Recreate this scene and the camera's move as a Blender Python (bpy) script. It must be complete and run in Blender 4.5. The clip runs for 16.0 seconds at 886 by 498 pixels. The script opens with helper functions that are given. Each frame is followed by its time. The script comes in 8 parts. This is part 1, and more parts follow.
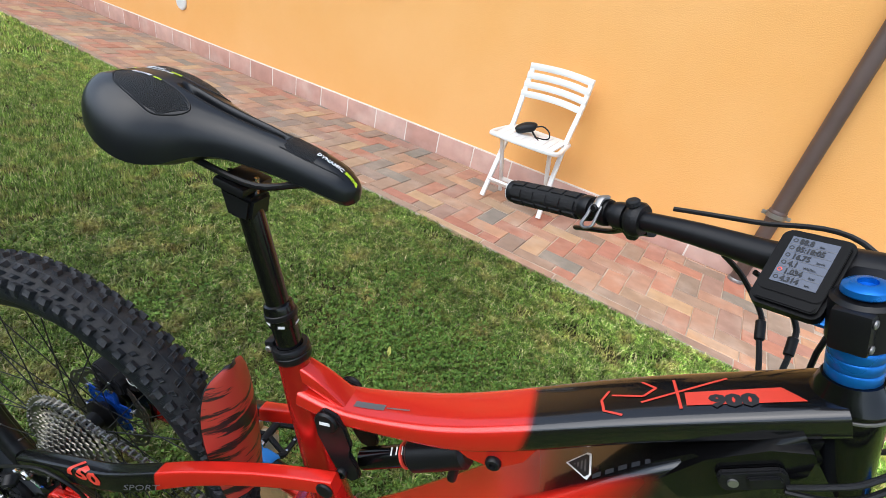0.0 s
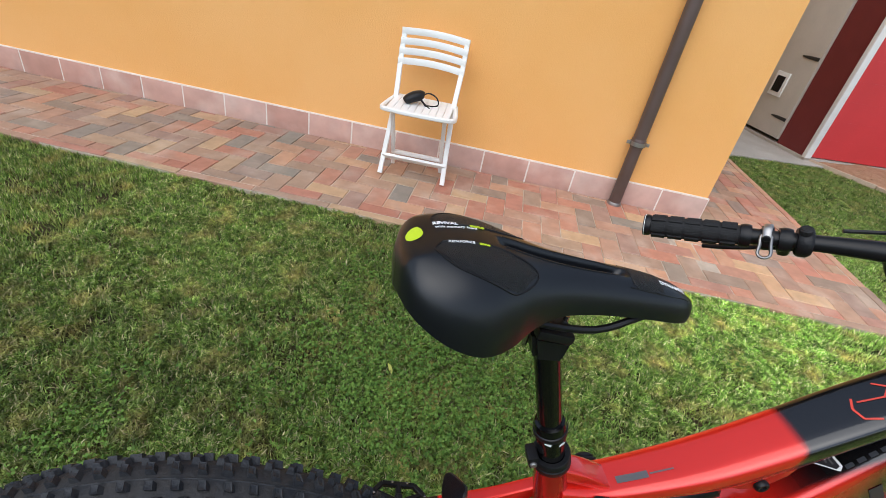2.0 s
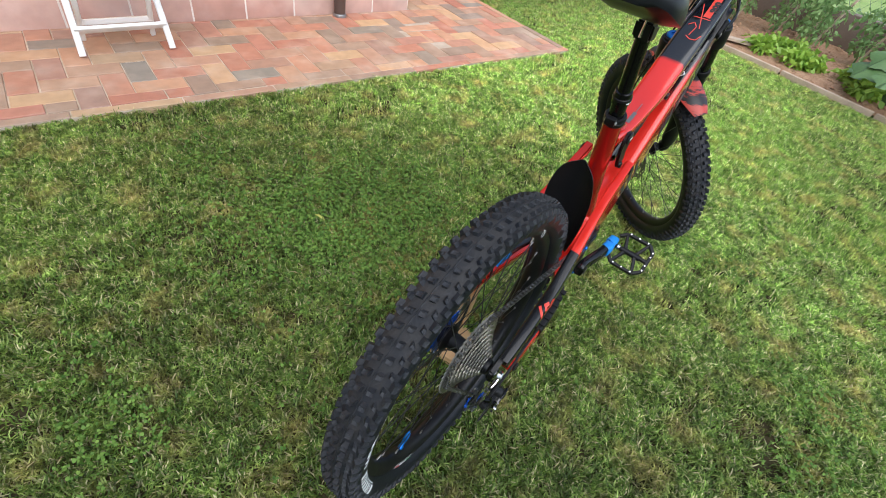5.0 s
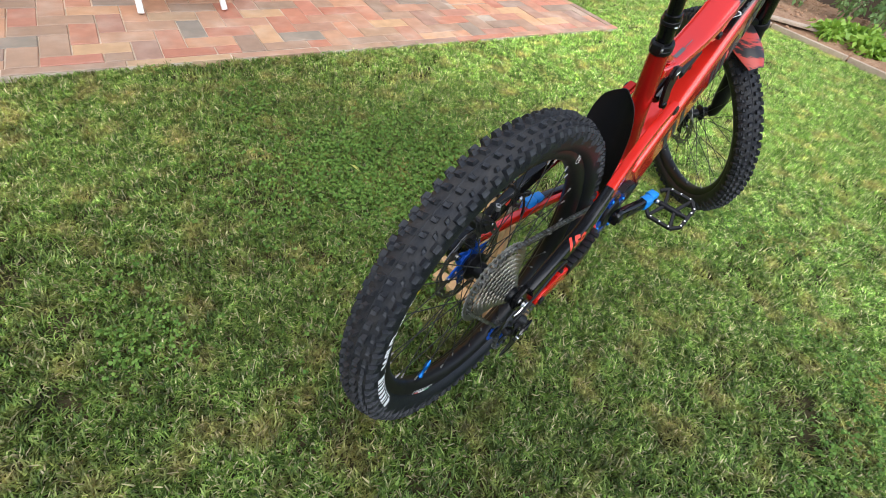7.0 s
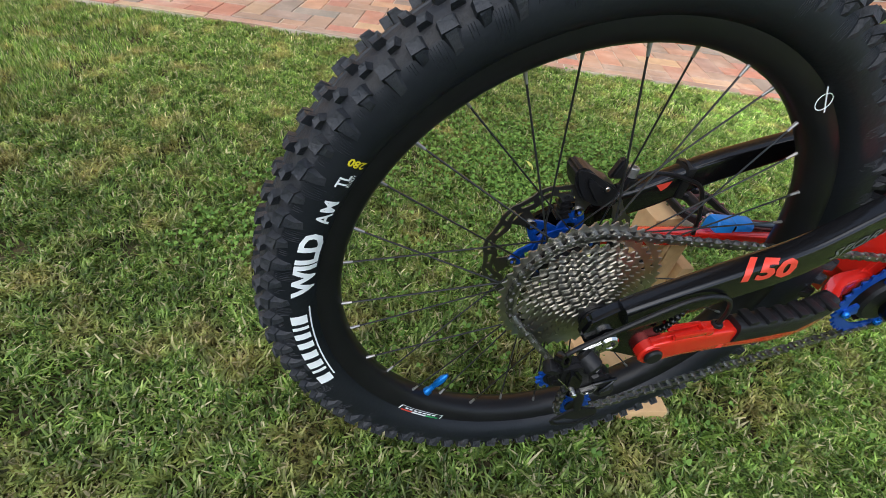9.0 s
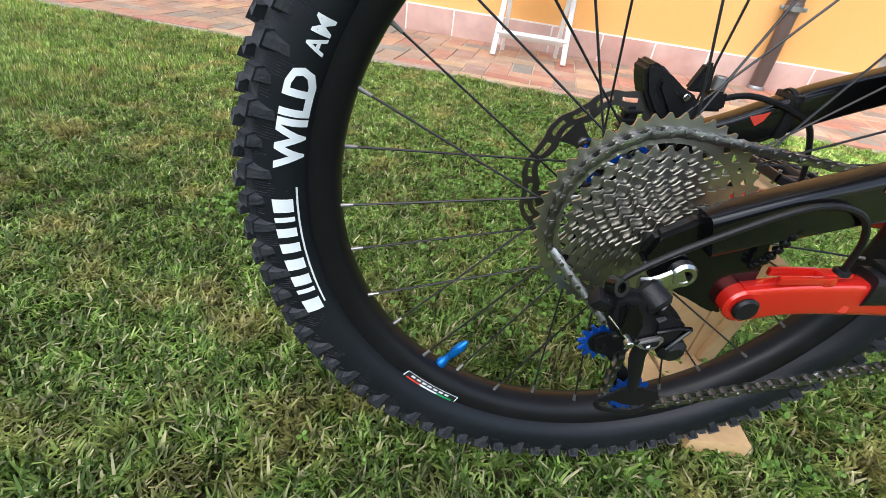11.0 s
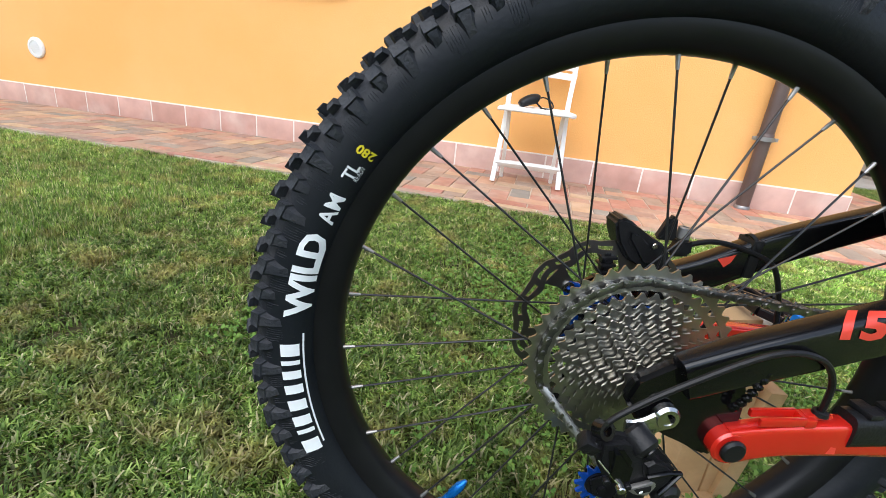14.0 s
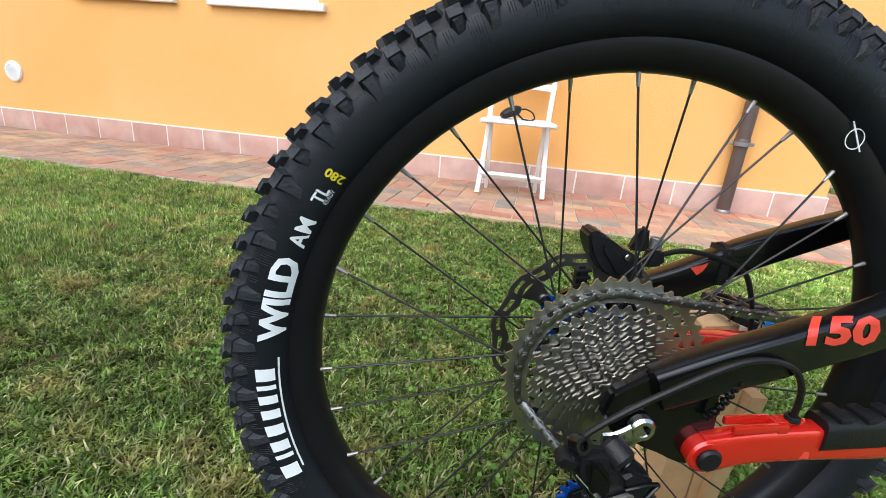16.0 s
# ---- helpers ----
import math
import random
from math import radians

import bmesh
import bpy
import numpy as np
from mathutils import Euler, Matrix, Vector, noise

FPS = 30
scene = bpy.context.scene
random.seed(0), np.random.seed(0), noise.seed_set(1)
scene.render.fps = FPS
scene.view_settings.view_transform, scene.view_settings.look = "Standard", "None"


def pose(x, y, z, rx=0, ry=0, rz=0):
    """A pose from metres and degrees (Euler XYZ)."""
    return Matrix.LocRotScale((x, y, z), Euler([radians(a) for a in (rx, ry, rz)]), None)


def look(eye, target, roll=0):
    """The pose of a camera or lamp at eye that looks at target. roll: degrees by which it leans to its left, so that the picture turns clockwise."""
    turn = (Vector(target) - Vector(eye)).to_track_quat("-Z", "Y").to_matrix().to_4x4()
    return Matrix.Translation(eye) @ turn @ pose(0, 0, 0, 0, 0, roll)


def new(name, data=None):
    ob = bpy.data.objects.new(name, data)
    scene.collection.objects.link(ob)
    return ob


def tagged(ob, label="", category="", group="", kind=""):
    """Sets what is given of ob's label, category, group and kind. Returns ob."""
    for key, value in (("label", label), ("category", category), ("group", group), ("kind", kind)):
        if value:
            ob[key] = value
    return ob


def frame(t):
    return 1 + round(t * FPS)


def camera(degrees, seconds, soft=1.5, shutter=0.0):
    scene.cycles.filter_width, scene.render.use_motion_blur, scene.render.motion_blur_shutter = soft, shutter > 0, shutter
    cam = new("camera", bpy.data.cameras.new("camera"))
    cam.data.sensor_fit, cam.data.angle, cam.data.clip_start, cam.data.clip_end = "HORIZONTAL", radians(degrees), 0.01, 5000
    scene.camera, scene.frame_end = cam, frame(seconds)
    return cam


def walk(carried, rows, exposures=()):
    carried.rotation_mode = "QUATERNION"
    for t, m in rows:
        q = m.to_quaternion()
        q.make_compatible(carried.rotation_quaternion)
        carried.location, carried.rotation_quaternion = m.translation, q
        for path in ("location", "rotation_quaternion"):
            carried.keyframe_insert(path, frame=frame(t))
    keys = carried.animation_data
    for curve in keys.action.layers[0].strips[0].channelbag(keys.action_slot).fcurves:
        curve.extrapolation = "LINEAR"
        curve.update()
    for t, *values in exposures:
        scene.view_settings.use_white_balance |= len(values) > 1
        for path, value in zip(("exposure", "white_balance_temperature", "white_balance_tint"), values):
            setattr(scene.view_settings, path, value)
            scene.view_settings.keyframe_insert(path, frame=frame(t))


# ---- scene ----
cam = camera(87.2, 16.0, 0.5)
PATH = [
    (0, (0.641, -1.035, 1.175), (-0.143, 0.514, 0.182), 12.9),
    (0.5, (0.601, -1.027, 1.208), (-0.147, 0.534, 0.206), 12.9),
    (1, (0.475, -1.07, 1.214), (-0.15, 0.544, 0.211), 12.4),
    (1.5, (0.327, -1.12, 1.233), (-0.085, 0.555, 0.222), 11.8),
    (2, (0.167, -1.096, 1.221), (0.062, 0.601, 0.168), 11.1),
    (2.5, (0.056, -1.102, 1.216), (0.343, 0.534, 0.102), 11.6),
    (3, (-0.093, -1.212, 1.216), (0.598, 0.247, 0.036), 13.6),
    (3.5, (-0.246, -1.283, 1.196), (0.599, 0.051, -0.032), 13.0),
    (4, (-0.366, -1.259, 1.179), (0.583, -0.045, -0.094), 12.5),
    (4.5, (-0.471, -1.216, 1.166), (0.551, -0.123, -0.162), 12.3),
    (4.7, (-0.528, -1.19, 1.161), (0.513, -0.141, -0.187), 12.5),
    (6.8, (-0.587, -1.288, 1.047), (0.362, -0.211, -0.345), 12.1),
    (7, (-0.576, -1.287, 1.042), (0.337, -0.176, -0.348), 12.1),
    (7.5, (-0.517, -1.278, 1.003), (0.246, -0.052, -0.381), 11.6),
    (8, (-0.395, -1.255, 0.939), (0.166, 0.084, -0.436), 11.2),
    (8.5, (-0.322, -1.241, 0.877), (-0.007, 0.205, -0.468), 10.4),
    (9, (-0.248, -1.254, 0.724), (-0.213, 0.269, -0.572), 8.5),
    (9.2, (-0.236, -1.252, 0.651), (-0.275, 0.295, -0.616), 8.3),
    (11.3, (-0.193, -1.259, 0.548), (-0.438, 0.398, -0.544), 8.3),
    (11.5, (-0.192, -1.261, 0.557), (-0.444, 0.404, -0.522), 8.4),
    (12, (-0.189, -1.262, 0.571), (-0.467, 0.426, -0.466), 7.9),
    (12.5, (-0.189, -1.267, 0.581), (-0.498, 0.465, -0.369), 7.4),
    (13, (-0.184, -1.276, 0.593), (-0.516, 0.502, -0.259), 6.9),
    (13.5, (-0.176, -1.27, 0.593), (-0.523, 0.546, -0.168), 6.5),
    (14, (-0.185, -1.274, 0.591), (-0.542, 0.568, -0.101), 6.4),
    (14.5, (-0.183, -1.276, 0.596), (-0.535, 0.577, -0.069), 6.2),
    (15, (-0.176, -1.272, 0.596), (-0.506, 0.588, -0.059), 5.8),
    (15.5, (-0.173, -1.272, 0.598), (-0.494, 0.591, -0.055), 5.5),
    (16, (-0.172, -1.271, 0.599), (-0.492, 0.596, -0.043), 5.0),
]
walk(cam, [(t, look(eye, target, roll)) for t, eye, target, roll in PATH],
     [(0, 0.95, 6200, 9), (1, 0.79, 6200, 9), (2, 0.65, 6200, 9), (3, 0.51, 6200, 9), (4.5, 0.87, 6200, 9), (7, 1.11, 6200, 9), (9, 1.05, 6200, 9), (11.5, 1.35, 6200, 9), (13.5, 1.21, 6200, 9), (16, 1.20, 6200, 9)])

# ---- world and light: a bright overcast sky with a weak, very wide sun ----
world = bpy.data.worlds.new("overcast")
scene.world = world
world.use_nodes = True
wn, wl = world.node_tree.nodes, world.node_tree.links
wn.clear()
sky = wn.new("ShaderNodeTexSky")
sky.sky_type, sky.sun_disc = "NISHITA", False
sky.sun_elevation, sky.sun_rotation = radians(52), radians(200)
soften = wn.new("ShaderNodeHueSaturation")
soften.inputs["Saturation"].default_value = 0.62
bg = wn.new("ShaderNodeBackground")
bg.inputs["Strength"].default_value = 0.15
wout = wn.new("ShaderNodeOutputWorld")
wl.new(sky.outputs["Color"], soften.inputs["Color"])
wl.new(soften.outputs["Color"], bg.inputs["Color"])
wl.new(bg.outputs["Background"], wout.inputs["Surface"])
sun = bpy.data.lights.new("sun", "SUN")
sun.energy, sun.angle, sun.color = 1.4, radians(75), (1.0, 0.96, 0.9)
sun_ob = new("sun", sun)
sun_ob.matrix_world = look((-2.5, -5.5, 9), (0, 0, 0))


# ---- materials ----
def material(name, color, rough=0.6, metal=0.0, second=None, scale=8.0, mix=0.5, bump=0.0, bump_scale=60.0,
             fine=0.0, coat=0.0, spec=0.5, rough_var=0.0):
    """A principled surface with two scales of colour variation, uneven gloss and fine relief."""
    m = bpy.data.materials.new(name)
    m.use_nodes = True
    n, k = m.node_tree.nodes, m.node_tree.links
    p = n["Principled BSDF"]
    p.inputs["Roughness"].default_value, p.inputs["Metallic"].default_value = rough, metal
    p.inputs["Coat Weight"].default_value = coat
    p.inputs["Coat Roughness"].default_value = 0.08
    p.inputs["Specular IOR Level"].default_value = spec
    second = second or tuple(c * 0.8 for c in color)
    geo = n.new("ShaderNodeTexCoord")
    a = n.new("ShaderNodeTexNoise")
    a.inputs["Scale"].default_value, a.inputs["Detail"].default_value = scale, 6
    k.new(geo.outputs["Object"], a.inputs["Vector"])
    ramp = n.new("ShaderNodeMapRange")
    ramp.inputs["From Min"].default_value, ramp.inputs["From Max"].default_value = 0.35, 0.65
    ramp.inputs["To Max"].default_value = mix
    k.new(a.outputs["Fac"], ramp.inputs["Value"])
    mx = n.new("ShaderNodeMix")
    mx.data_type = "RGBA"
    mx.inputs["A"].default_value, mx.inputs["B"].default_value = (*color, 1), (*second, 1)
    k.new(ramp.outputs["Result"], mx.inputs["Factor"])
    b = n.new("ShaderNodeTexNoise")
    b.inputs["Scale"].default_value, b.inputs["Detail"].default_value = bump_scale, 4
    k.new(geo.outputs["Object"], b.inputs["Vector"])
    last = mx.outputs["Result"]
    if fine:
        fr = n.new("ShaderNodeMapRange")
        fr.inputs["To Min"].default_value, fr.inputs["To Max"].default_value = 1 - fine, 1 + fine
        k.new(b.outputs["Fac"], fr.inputs["Value"])
        mul = n.new("ShaderNodeVectorMath")
        mul.operation = "SCALE"
        k.new(last, mul.inputs[0])
        k.new(fr.outputs["Result"], mul.inputs["Scale"])
        last = mul.outputs["Vector"]
    k.new(last, p.inputs["Base Color"])
    if rough_var:
        rv = n.new("ShaderNodeMapRange")
        rv.inputs["To Min"].default_value, rv.inputs["To Max"].default_value = rough - rough_var, rough + rough_var
        k.new(a.outputs["Fac"], rv.inputs["Value"])
        k.new(rv.outputs["Result"], p.inputs["Roughness"])
    if bump:
        bp = n.new("ShaderNodeBump")
        bp.inputs["Strength"].default_value, bp.inputs["Distance"].default_value = bump, 0.004
        k.new(b.outputs["Fac"], bp.inputs["Height"])
        k.new(bp.outputs["Normal"], p.inputs["Normal"])
    return m


def varied(name, colors, source, rough=0.8, scale=20.0, bump=0.4, bump_scale=150.0, trans=0.0, patch=0.0, patch_scale=1.0,
           patch_color=(0.2, 0.15, 0.06), spec=0.5):
    """A surface whose pieces differ: source is 'object' or 'island'."""
    m = bpy.data.materials.new(name)
    m.use_nodes = True
    n, k = m.node_tree.nodes, m.node_tree.links
    p = n["Principled BSDF"]
    p.inputs["Roughness"].default_value = rough
    p.inputs["Specular IOR Level"].default_value = spec
    if source == "object":
        r = n.new("ShaderNodeObjectInfo").outputs["Random"]
    else:
        r = n.new("ShaderNodeNewGeometry").outputs["Random Per Island"]
    ramp = n.new("ShaderNodeValToRGB")
    ramp.color_ramp.interpolation = "LINEAR"
    e = ramp.color_ramp.elements
    while len(e) < len(colors):
        e.new(0.5)
    for i, c in enumerate(colors):
        e[i].position, e[i].color = i / (len(colors) - 1), (*c, 1)
    k.new(r, ramp.inputs["Fac"])
    co = n.new("ShaderNodeNewGeometry").outputs["Position"]
    a = n.new("ShaderNodeTexNoise")
    a.inputs["Scale"].default_value, a.inputs["Detail"].default_value = scale, 6
    k.new(co, a.inputs["Vector"])
    f = n.new("ShaderNodeMapRange")
    f.inputs["To Min"].default_value, f.inputs["To Max"].default_value = 0.72, 1.28
    k.new(a.outputs["Fac"], f.inputs["Value"])
    mul = n.new("ShaderNodeVectorMath")
    mul.operation = "SCALE"
    last = ramp.outputs["Color"]
    if patch:
        pn = n.new("ShaderNodeTexNoise")
        pn.inputs["Scale"].default_value, pn.inputs["Detail"].default_value = patch_scale, 4
        k.new(co, pn.inputs["Vector"])
        pr = n.new("ShaderNodeMapRange")
        pr.inputs["From Min"].default_value, pr.inputs["From Max"].default_value = 0.5, 0.72
        pr.inputs["To Max"].default_value = patch
        k.new(pn.outputs["Fac"], pr.inputs["Value"])
        mx = n.new("ShaderNodeMix")
        mx.data_type = "RGBA"
        mx.inputs["B"].default_value = (*patch_color, 1)
        k.new(last, mx.inputs["A"])
        k.new(pr.outputs["Result"], mx.inputs["Factor"])
        last = mx.outputs["Result"]
    k.new(last, mul.inputs[0])
    k.new(f.outputs["Result"], mul.inputs["Scale"])
    k.new(mul.outputs["Vector"], p.inputs["Base Color"])
    if bump:
        b = n.new("ShaderNodeTexNoise")
        b.inputs["Scale"].default_value, b.inputs["Detail"].default_value = bump_scale, 4
        k.new(co, b.inputs["Vector"])
        bp = n.new("ShaderNodeBump")
        bp.inputs["Strength"].default_value, bp.inputs["Distance"].default_value = bump, 0.003
        k.new(b.outputs["Fac"], bp.inputs["Height"])
        k.new(bp.outputs["Normal"], p.inputs["Normal"])
    if trans:
        t = n.new("ShaderNodeBsdfTranslucent")
        k.new(mul.outputs["Vector"], t.inputs["Color"])
        ms = n.new("ShaderNodeMixShader")
        ms.inputs["Fac"].default_value = trans
        k.new(p.outputs["BSDF"], ms.inputs[1])
        k.new(t.outputs["BSDF"], ms.inputs[2])
        k.new(ms.outputs["Shader"], n["Material Output"].inputs["Surface"])
    return m


STUCCO = material("orange_stucco", (0.80, 0.40, 0.12), 0.9, second=(0.84, 0.45, 0.16), scale=1.3, mix=0.8, bump=0.5, bump_scale=240, fine=0.05)
TILE_BASE = varied("baseboard_stone", [(0.46, 0.255, 0.20), (0.52, 0.30, 0.24), (0.56, 0.36, 0.30), (0.48, 0.27, 0.21)], "object", 0.75, 9, 0.3, 120,
                   patch=0.6, patch_scale=3.5, patch_color=(0.62, 0.47, 0.41))
GROUT = material("pale_grout", (0.80, 0.74, 0.68), 0.95, second=(0.62, 0.54, 0.48), scale=30, bump=0.4, bump_scale=260, fine=0.2)
MORTAR = material("mortar", (0.66, 0.58, 0.50), 0.95, scale=14, bump=0.6, bump_scale=260, fine=0.2)
SAND = material("joint_sand", (0.60, 0.50, 0.40), 0.95, second=(0.34, 0.28, 0.21), scale=9, mix=0.9, bump=0.6, bump_scale=300, fine=0.3)
BRICKS = [(0.33, 0.145, 0.100), (0.40, 0.205, 0.140), (0.23, 0.180, 0.140), (0.42, 0.245, 0.155), (0.21, 0.195, 0.165), (0.38, 0.175, 0.125),
          (0.44, 0.305, 0.180), (0.29, 0.205, 0.150), (0.39, 0.225, 0.155)]
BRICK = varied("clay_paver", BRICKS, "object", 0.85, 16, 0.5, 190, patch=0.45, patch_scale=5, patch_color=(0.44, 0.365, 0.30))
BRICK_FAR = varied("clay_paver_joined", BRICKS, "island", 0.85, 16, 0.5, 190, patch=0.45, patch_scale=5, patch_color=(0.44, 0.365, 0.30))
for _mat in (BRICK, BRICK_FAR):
    # brighter open-sky light painted into the pavers towards the terrace's open corner
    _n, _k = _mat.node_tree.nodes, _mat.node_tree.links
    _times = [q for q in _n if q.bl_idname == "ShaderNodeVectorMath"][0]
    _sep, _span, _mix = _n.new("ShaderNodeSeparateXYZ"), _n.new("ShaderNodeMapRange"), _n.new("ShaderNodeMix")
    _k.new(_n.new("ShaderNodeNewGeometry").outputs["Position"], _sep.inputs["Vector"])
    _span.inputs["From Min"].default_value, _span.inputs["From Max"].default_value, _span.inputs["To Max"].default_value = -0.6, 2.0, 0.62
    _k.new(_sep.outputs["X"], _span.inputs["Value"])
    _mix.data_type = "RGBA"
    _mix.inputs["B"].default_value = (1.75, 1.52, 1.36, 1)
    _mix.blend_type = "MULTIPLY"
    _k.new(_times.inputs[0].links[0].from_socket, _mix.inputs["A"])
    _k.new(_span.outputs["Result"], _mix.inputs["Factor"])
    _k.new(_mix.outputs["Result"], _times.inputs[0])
COPPER = material("brown_painted_metal", (0.095, 0.063, 0.054), 0.42, 0.2, second=(0.125, 0.088, 0.078), scale=7, bump=0.05, rough_var=0.1)
STEEL = material("galvanised_steel", (0.35, 0.34, 0.33), 0.45, 0.9, scale=30, rough_var=0.12)
DARK_STEEL = material("dull_dark_steel", (0.20, 0.20, 0.20), 0.35, 0.9, scale=30, rough_var=0.1)
WHITE_PLASTIC = material("white_plastic", (0.82, 0.82, 0.80), 0.38, second=(0.72, 0.71, 0.68), scale=9, mix=0.5)
WHITE_STONE = material("white_sill_stone", (0.80, 0.78, 0.74), 0.7, scale=12, fine=0.05)
GLASS = material("window_glass", (0.03, 0.035, 0.04), 0.04, spec=0.8, scale=2)
SOIL = material("lawn_soil", (0.020, 0.022, 0.010), 0.95, second=(0.085, 0.066, 0.034), scale=5.0, mix=0.9, bump=0.8, bump_scale=120, fine=0.4, spec=0.1)
EARTH = material("garden_soil", (0.30, 0.170, 0.096), 0.95, second=(0.45, 0.285, 0.175), scale=14, bump=1.0, bump_scale=70, fine=0.6)
GRASS = varied("grass_blades", [(0.028, 0.056, 0.009), (0.086, 0.152, 0.026), (0.158, 0.246, 0.044), (0.045, 0.094, 0.015), (0.214, 0.315, 0.068), (0.105, 0.182, 0.033), (0.315, 0.410, 0.114),
                                (0.139, 0.222, 0.041), (0.051, 0.104, 0.018), (0.180, 0.268, 0.055), (0.348, 0.340, 0.169), (0.489, 0.450, 0.264)], "island", 0.46, 1.2, 0, trans=0.42,
               patch=0.55, patch_scale=8.5, patch_color=(0.38, 0.28, 0.11), spec=0.25)
# light painted into the blades: darker by the house's middle, paler to both ends
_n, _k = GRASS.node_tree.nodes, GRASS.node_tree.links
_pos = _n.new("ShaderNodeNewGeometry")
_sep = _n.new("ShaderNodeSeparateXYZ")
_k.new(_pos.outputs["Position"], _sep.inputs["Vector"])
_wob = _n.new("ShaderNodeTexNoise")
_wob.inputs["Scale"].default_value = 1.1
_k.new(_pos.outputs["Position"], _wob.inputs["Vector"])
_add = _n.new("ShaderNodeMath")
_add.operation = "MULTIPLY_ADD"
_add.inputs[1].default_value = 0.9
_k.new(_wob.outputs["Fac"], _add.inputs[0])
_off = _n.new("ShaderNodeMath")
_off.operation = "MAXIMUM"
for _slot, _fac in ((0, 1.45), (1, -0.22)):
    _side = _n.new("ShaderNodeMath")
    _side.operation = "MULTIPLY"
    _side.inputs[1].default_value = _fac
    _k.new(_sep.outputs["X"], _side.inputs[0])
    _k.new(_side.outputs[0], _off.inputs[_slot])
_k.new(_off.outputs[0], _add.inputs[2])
_light_x = _n.new("ShaderNodeMapRange")
_light_x.inputs["From Min"].default_value, _light_x.inputs["From Max"].default_value = 0.45, 2.65
_light_x.inputs["To Min"].default_value, _light_x.inputs["To Max"].default_value = 0.99, 2.4
_k.new(_add.outputs[0], _light_x.inputs["Value"])
_tone = _light_x.outputs["Result"]
# two painted brightness ramps along y, then light and dark tufts at two sizes
# lighting put into the colour again, paler towards the paving
_across = _n.new("ShaderNodeMapRange")
_across.inputs["From Min"].default_value, _across.inputs["From Max"].default_value = -1.0, 0.85
_across.inputs["To Min"].default_value, _across.inputs["To Max"].default_value = 0.84, 1.22
_k.new(_sep.outputs["Y"], _across.inputs["Value"])
# takes that painted brightness down by half towards the shed
_shed_dim = _n.new("ShaderNodeMapRange")
_shed_dim.inputs["From Min"].default_value, _shed_dim.inputs["From Max"].default_value = 1.0, 2.6
_shed_dim.inputs["To Min"].default_value, _shed_dim.inputs["To Max"].default_value = 1.0, 0.50
_k.new(_sep.outputs["Y"], _shed_dim.inputs["Value"])
_tufts = [_across.outputs["Result"], _shed_dim.outputs["Result"]]
for _size, _low, _high in ((16.0, 0.72, 1.26), (55.0, 0.56, 1.44)):
    _noise = _n.new("ShaderNodeTexNoise")
    _noise.inputs["Scale"].default_value, _noise.inputs["Detail"].default_value = _size, 2
    _k.new(_pos.outputs["Position"], _noise.inputs["Vector"])
    _span = _n.new("ShaderNodeMapRange")
    _span.inputs["From Min"].default_value, _span.inputs["From Max"].default_value = 0.36, 0.64
    _span.inputs["To Min"].default_value, _span.inputs["To Max"].default_value = _low, _high
    _k.new(_noise.outputs["Fac"], _span.inputs["Value"])
    _tufts.append(_span.outputs["Result"])
for _one in _tufts:
    _times = _n.new("ShaderNodeMath")
    _times.operation = "MULTIPLY"
    _k.new(_tone, _times.inputs[0])
    _k.new(_one, _times.inputs[1])
    _tone = _times.outputs[0]
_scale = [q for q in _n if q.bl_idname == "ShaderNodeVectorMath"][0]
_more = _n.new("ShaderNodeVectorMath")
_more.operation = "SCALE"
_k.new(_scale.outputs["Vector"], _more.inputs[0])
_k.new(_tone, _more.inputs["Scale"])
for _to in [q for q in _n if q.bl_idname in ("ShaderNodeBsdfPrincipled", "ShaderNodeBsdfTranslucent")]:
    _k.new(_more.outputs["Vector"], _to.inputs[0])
TOMATO = varied("tomato_leaves", [(0.13, 0.24, 0.085), (0.26, 0.40, 0.15), (0.19, 0.31, 0.115), (0.36, 0.49, 0.21)], "island", 0.5, 3, 0, trans=0.35, spec=0.15)
CLOVER = varied("clover_leaves", [(0.045, 0.105, 0.017), (0.17, 0.29, 0.055), (0.075, 0.165, 0.03), (0.22, 0.35, 0.075)], "island", 0.5, 3, 0, trans=0.25, spec=0.15)
BUSH = varied("bush_leaves", [(0.20, 0.30, 0.11), (0.46, 0.56, 0.26), (0.30, 0.42, 0.16)], "island", 0.5, 3, 0, trans=0.25, spec=0.15)
FOLIAGE = varied("dark_foliage", [(0.20, 0.32, 0.16), (0.38, 0.52, 0.29), (0.28, 0.42, 0.21), (0.48, 0.60, 0.38)], "island", 0.5, 3, 0, trans=0.4, spec=0.15)
EVERGREEN = varied("evergreen_needles", [(0.07, 0.13, 0.04), (0.14, 0.22, 0.08), (0.10, 0.17, 0.055), (0.19, 0.27, 0.11)], "island", 0.5, 3, 0, trans=0.25, spec=0.15)
SQUASH = material("squash_leaf", (0.075, 0.15, 0.045), 0.5, second=(0.13, 0.22, 0.075), scale=14, bump=0.4, bump_scale=60, fine=0.2)
LETTUCE = varied("lettuce_leaves", [(0.26, 0.42, 0.05), (0.38, 0.56, 0.09), (0.20, 0.36, 0.05)], "island", 0.5, 3, 0, trans=0.3)
DEAD_LEAF = material("yellow_leaf", (0.42, 0.44, 0.10), 0.6, scale=40)
BARK = material("bark", (0.20, 0.15, 0.11), 0.9, second=(0.11, 0.08, 0.06), scale=18, bump=1.0, bump_scale=60, fine=0.3)
WOOD = material("raw_wood", (0.58, 0.38, 0.19), 0.7, second=(0.46, 0.28, 0.13), scale=22, bump=0.2, bump_scale=90, fine=0.15)
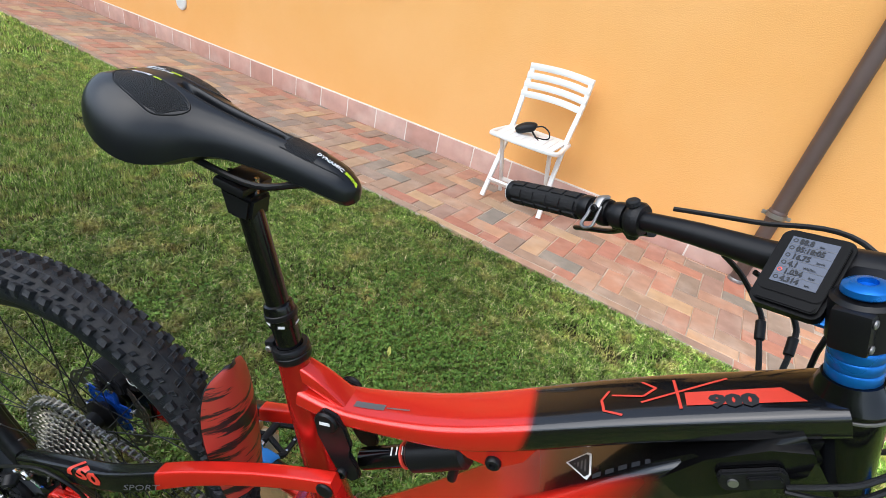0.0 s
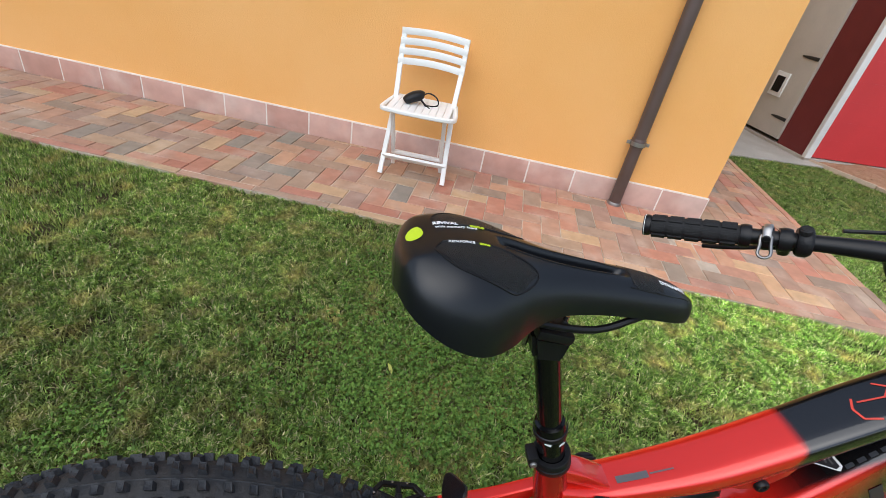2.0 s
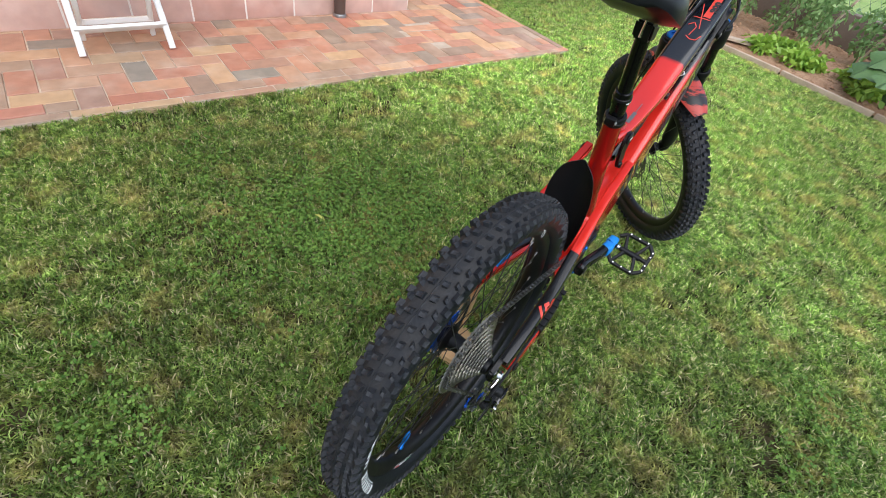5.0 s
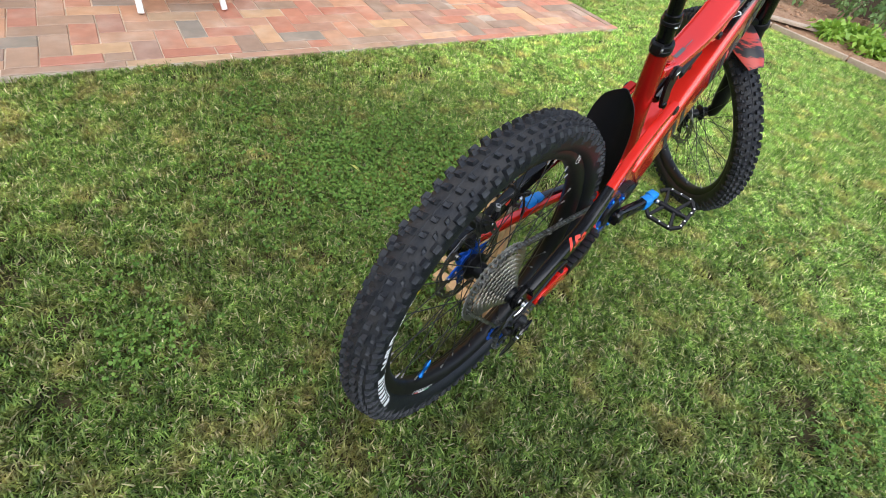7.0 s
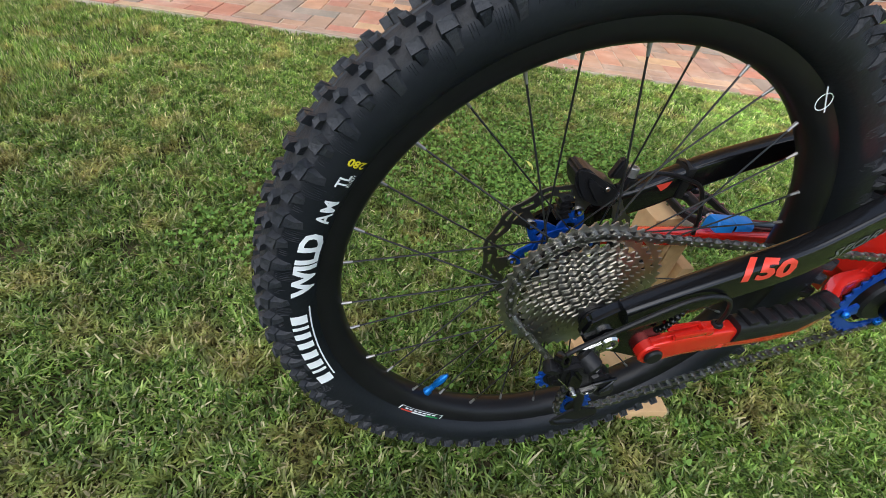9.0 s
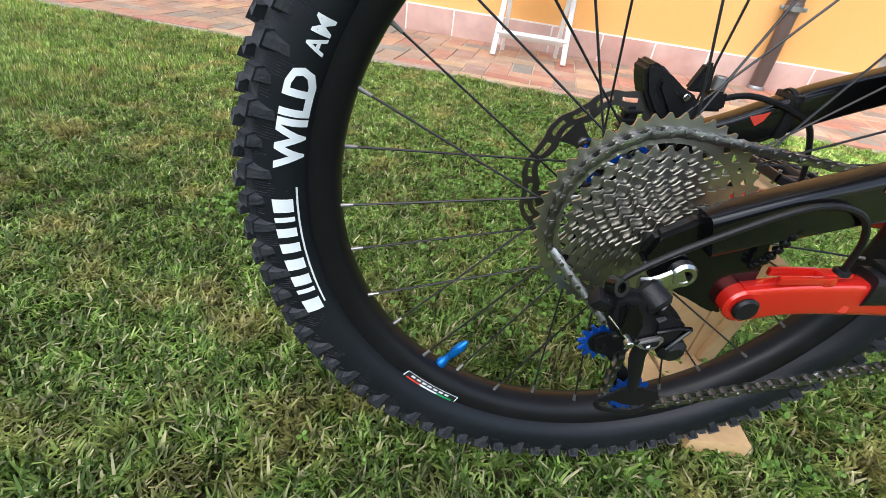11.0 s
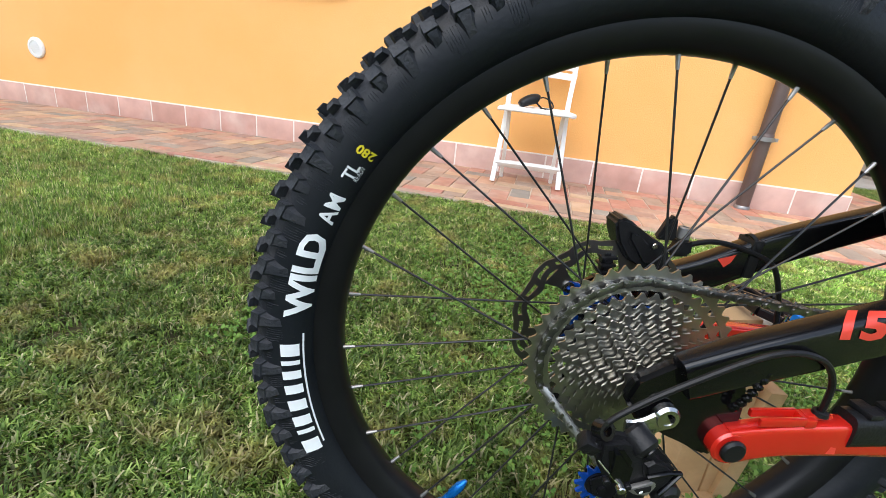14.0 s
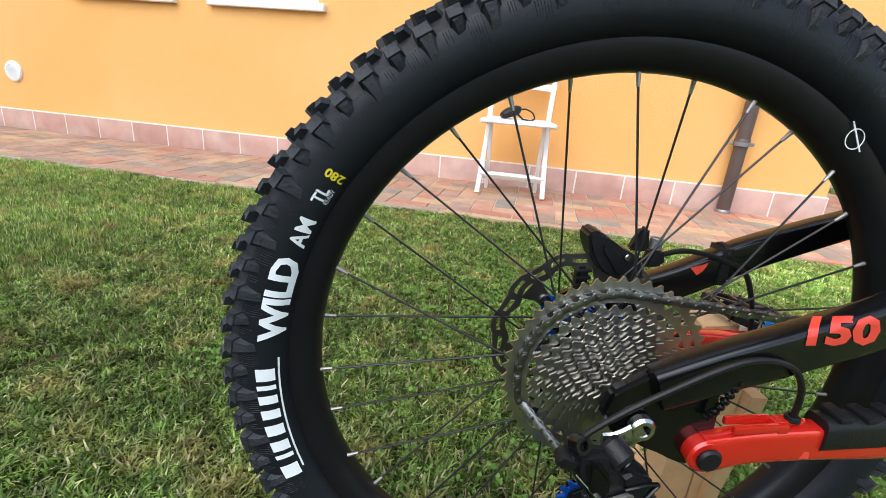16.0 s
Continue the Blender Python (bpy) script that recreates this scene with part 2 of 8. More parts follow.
WRAP = material("pale_wrapping", (0.62, 0.56, 0.47), 0.7, second=(0.40, 0.34, 0.26), scale=40, bump=0.8, bump_scale=90, fine=0.2)
GREY_WOOD = material("weathered_wood", (0.52, 0.41, 0.31), 0.9, second=(0.36, 0.27, 0.19), scale=12, bump=0.5, fine=0.2)
CONCRETE = material("concrete", (0.42, 0.38, 0.33), 0.9, second=(0.3, 0.27, 0.23), scale=3, bump=0.5, fine=0.15)
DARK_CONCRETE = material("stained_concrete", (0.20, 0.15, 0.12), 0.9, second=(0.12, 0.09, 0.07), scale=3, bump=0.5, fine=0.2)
FAR_WALL = material("weathered_grey_wall", (0.48, 0.45, 0.42), 0.9, second=(0.20, 0.185, 0.17), scale=2.2, mix=0.9, bump=0.4, fine=0.2)
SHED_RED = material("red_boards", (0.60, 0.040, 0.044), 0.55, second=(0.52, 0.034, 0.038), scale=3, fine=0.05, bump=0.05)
# the side boards' shade mixed into the red; a far roof reuses it
SHED_DARK = material("dark_shaded_red", (0.17, 0.022, 0.022), 0.6, scale=5, fine=0.08)
WHITE_PAINT = material("white_paint", (0.80, 0.79, 0.77), 0.55, scale=9)
BEIGE = material("beige_door_paint", (0.58, 0.53, 0.46), 0.6, scale=3, fine=0.04)
BLACK_IRON = material("black_iron", (0.02, 0.02, 0.02), 0.5, scale=20)
POT = material("grey_pot", (0.16, 0.18, 0.21), 0.6, scale=10)
WIRE = material("fence_wire", (0.22, 0.30, 0.22), 0.5, 0.3, scale=10)
# bicycle
RED = material("red_metallic_paint", (0.68, 0.021, 0.011), 0.25, 0.38, second=(0.58, 0.016, 0.009), scale=5, mix=0.4, coat=0.9, rough_var=0.05)
BLACK_GLOSS = material("black_gloss_paint", (0.003, 0.003, 0.0034), 0.15, scale=5, coat=0.0, spec=0.42, rough_var=0.05)
BLACK_MATT = material("black_anodised", (0.006, 0.006, 0.007), 0.36, 0.0, spec=0.26, second=(0.010, 0.010, 0.011), scale=30, rough_var=0.1)
BLACK_PLASTIC = material("black_plastic", (0.008, 0.008, 0.009), 0.42, spec=0.26, scale=30, bump=0.15, bump_scale=400)
RUBBER = material("tyre_rubber", (0.0110, 0.0128, 0.0170), 0.70, second=(0.040, 0.037, 0.034), spec=0.3, scale=26, mix=0.6, bump=0.35, bump_scale=240, fine=0.4, rough_var=0.1)
KNOB = material("dusty_tread_rubber", (0.012, 0.0142, 0.019), 0.60, second=(0.040, 0.040, 0.041), spec=0.34, scale=48, mix=0.5, bump=0.35, bump_scale=320, fine=0.5, rough_var=0.12)
SIDEWALL = material("tyre_sidewall", (0.0060, 0.0076, 0.0105), 0.46, spec=0.27, second=(0.013, 0.0145, 0.0175), scale=12, bump=0.1, bump_scale=200, rough_var=0.08)
GRIP = material("grip_rubber", (0.013, 0.013, 0.014), 0.7, spec=0.3, scale=30, bump=0.4, bump_scale=500)
LEATHER = material("saddle_cover", (0.0045, 0.0053, 0.0070), 0.30, spec=0.40, second=(0.007, 0.008, 0.010), scale=6, bump=0.03, bump_scale=1400, rough_var=0.05)
GRAIN = material("grained_saddle_panel", (0.0065, 0.0072, 0.0085), 0.48, spec=0.35, second=(0.010, 0.011, 0.0125), scale=60, bump=0.9, bump_scale=1100, fine=0.3)
CHROME = material("polished_steel", (0.62, 0.62, 0.60), 0.22, 1.0, scale=20, rough_var=0.08)
COG = material("worn_steel_cogs", (0.54, 0.52, 0.47), 0.34, 1.0, second=(0.22, 0.21, 0.18), scale=36, rough_var=0.12)
CHAIN = material("oiled_chain", (0.36, 0.355, 0.34), 0.32, 1.0, second=(0.10, 0.095, 0.09), scale=70, mix=0.8, rough_var=0.12)
BLUE = material("blue_anodised", (0.01, 0.16, 0.55), 0.28, 0.6, scale=20, rough_var=0.06)
# frame red darkened part-way to the seat tube's side-on shade
SEAT_RED = material("shaded_red_paint", (0.46, 0.014, 0.010), 0.24, 0.55, second=(0.36, 0.012, 0.009), scale=6, mix=0.6, coat=0.3, rough_var=0.05)
DARK_BLUE = material("dark_blue_anodised", (0.008, 0.075, 0.42), 0.3, 0.5, scale=20)
BLUE_RUBBER = material("blue_rubber", (0.01, 0.22, 0.68), 0.5, scale=20)
SPOKE = material("black_spoke", (0.035, 0.035, 0.036), 0.35, 0.6, scale=20)
WHITE_INK = material("white_print", (0.78, 0.80, 0.80), 0.55, scale=60, mix=0.3)
YELLOW_INK = material("yellow_print", (0.70, 0.58, 0.02), 0.55, scale=60)
LIME_INK = material("lime_print", (0.50, 0.66, 0.02), 0.5, scale=60)
RED_INK = material("red_print", (0.62, 0.05, 0.03), 0.4, scale=40)
GREY_INK = material("grey_print", (0.10, 0.10, 0.105), 0.4, scale=40)
GREEN_INK = material("green_print", (0.02, 0.35, 0.09), 0.5, scale=40)
SLATE_INK = material("slate_print", (0.026, 0.029, 0.036), 0.4, scale=40)
DARK_INK = material("dark_print", (0.01, 0.012, 0.016), 0.6, scale=40)
CASE = material("black_display_case", (0.004, 0.004, 0.0045), 0.30, spec=0.10, scale=30, rough_var=0.08)
SCREEN = material("lcd_screen", (0.085, 0.098, 0.135), 0.10, scale=3, mix=0.2, spec=0.35, coat=0.0)


# ---- mesh helpers ----
def part(name, bm, mat, parent=None, label="", smooth=False):
    me = bpy.data.meshes.new(name)
    bmesh.ops.recalc_face_normals(bm, faces=bm.faces[:])
    bm.to_mesh(me)
    bm.free()
    if smooth:
        me.shade_smooth()
    me.set_sharp_from_angle(angle=radians(38))
    for one in mat if isinstance(mat, (list, tuple)) else [mat]:
        me.materials.append(one)
    ob = new(name, me)
    if parent is not None:
        ob.parent = parent
    if label:
        ob["label"] = label
    return ob


def empty(name, m, label, category, group=""):
    ob = new(name)
    ob.matrix_world = m
    ob.empty_display_size = 0.1
    return tagged(ob, label, category, group)


def add_box(bm, size, m=Matrix(), bevel=0.0):
    """A box of that size about the pose m, its edges chamfered."""
    sx, sy, sz = (v / 2 for v in size)
    b = min(bevel, sx * 0.9, sy * 0.9, sz * 0.9)
    if b <= 0:
        vs = [bm.verts.new(m @ Vector((x, y, z))) for x in (-sx, sx) for y in (-sy, sy) for z in (-sz, sz)]
        for f in ((0, 1, 3, 2), (4, 6, 7, 5), (0, 4, 5, 1), (2, 3, 7, 6), (0, 2, 6, 4), (1, 5, 7, 3)):
            bm.faces.new([vs[i] for i in f])
        return bm
    small = bmesh.new()
    bmesh.ops.create_cube(small, size=1)
    for v in small.verts:
        v.co = Vector((v.co.x * 2 * sx, v.co.y * 2 * sy, v.co.z * 2 * sz))
    bmesh.ops.bevel(small, geom=small.edges[:], offset=b, segments=2, affect="EDGES", profile=0.6)
    return merge(bm, small, m)


def merge(bm, other, m=Matrix()):
    vs = [bm.verts.new(m @ v.co) for v in other.verts]
    other.verts.index_update()
    for f in other.faces:
        nf = bm.faces.new([vs[v.index] for v in f.verts])
        nf.smooth = f.smooth
        nf.material_index = f.material_index
    other.free()
    return bm


def curve_through(points, steps=6):
    """Points along a smooth curve through the given ones."""
    p = [Vector(q) for q in points]
    out = []
    for i in range(len(p) - 1):
        a, b, c, d = p[max(i - 1, 0)], p[i], p[i + 1], p[min(i + 2, len(p) - 1)]
        for s in range(steps):
            t = s / steps
            out.append(0.5 * (2 * b + (c - a) * t + (2 * a - 5 * b + 4 * c - d) * t * t + (3 * b - a - 3 * c + d) * t ** 3))
    return out + [p[-1]]


def sweep(bm, path, radii, n=12, ref=(0, 1, 0), power=2.0, cap=True):
    """A tube along path. radii: one radius, or (across ref, other) at each point. power: 2 is round, more is boxy."""
    path = [Vector(p) for p in path]
    rings = []
    side = None
    for i, p in enumerate(path):
        t = (path[min(i + 1, len(path) - 1)] - path[max(i - 1, 0)]).normalized()
        base = Vector(ref) if ref is not None else side
        if base is None:
            base = Vector((0, 0, 1)) if abs(t.z) < 0.9 else Vector((1, 0, 0))
        s = base - t * t.dot(base)
        if s.length < 1e-4:
            s = side if side is not None else t.orthogonal()
            s = s - t * t.dot(s)
        side = s.normalized()
        up = t.cross(side)
        r = radii[i] if isinstance(radii, (list, tuple)) and len(radii) == len(path) and not isinstance(radii, tuple) else radii
        ra, rb = r if isinstance(r, (list, tuple)) else (r, r)
        ring = []
        for q in range(n):
            a = 2 * math.pi * (q + 0.5) / n
            c, d = math.cos(a), math.sin(a)
            ring.append(bm.verts.new(p + side * ra * math.copysign(abs(c) ** (2 / power), c) + up * rb * math.copysign(abs(d) ** (2 / power), d)))
        rings.append(ring)
    for a, b in zip(rings, rings[1:]):
        for q in range(n):
            f = bm.faces.new((a[q], a[(q + 1) % n], b[(q + 1) % n], b[q]))
            f.smooth = True
    if cap:
        bm.faces.new(rings[0])
        bm.faces.new(rings[-1])
    return bm


def tube(points, r, n=10, steps=6, ref=None):
    return sweep(bmesh.new(), curve_through(points, steps) if steps > 1 else points, r, n, ref)


def lathe(bm, profile, m=Matrix(), n=48, closed=False, smooth=True):
    """Revolves (radius, height) points about the local z axis of m."""
    rings = [[bm.verts.new(m @ Vector((r * math.cos(2 * math.pi * q / n), r * math.sin(2 * math.pi * q / n), h))) for q in range(n)] for r, h in profile]
    pairs = list(zip(rings, rings[1:])) + ([(rings[-1], rings[0])] if closed else [])
    for a, b in pairs:
        for q in range(n):
            f = bm.faces.new((a[q], a[(q + 1) % n], b[(q + 1) % n], b[q]))
            f.smooth = smooth
    if not closed:
        for ring in (rings[0], rings[-1]):
            bm.faces.new(ring)
    return bm


def axis_pose(at, to, spin=0):
    """A pose at a point whose z axis looks along to."""
    return Matrix.Translation(at) @ Vector(to).to_track_quat("Z", "Y").to_matrix().to_4x4() @ pose(0, 0, 0, 0, 0, spin)


def plate(bm, outline, thick, m=Matrix(), inner=()):
    """A flat plate in the local xy plane from an outline, with its thickness about z = 0."""
    top = [bm.verts.new(m @ Vector((x, y, thick / 2))) for x, y in outline]
    low = [bm.verts.new(m @ Vector((x, y, -thick / 2))) for x, y in outline]
    bm.faces.new(top)
    bm.faces.new(low)
    for i in range(len(top)):
        j = (i + 1) % len(top)
        bm.faces.new((top[i], top[j], low[j], low[i]))
    return bm


def lettering(text, size, place, extrude=0.0004, bold=0.0, spacing=1.0):
    """Letters of the built-in font as a mesh; place maps (x, y, z) of the flat text to the world. x runs 0 to 1 times the width."""
    cu = bpy.data.curves.new("lettering", "FONT")
    cu.body, cu.size, cu.extrude, cu.offset, cu.space_character = text, size, extrude, bold, spacing
    cu.resolution_u = 2
    ob = new("lettering", cu)
    dg = bpy.context.evaluated_depsgraph_get()
    me = bpy.data.meshes.new_from_object(ob.evaluated_get(dg))
    bpy.data.objects.remove(ob)
    bm = bmesh.new()
    bm.from_mesh(me)
    bpy.data.meshes.remove(me)
    for v in bm.verts:
        v.co = place(v.co)
    return bm


def from_arrays(name, verts, faces, mat, parent=None):
    me = bpy.data.meshes.new(name)
    me.from_pydata(verts, [], faces)
    me.materials.append(mat)
    ob = new(name, me)
    if parent is not None:
        ob.parent = parent
    return ob


# ---- ground ----
def value_noise(x, y, cell, seed):
    rng = np.random.RandomState(seed)
    g = rng.rand(256, 256)
    u, v = x / cell + 60.0, y / cell + 60.0
    i, j = np.floor(u).astype(int), np.floor(v).astype(int)
    fu, fv = u - i, v - j
    fu, fv = fu * fu * (3 - 2 * fu), fv * fv * (3 - 2 * fv)
    a, b = g[i % 256, j % 256], g[(i + 1) % 256, j % 256]
    c, d = g[i % 256, (j + 1) % 256], g[(i + 1) % 256, (j + 1) % 256]
    return (a * (1 - fu) + b * fu) * (1 - fv) + (c * (1 - fu) + d * fu) * fv


PAVE_Y, PAVE_X = 0.985, 2.46          # lawn edges of the paving
WALL_Y, CORNER_X = 1.928, 1.63        # baseboard face and house corner


def bed_edge(y):
    """The lawn's edge towards the vegetable bed."""
    return 4.25 - 0.015 * y - 0.08 * np.clip(0.5 - y, 0, None) - 0.6 * np.clip(y - 3.2, 0, None) ** 1.2


def build_ground():
    xs = np.concatenate([np.linspace(-60, -6, 10), np.linspace(-5.5, 6, 60), np.linspace(7, 60, 10)])
    ys = np.concatenate([np.linspace(-60, -3.2, 10), np.linspace(-3, 5, 50), np.linspace(6, 60, 10)])
    gx, gy = np.meshgrid(xs, ys, indexing="ij")
    gz = (value_noise(gx, gy, 0.8, 3) - 0.5) * 0.012 - 0.006
    verts = np.stack([gx, gy, gz], -1).reshape(-1, 3)
    ny = len(ys)
    faces = [(i * ny + j, (i + 1) * ny + j, (i + 1) * ny + j + 1, i * ny + j + 1) for i in range(len(xs) - 1) for j in range(ny - 1)]
    ob = from_arrays("ground", verts.tolist(), faces, SOIL)
    ob.data.shade_smooth()
    return tagged(ob, "brown-green lawn soil under short mown grass", "ground", kind="structure")


build_ground()


def mesh_from_numpy(name, verts, faces, mat):
    """verts (n, 3), faces (m, 3)."""
    me = bpy.data.meshes.new(name)
    me.vertices.add(len(verts))
    me.vertices.foreach_set("co", verts.astype(np.float32).ravel())
    me.loops.add(faces.size)
    me.loops.foreach_set("vertex_index", faces.astype(np.int32).ravel())
    me.polygons.add(len(faces))
    me.polygons.foreach_set("loop_start", np.arange(0, faces.size, 3, dtype=np.int32))
    me.update(calc_edges=True)
    me.materials.append(mat)
    return new(name, me)


def on_lawn(x, y):
    ok = (y < PAVE_Y - 0.004) | (x > PAVE_X + 0.004)
    ok &= x < bed_edge(y) - 0.02
    ok &= ~((y > 3.95) & (x < 3.5) & (y > 3.95 + (x - 2.5) * 0.2))
    ok &= y < 4.15 + (x - 3.4) * 0.1
    return ok


def blades(rng, x0, x1, y0, y1, per_m2, h, w, detail):
    """Short mown blades in small tufts, cut at much the same height."""
    n = int((x1 - x0) * (y1 - y0) * per_m2)
    x, y = rng.uniform(x0, x1, n), rng.uniform(y0, y1, n)
    tuft = value_noise(x, y, 0.035, 6)
    thick = 0.30 * value_noise(x, y, 0.33, 5) + 0.25 * value_noise(x, y, 0.11, 7) + 0.45 * tuft
    bare = 0.65 * value_noise(x, y, 0.14, 15) + 0.35 * value_noise(x, y, 0.04, 16) < 0.24
    keep = on_lawn(x, y) & (rng.rand(n) < np.clip(thick * 2.4 - 0.38, 0.12, 1) * np.where(bare, 0.45, 1))
    x, y, tuft = x[keep], y[keep], tuft[keep]
    n = len(x)
    tall = h * rng.uniform(0.5, 1.1, n) * (0.62 + 0.35 * tuft + 0.35 * value_noise(x, y, 0.16, 8))
    swirl = value_noise(x, y, 0.05, 9) * 6 * np.pi
    turn = np.where(rng.rand(n) < 0.55, swirl + rng.normal(0, 0.8, n), rng.uniform(0, 2 * np.pi, n))
    lean = tall * rng.uniform(0.2, 1.45, n)
    flat = rng.rand(n) < 0.24                       # some blades lie across the others
    tall[flat] *= 0.7
    lean[flat] = h * rng.uniform(0.9, 1.5, flat.sum())
    dx, dy = np.cos(turn), np.sin(turn)
    half = w * rng.uniform(0.6, 1.25, n) / 2
    px, py = -dy * half, dx * half
    z0 = np.full(n, -0.006)
    if detail:
        mx, my, mz = x + dx * lean * 0.42, y + dy * lean * 0.42, tall * 0.72
        tx, ty, tz = x + dx * lean, y + dy * lean, tall * rng.uniform(0.72, 1.1, n)
        cut = rng.uniform(0.1, 0.75, n)             # the mower leaves blunt ends
        ex, ey = px * cut, py * cut
        v = np.stack([x - px, y - py, z0, x + px, y + py, z0, mx + px, my + py, mz, mx - px, my - py, mz, tx + ex, ty + ey, tz, tx - ex, ty - ey, tz], -1).reshape(-1, 3)
        b = np.arange(n)[:, None] * 6
        f = np.concatenate([b + [0, 1, 2], b + [0, 2, 3], b + [3, 2, 4], b + [3, 4, 5]], 1).reshape(-1, 3)
        return v, f
    v = np.stack([x - px, y - py, z0, x + px, y + py, z0, x + dx * lean * 0.8, y + dy * lean * 0.8, tall], -1).reshape(-1, 3)
    return v, np.arange(n * 3).reshape(-1, 3)


def build_grass():
    rng = np.random.RandomState(11)
    for name, zones, note in (
        ("grass", [(-1.5, 1.9, -1.75, 0.99, 74000, 0.0215, 0.0033, True)], "short green lawn grass with dry straw-coloured blades"),
        ("grass", [(-4.2, -1.5, -1.75, 0.99, 44000, 0.026, 0.0052, False), (1.9, 2.6, -2.2, 0.99, 46000, 0.026, 0.0052, False),
                   (2.4, 4.6, -2.5, 4.6, 44000, 0.021, 0.0050, False), (-9.0, -4.2, -1.5, 0.99, 9000, 0.035, 0.012, False),
                   (-1.5, 1.9, -2.6, -1.75, 20000, 0.03, 0.006, False),
                   (-9.0, 4.3, -5.0, -2.5, 3600, 0.042, 0.020, False), (-9.0, -1.5, -2.6, -1.5, 3600, 0.042, 0.020, False), (1.9, 2.6, -2.6, -2.2, 9000, 0.035, 0.012, False)], "short mown lawn grass further off along the paving"),
    ):
        vs, fs, base = [], [], 0
        for zone in zones:
            v, f = blades(rng, *zone)
            vs.append(v)
            fs.append(f + base)
            base += len(v)
        tagged(mesh_from_numpy(name, np.concatenate(vs), np.concatenate(fs), GRASS), note, "grass", kind="stuff")


build_grass()


def build_clover():
    rng = np.random.RandomState(4)
    n = 64000
    x, y = rng.uniform(-1.4, 1.4, n), rng.uniform(-1.6, 0.95, n)
    patch = np.exp(-(((x - 0.12) / 0.36) ** 2 + ((y - 0.0) / 0.26) ** 2)) * 1.5 + np.clip(value_noise(x, y, 0.25, 21) - 0.68, 0, 1) * 1.3
    patch += 0.30 * np.exp(-(((x - 0.15) / 0.35) ** 2 + ((y + 0.55) / 0.22) ** 2))
    keep = (rng.rand(n) < patch) & on_lawn(x, y)
    x, y = x[keep], y[keep]
    z = rng.uniform(0.014, 0.036, len(x))
    vs, fs = [], []
    for k in range(3):
        a = rng.uniform(0, 2 * np.pi, len(x)) if k == 0 else a + 2.094
        r = rng.uniform(0.0045, 0.0085, len(x))
        dx, dy = np.cos(a), np.sin(a)
        tilt = rng.uniform(-0.6, 0.6, len(x)) * r
        b = k * 6 * len(x) + np.arange(len(x))[:, None] * 6
        rim = [(0.0, 0.0, 0.0, 0.0), (0.45, -0.42, 0.8, 0.0), (1.05, -0.45, 1.0, 0.0), (1.15, 0.0, 0.0, 0.002), (1.05, 0.45, -1.0, 0.0), (0.45, 0.42, -0.8, 0.0)]
        vs.append(np.stack([c for u, v, w, h in rim for c in (x + dx * r * u + dy * r * v, y + dy * r * u - dx * r * v, z + tilt * w + h)], -1).reshape(-1, 3))
        fs.append(np.concatenate([b + [0, 1, 2], b + [0, 2, 3], b + [0, 3, 4], b + [0, 4, 5]], 1).reshape(-1, 3))
    tagged(mesh_from_numpy("clover", np.concatenate(vs), np.concatenate(fs), CLOVER), "patches of small round clover leaves in the lawn", "clover", kind="stuff")


build_clover()


def fallen_leaf():
    bm = bmesh.new()
    pts = [(-0.032, 0, 0.004), (-0.012, 0.010, 0.010), (0.014, 0.009, 0.013), (0.034, 0, 0.010), (0.012, -0.009, 0.012), (-0.014, -0.010, 0.009)]
    top = [bm.verts.new((x * 0.65, y * 0.65, z)) for x, y, z in pts]
    low = [bm.verts.new((x * 0.65, y * 0.65, z - 0.0012)) for x, y, z in pts]
    bm.faces.new(top)
    bm.faces.new(low)
    for i in range(6):
        bm.faces.new((top[i], top[(i + 1) % 6], low[(i + 1) % 6], low[i]))
    ob = part("fallen_leaf", bm, DEAD_LEAF)
    ob.matrix_world = pose(0, 0, 0.026, 8, -6, 122)
    tagged(ob, "small yellow-green fallen leaf lying on the clover", "leaf")


fallen_leaf()


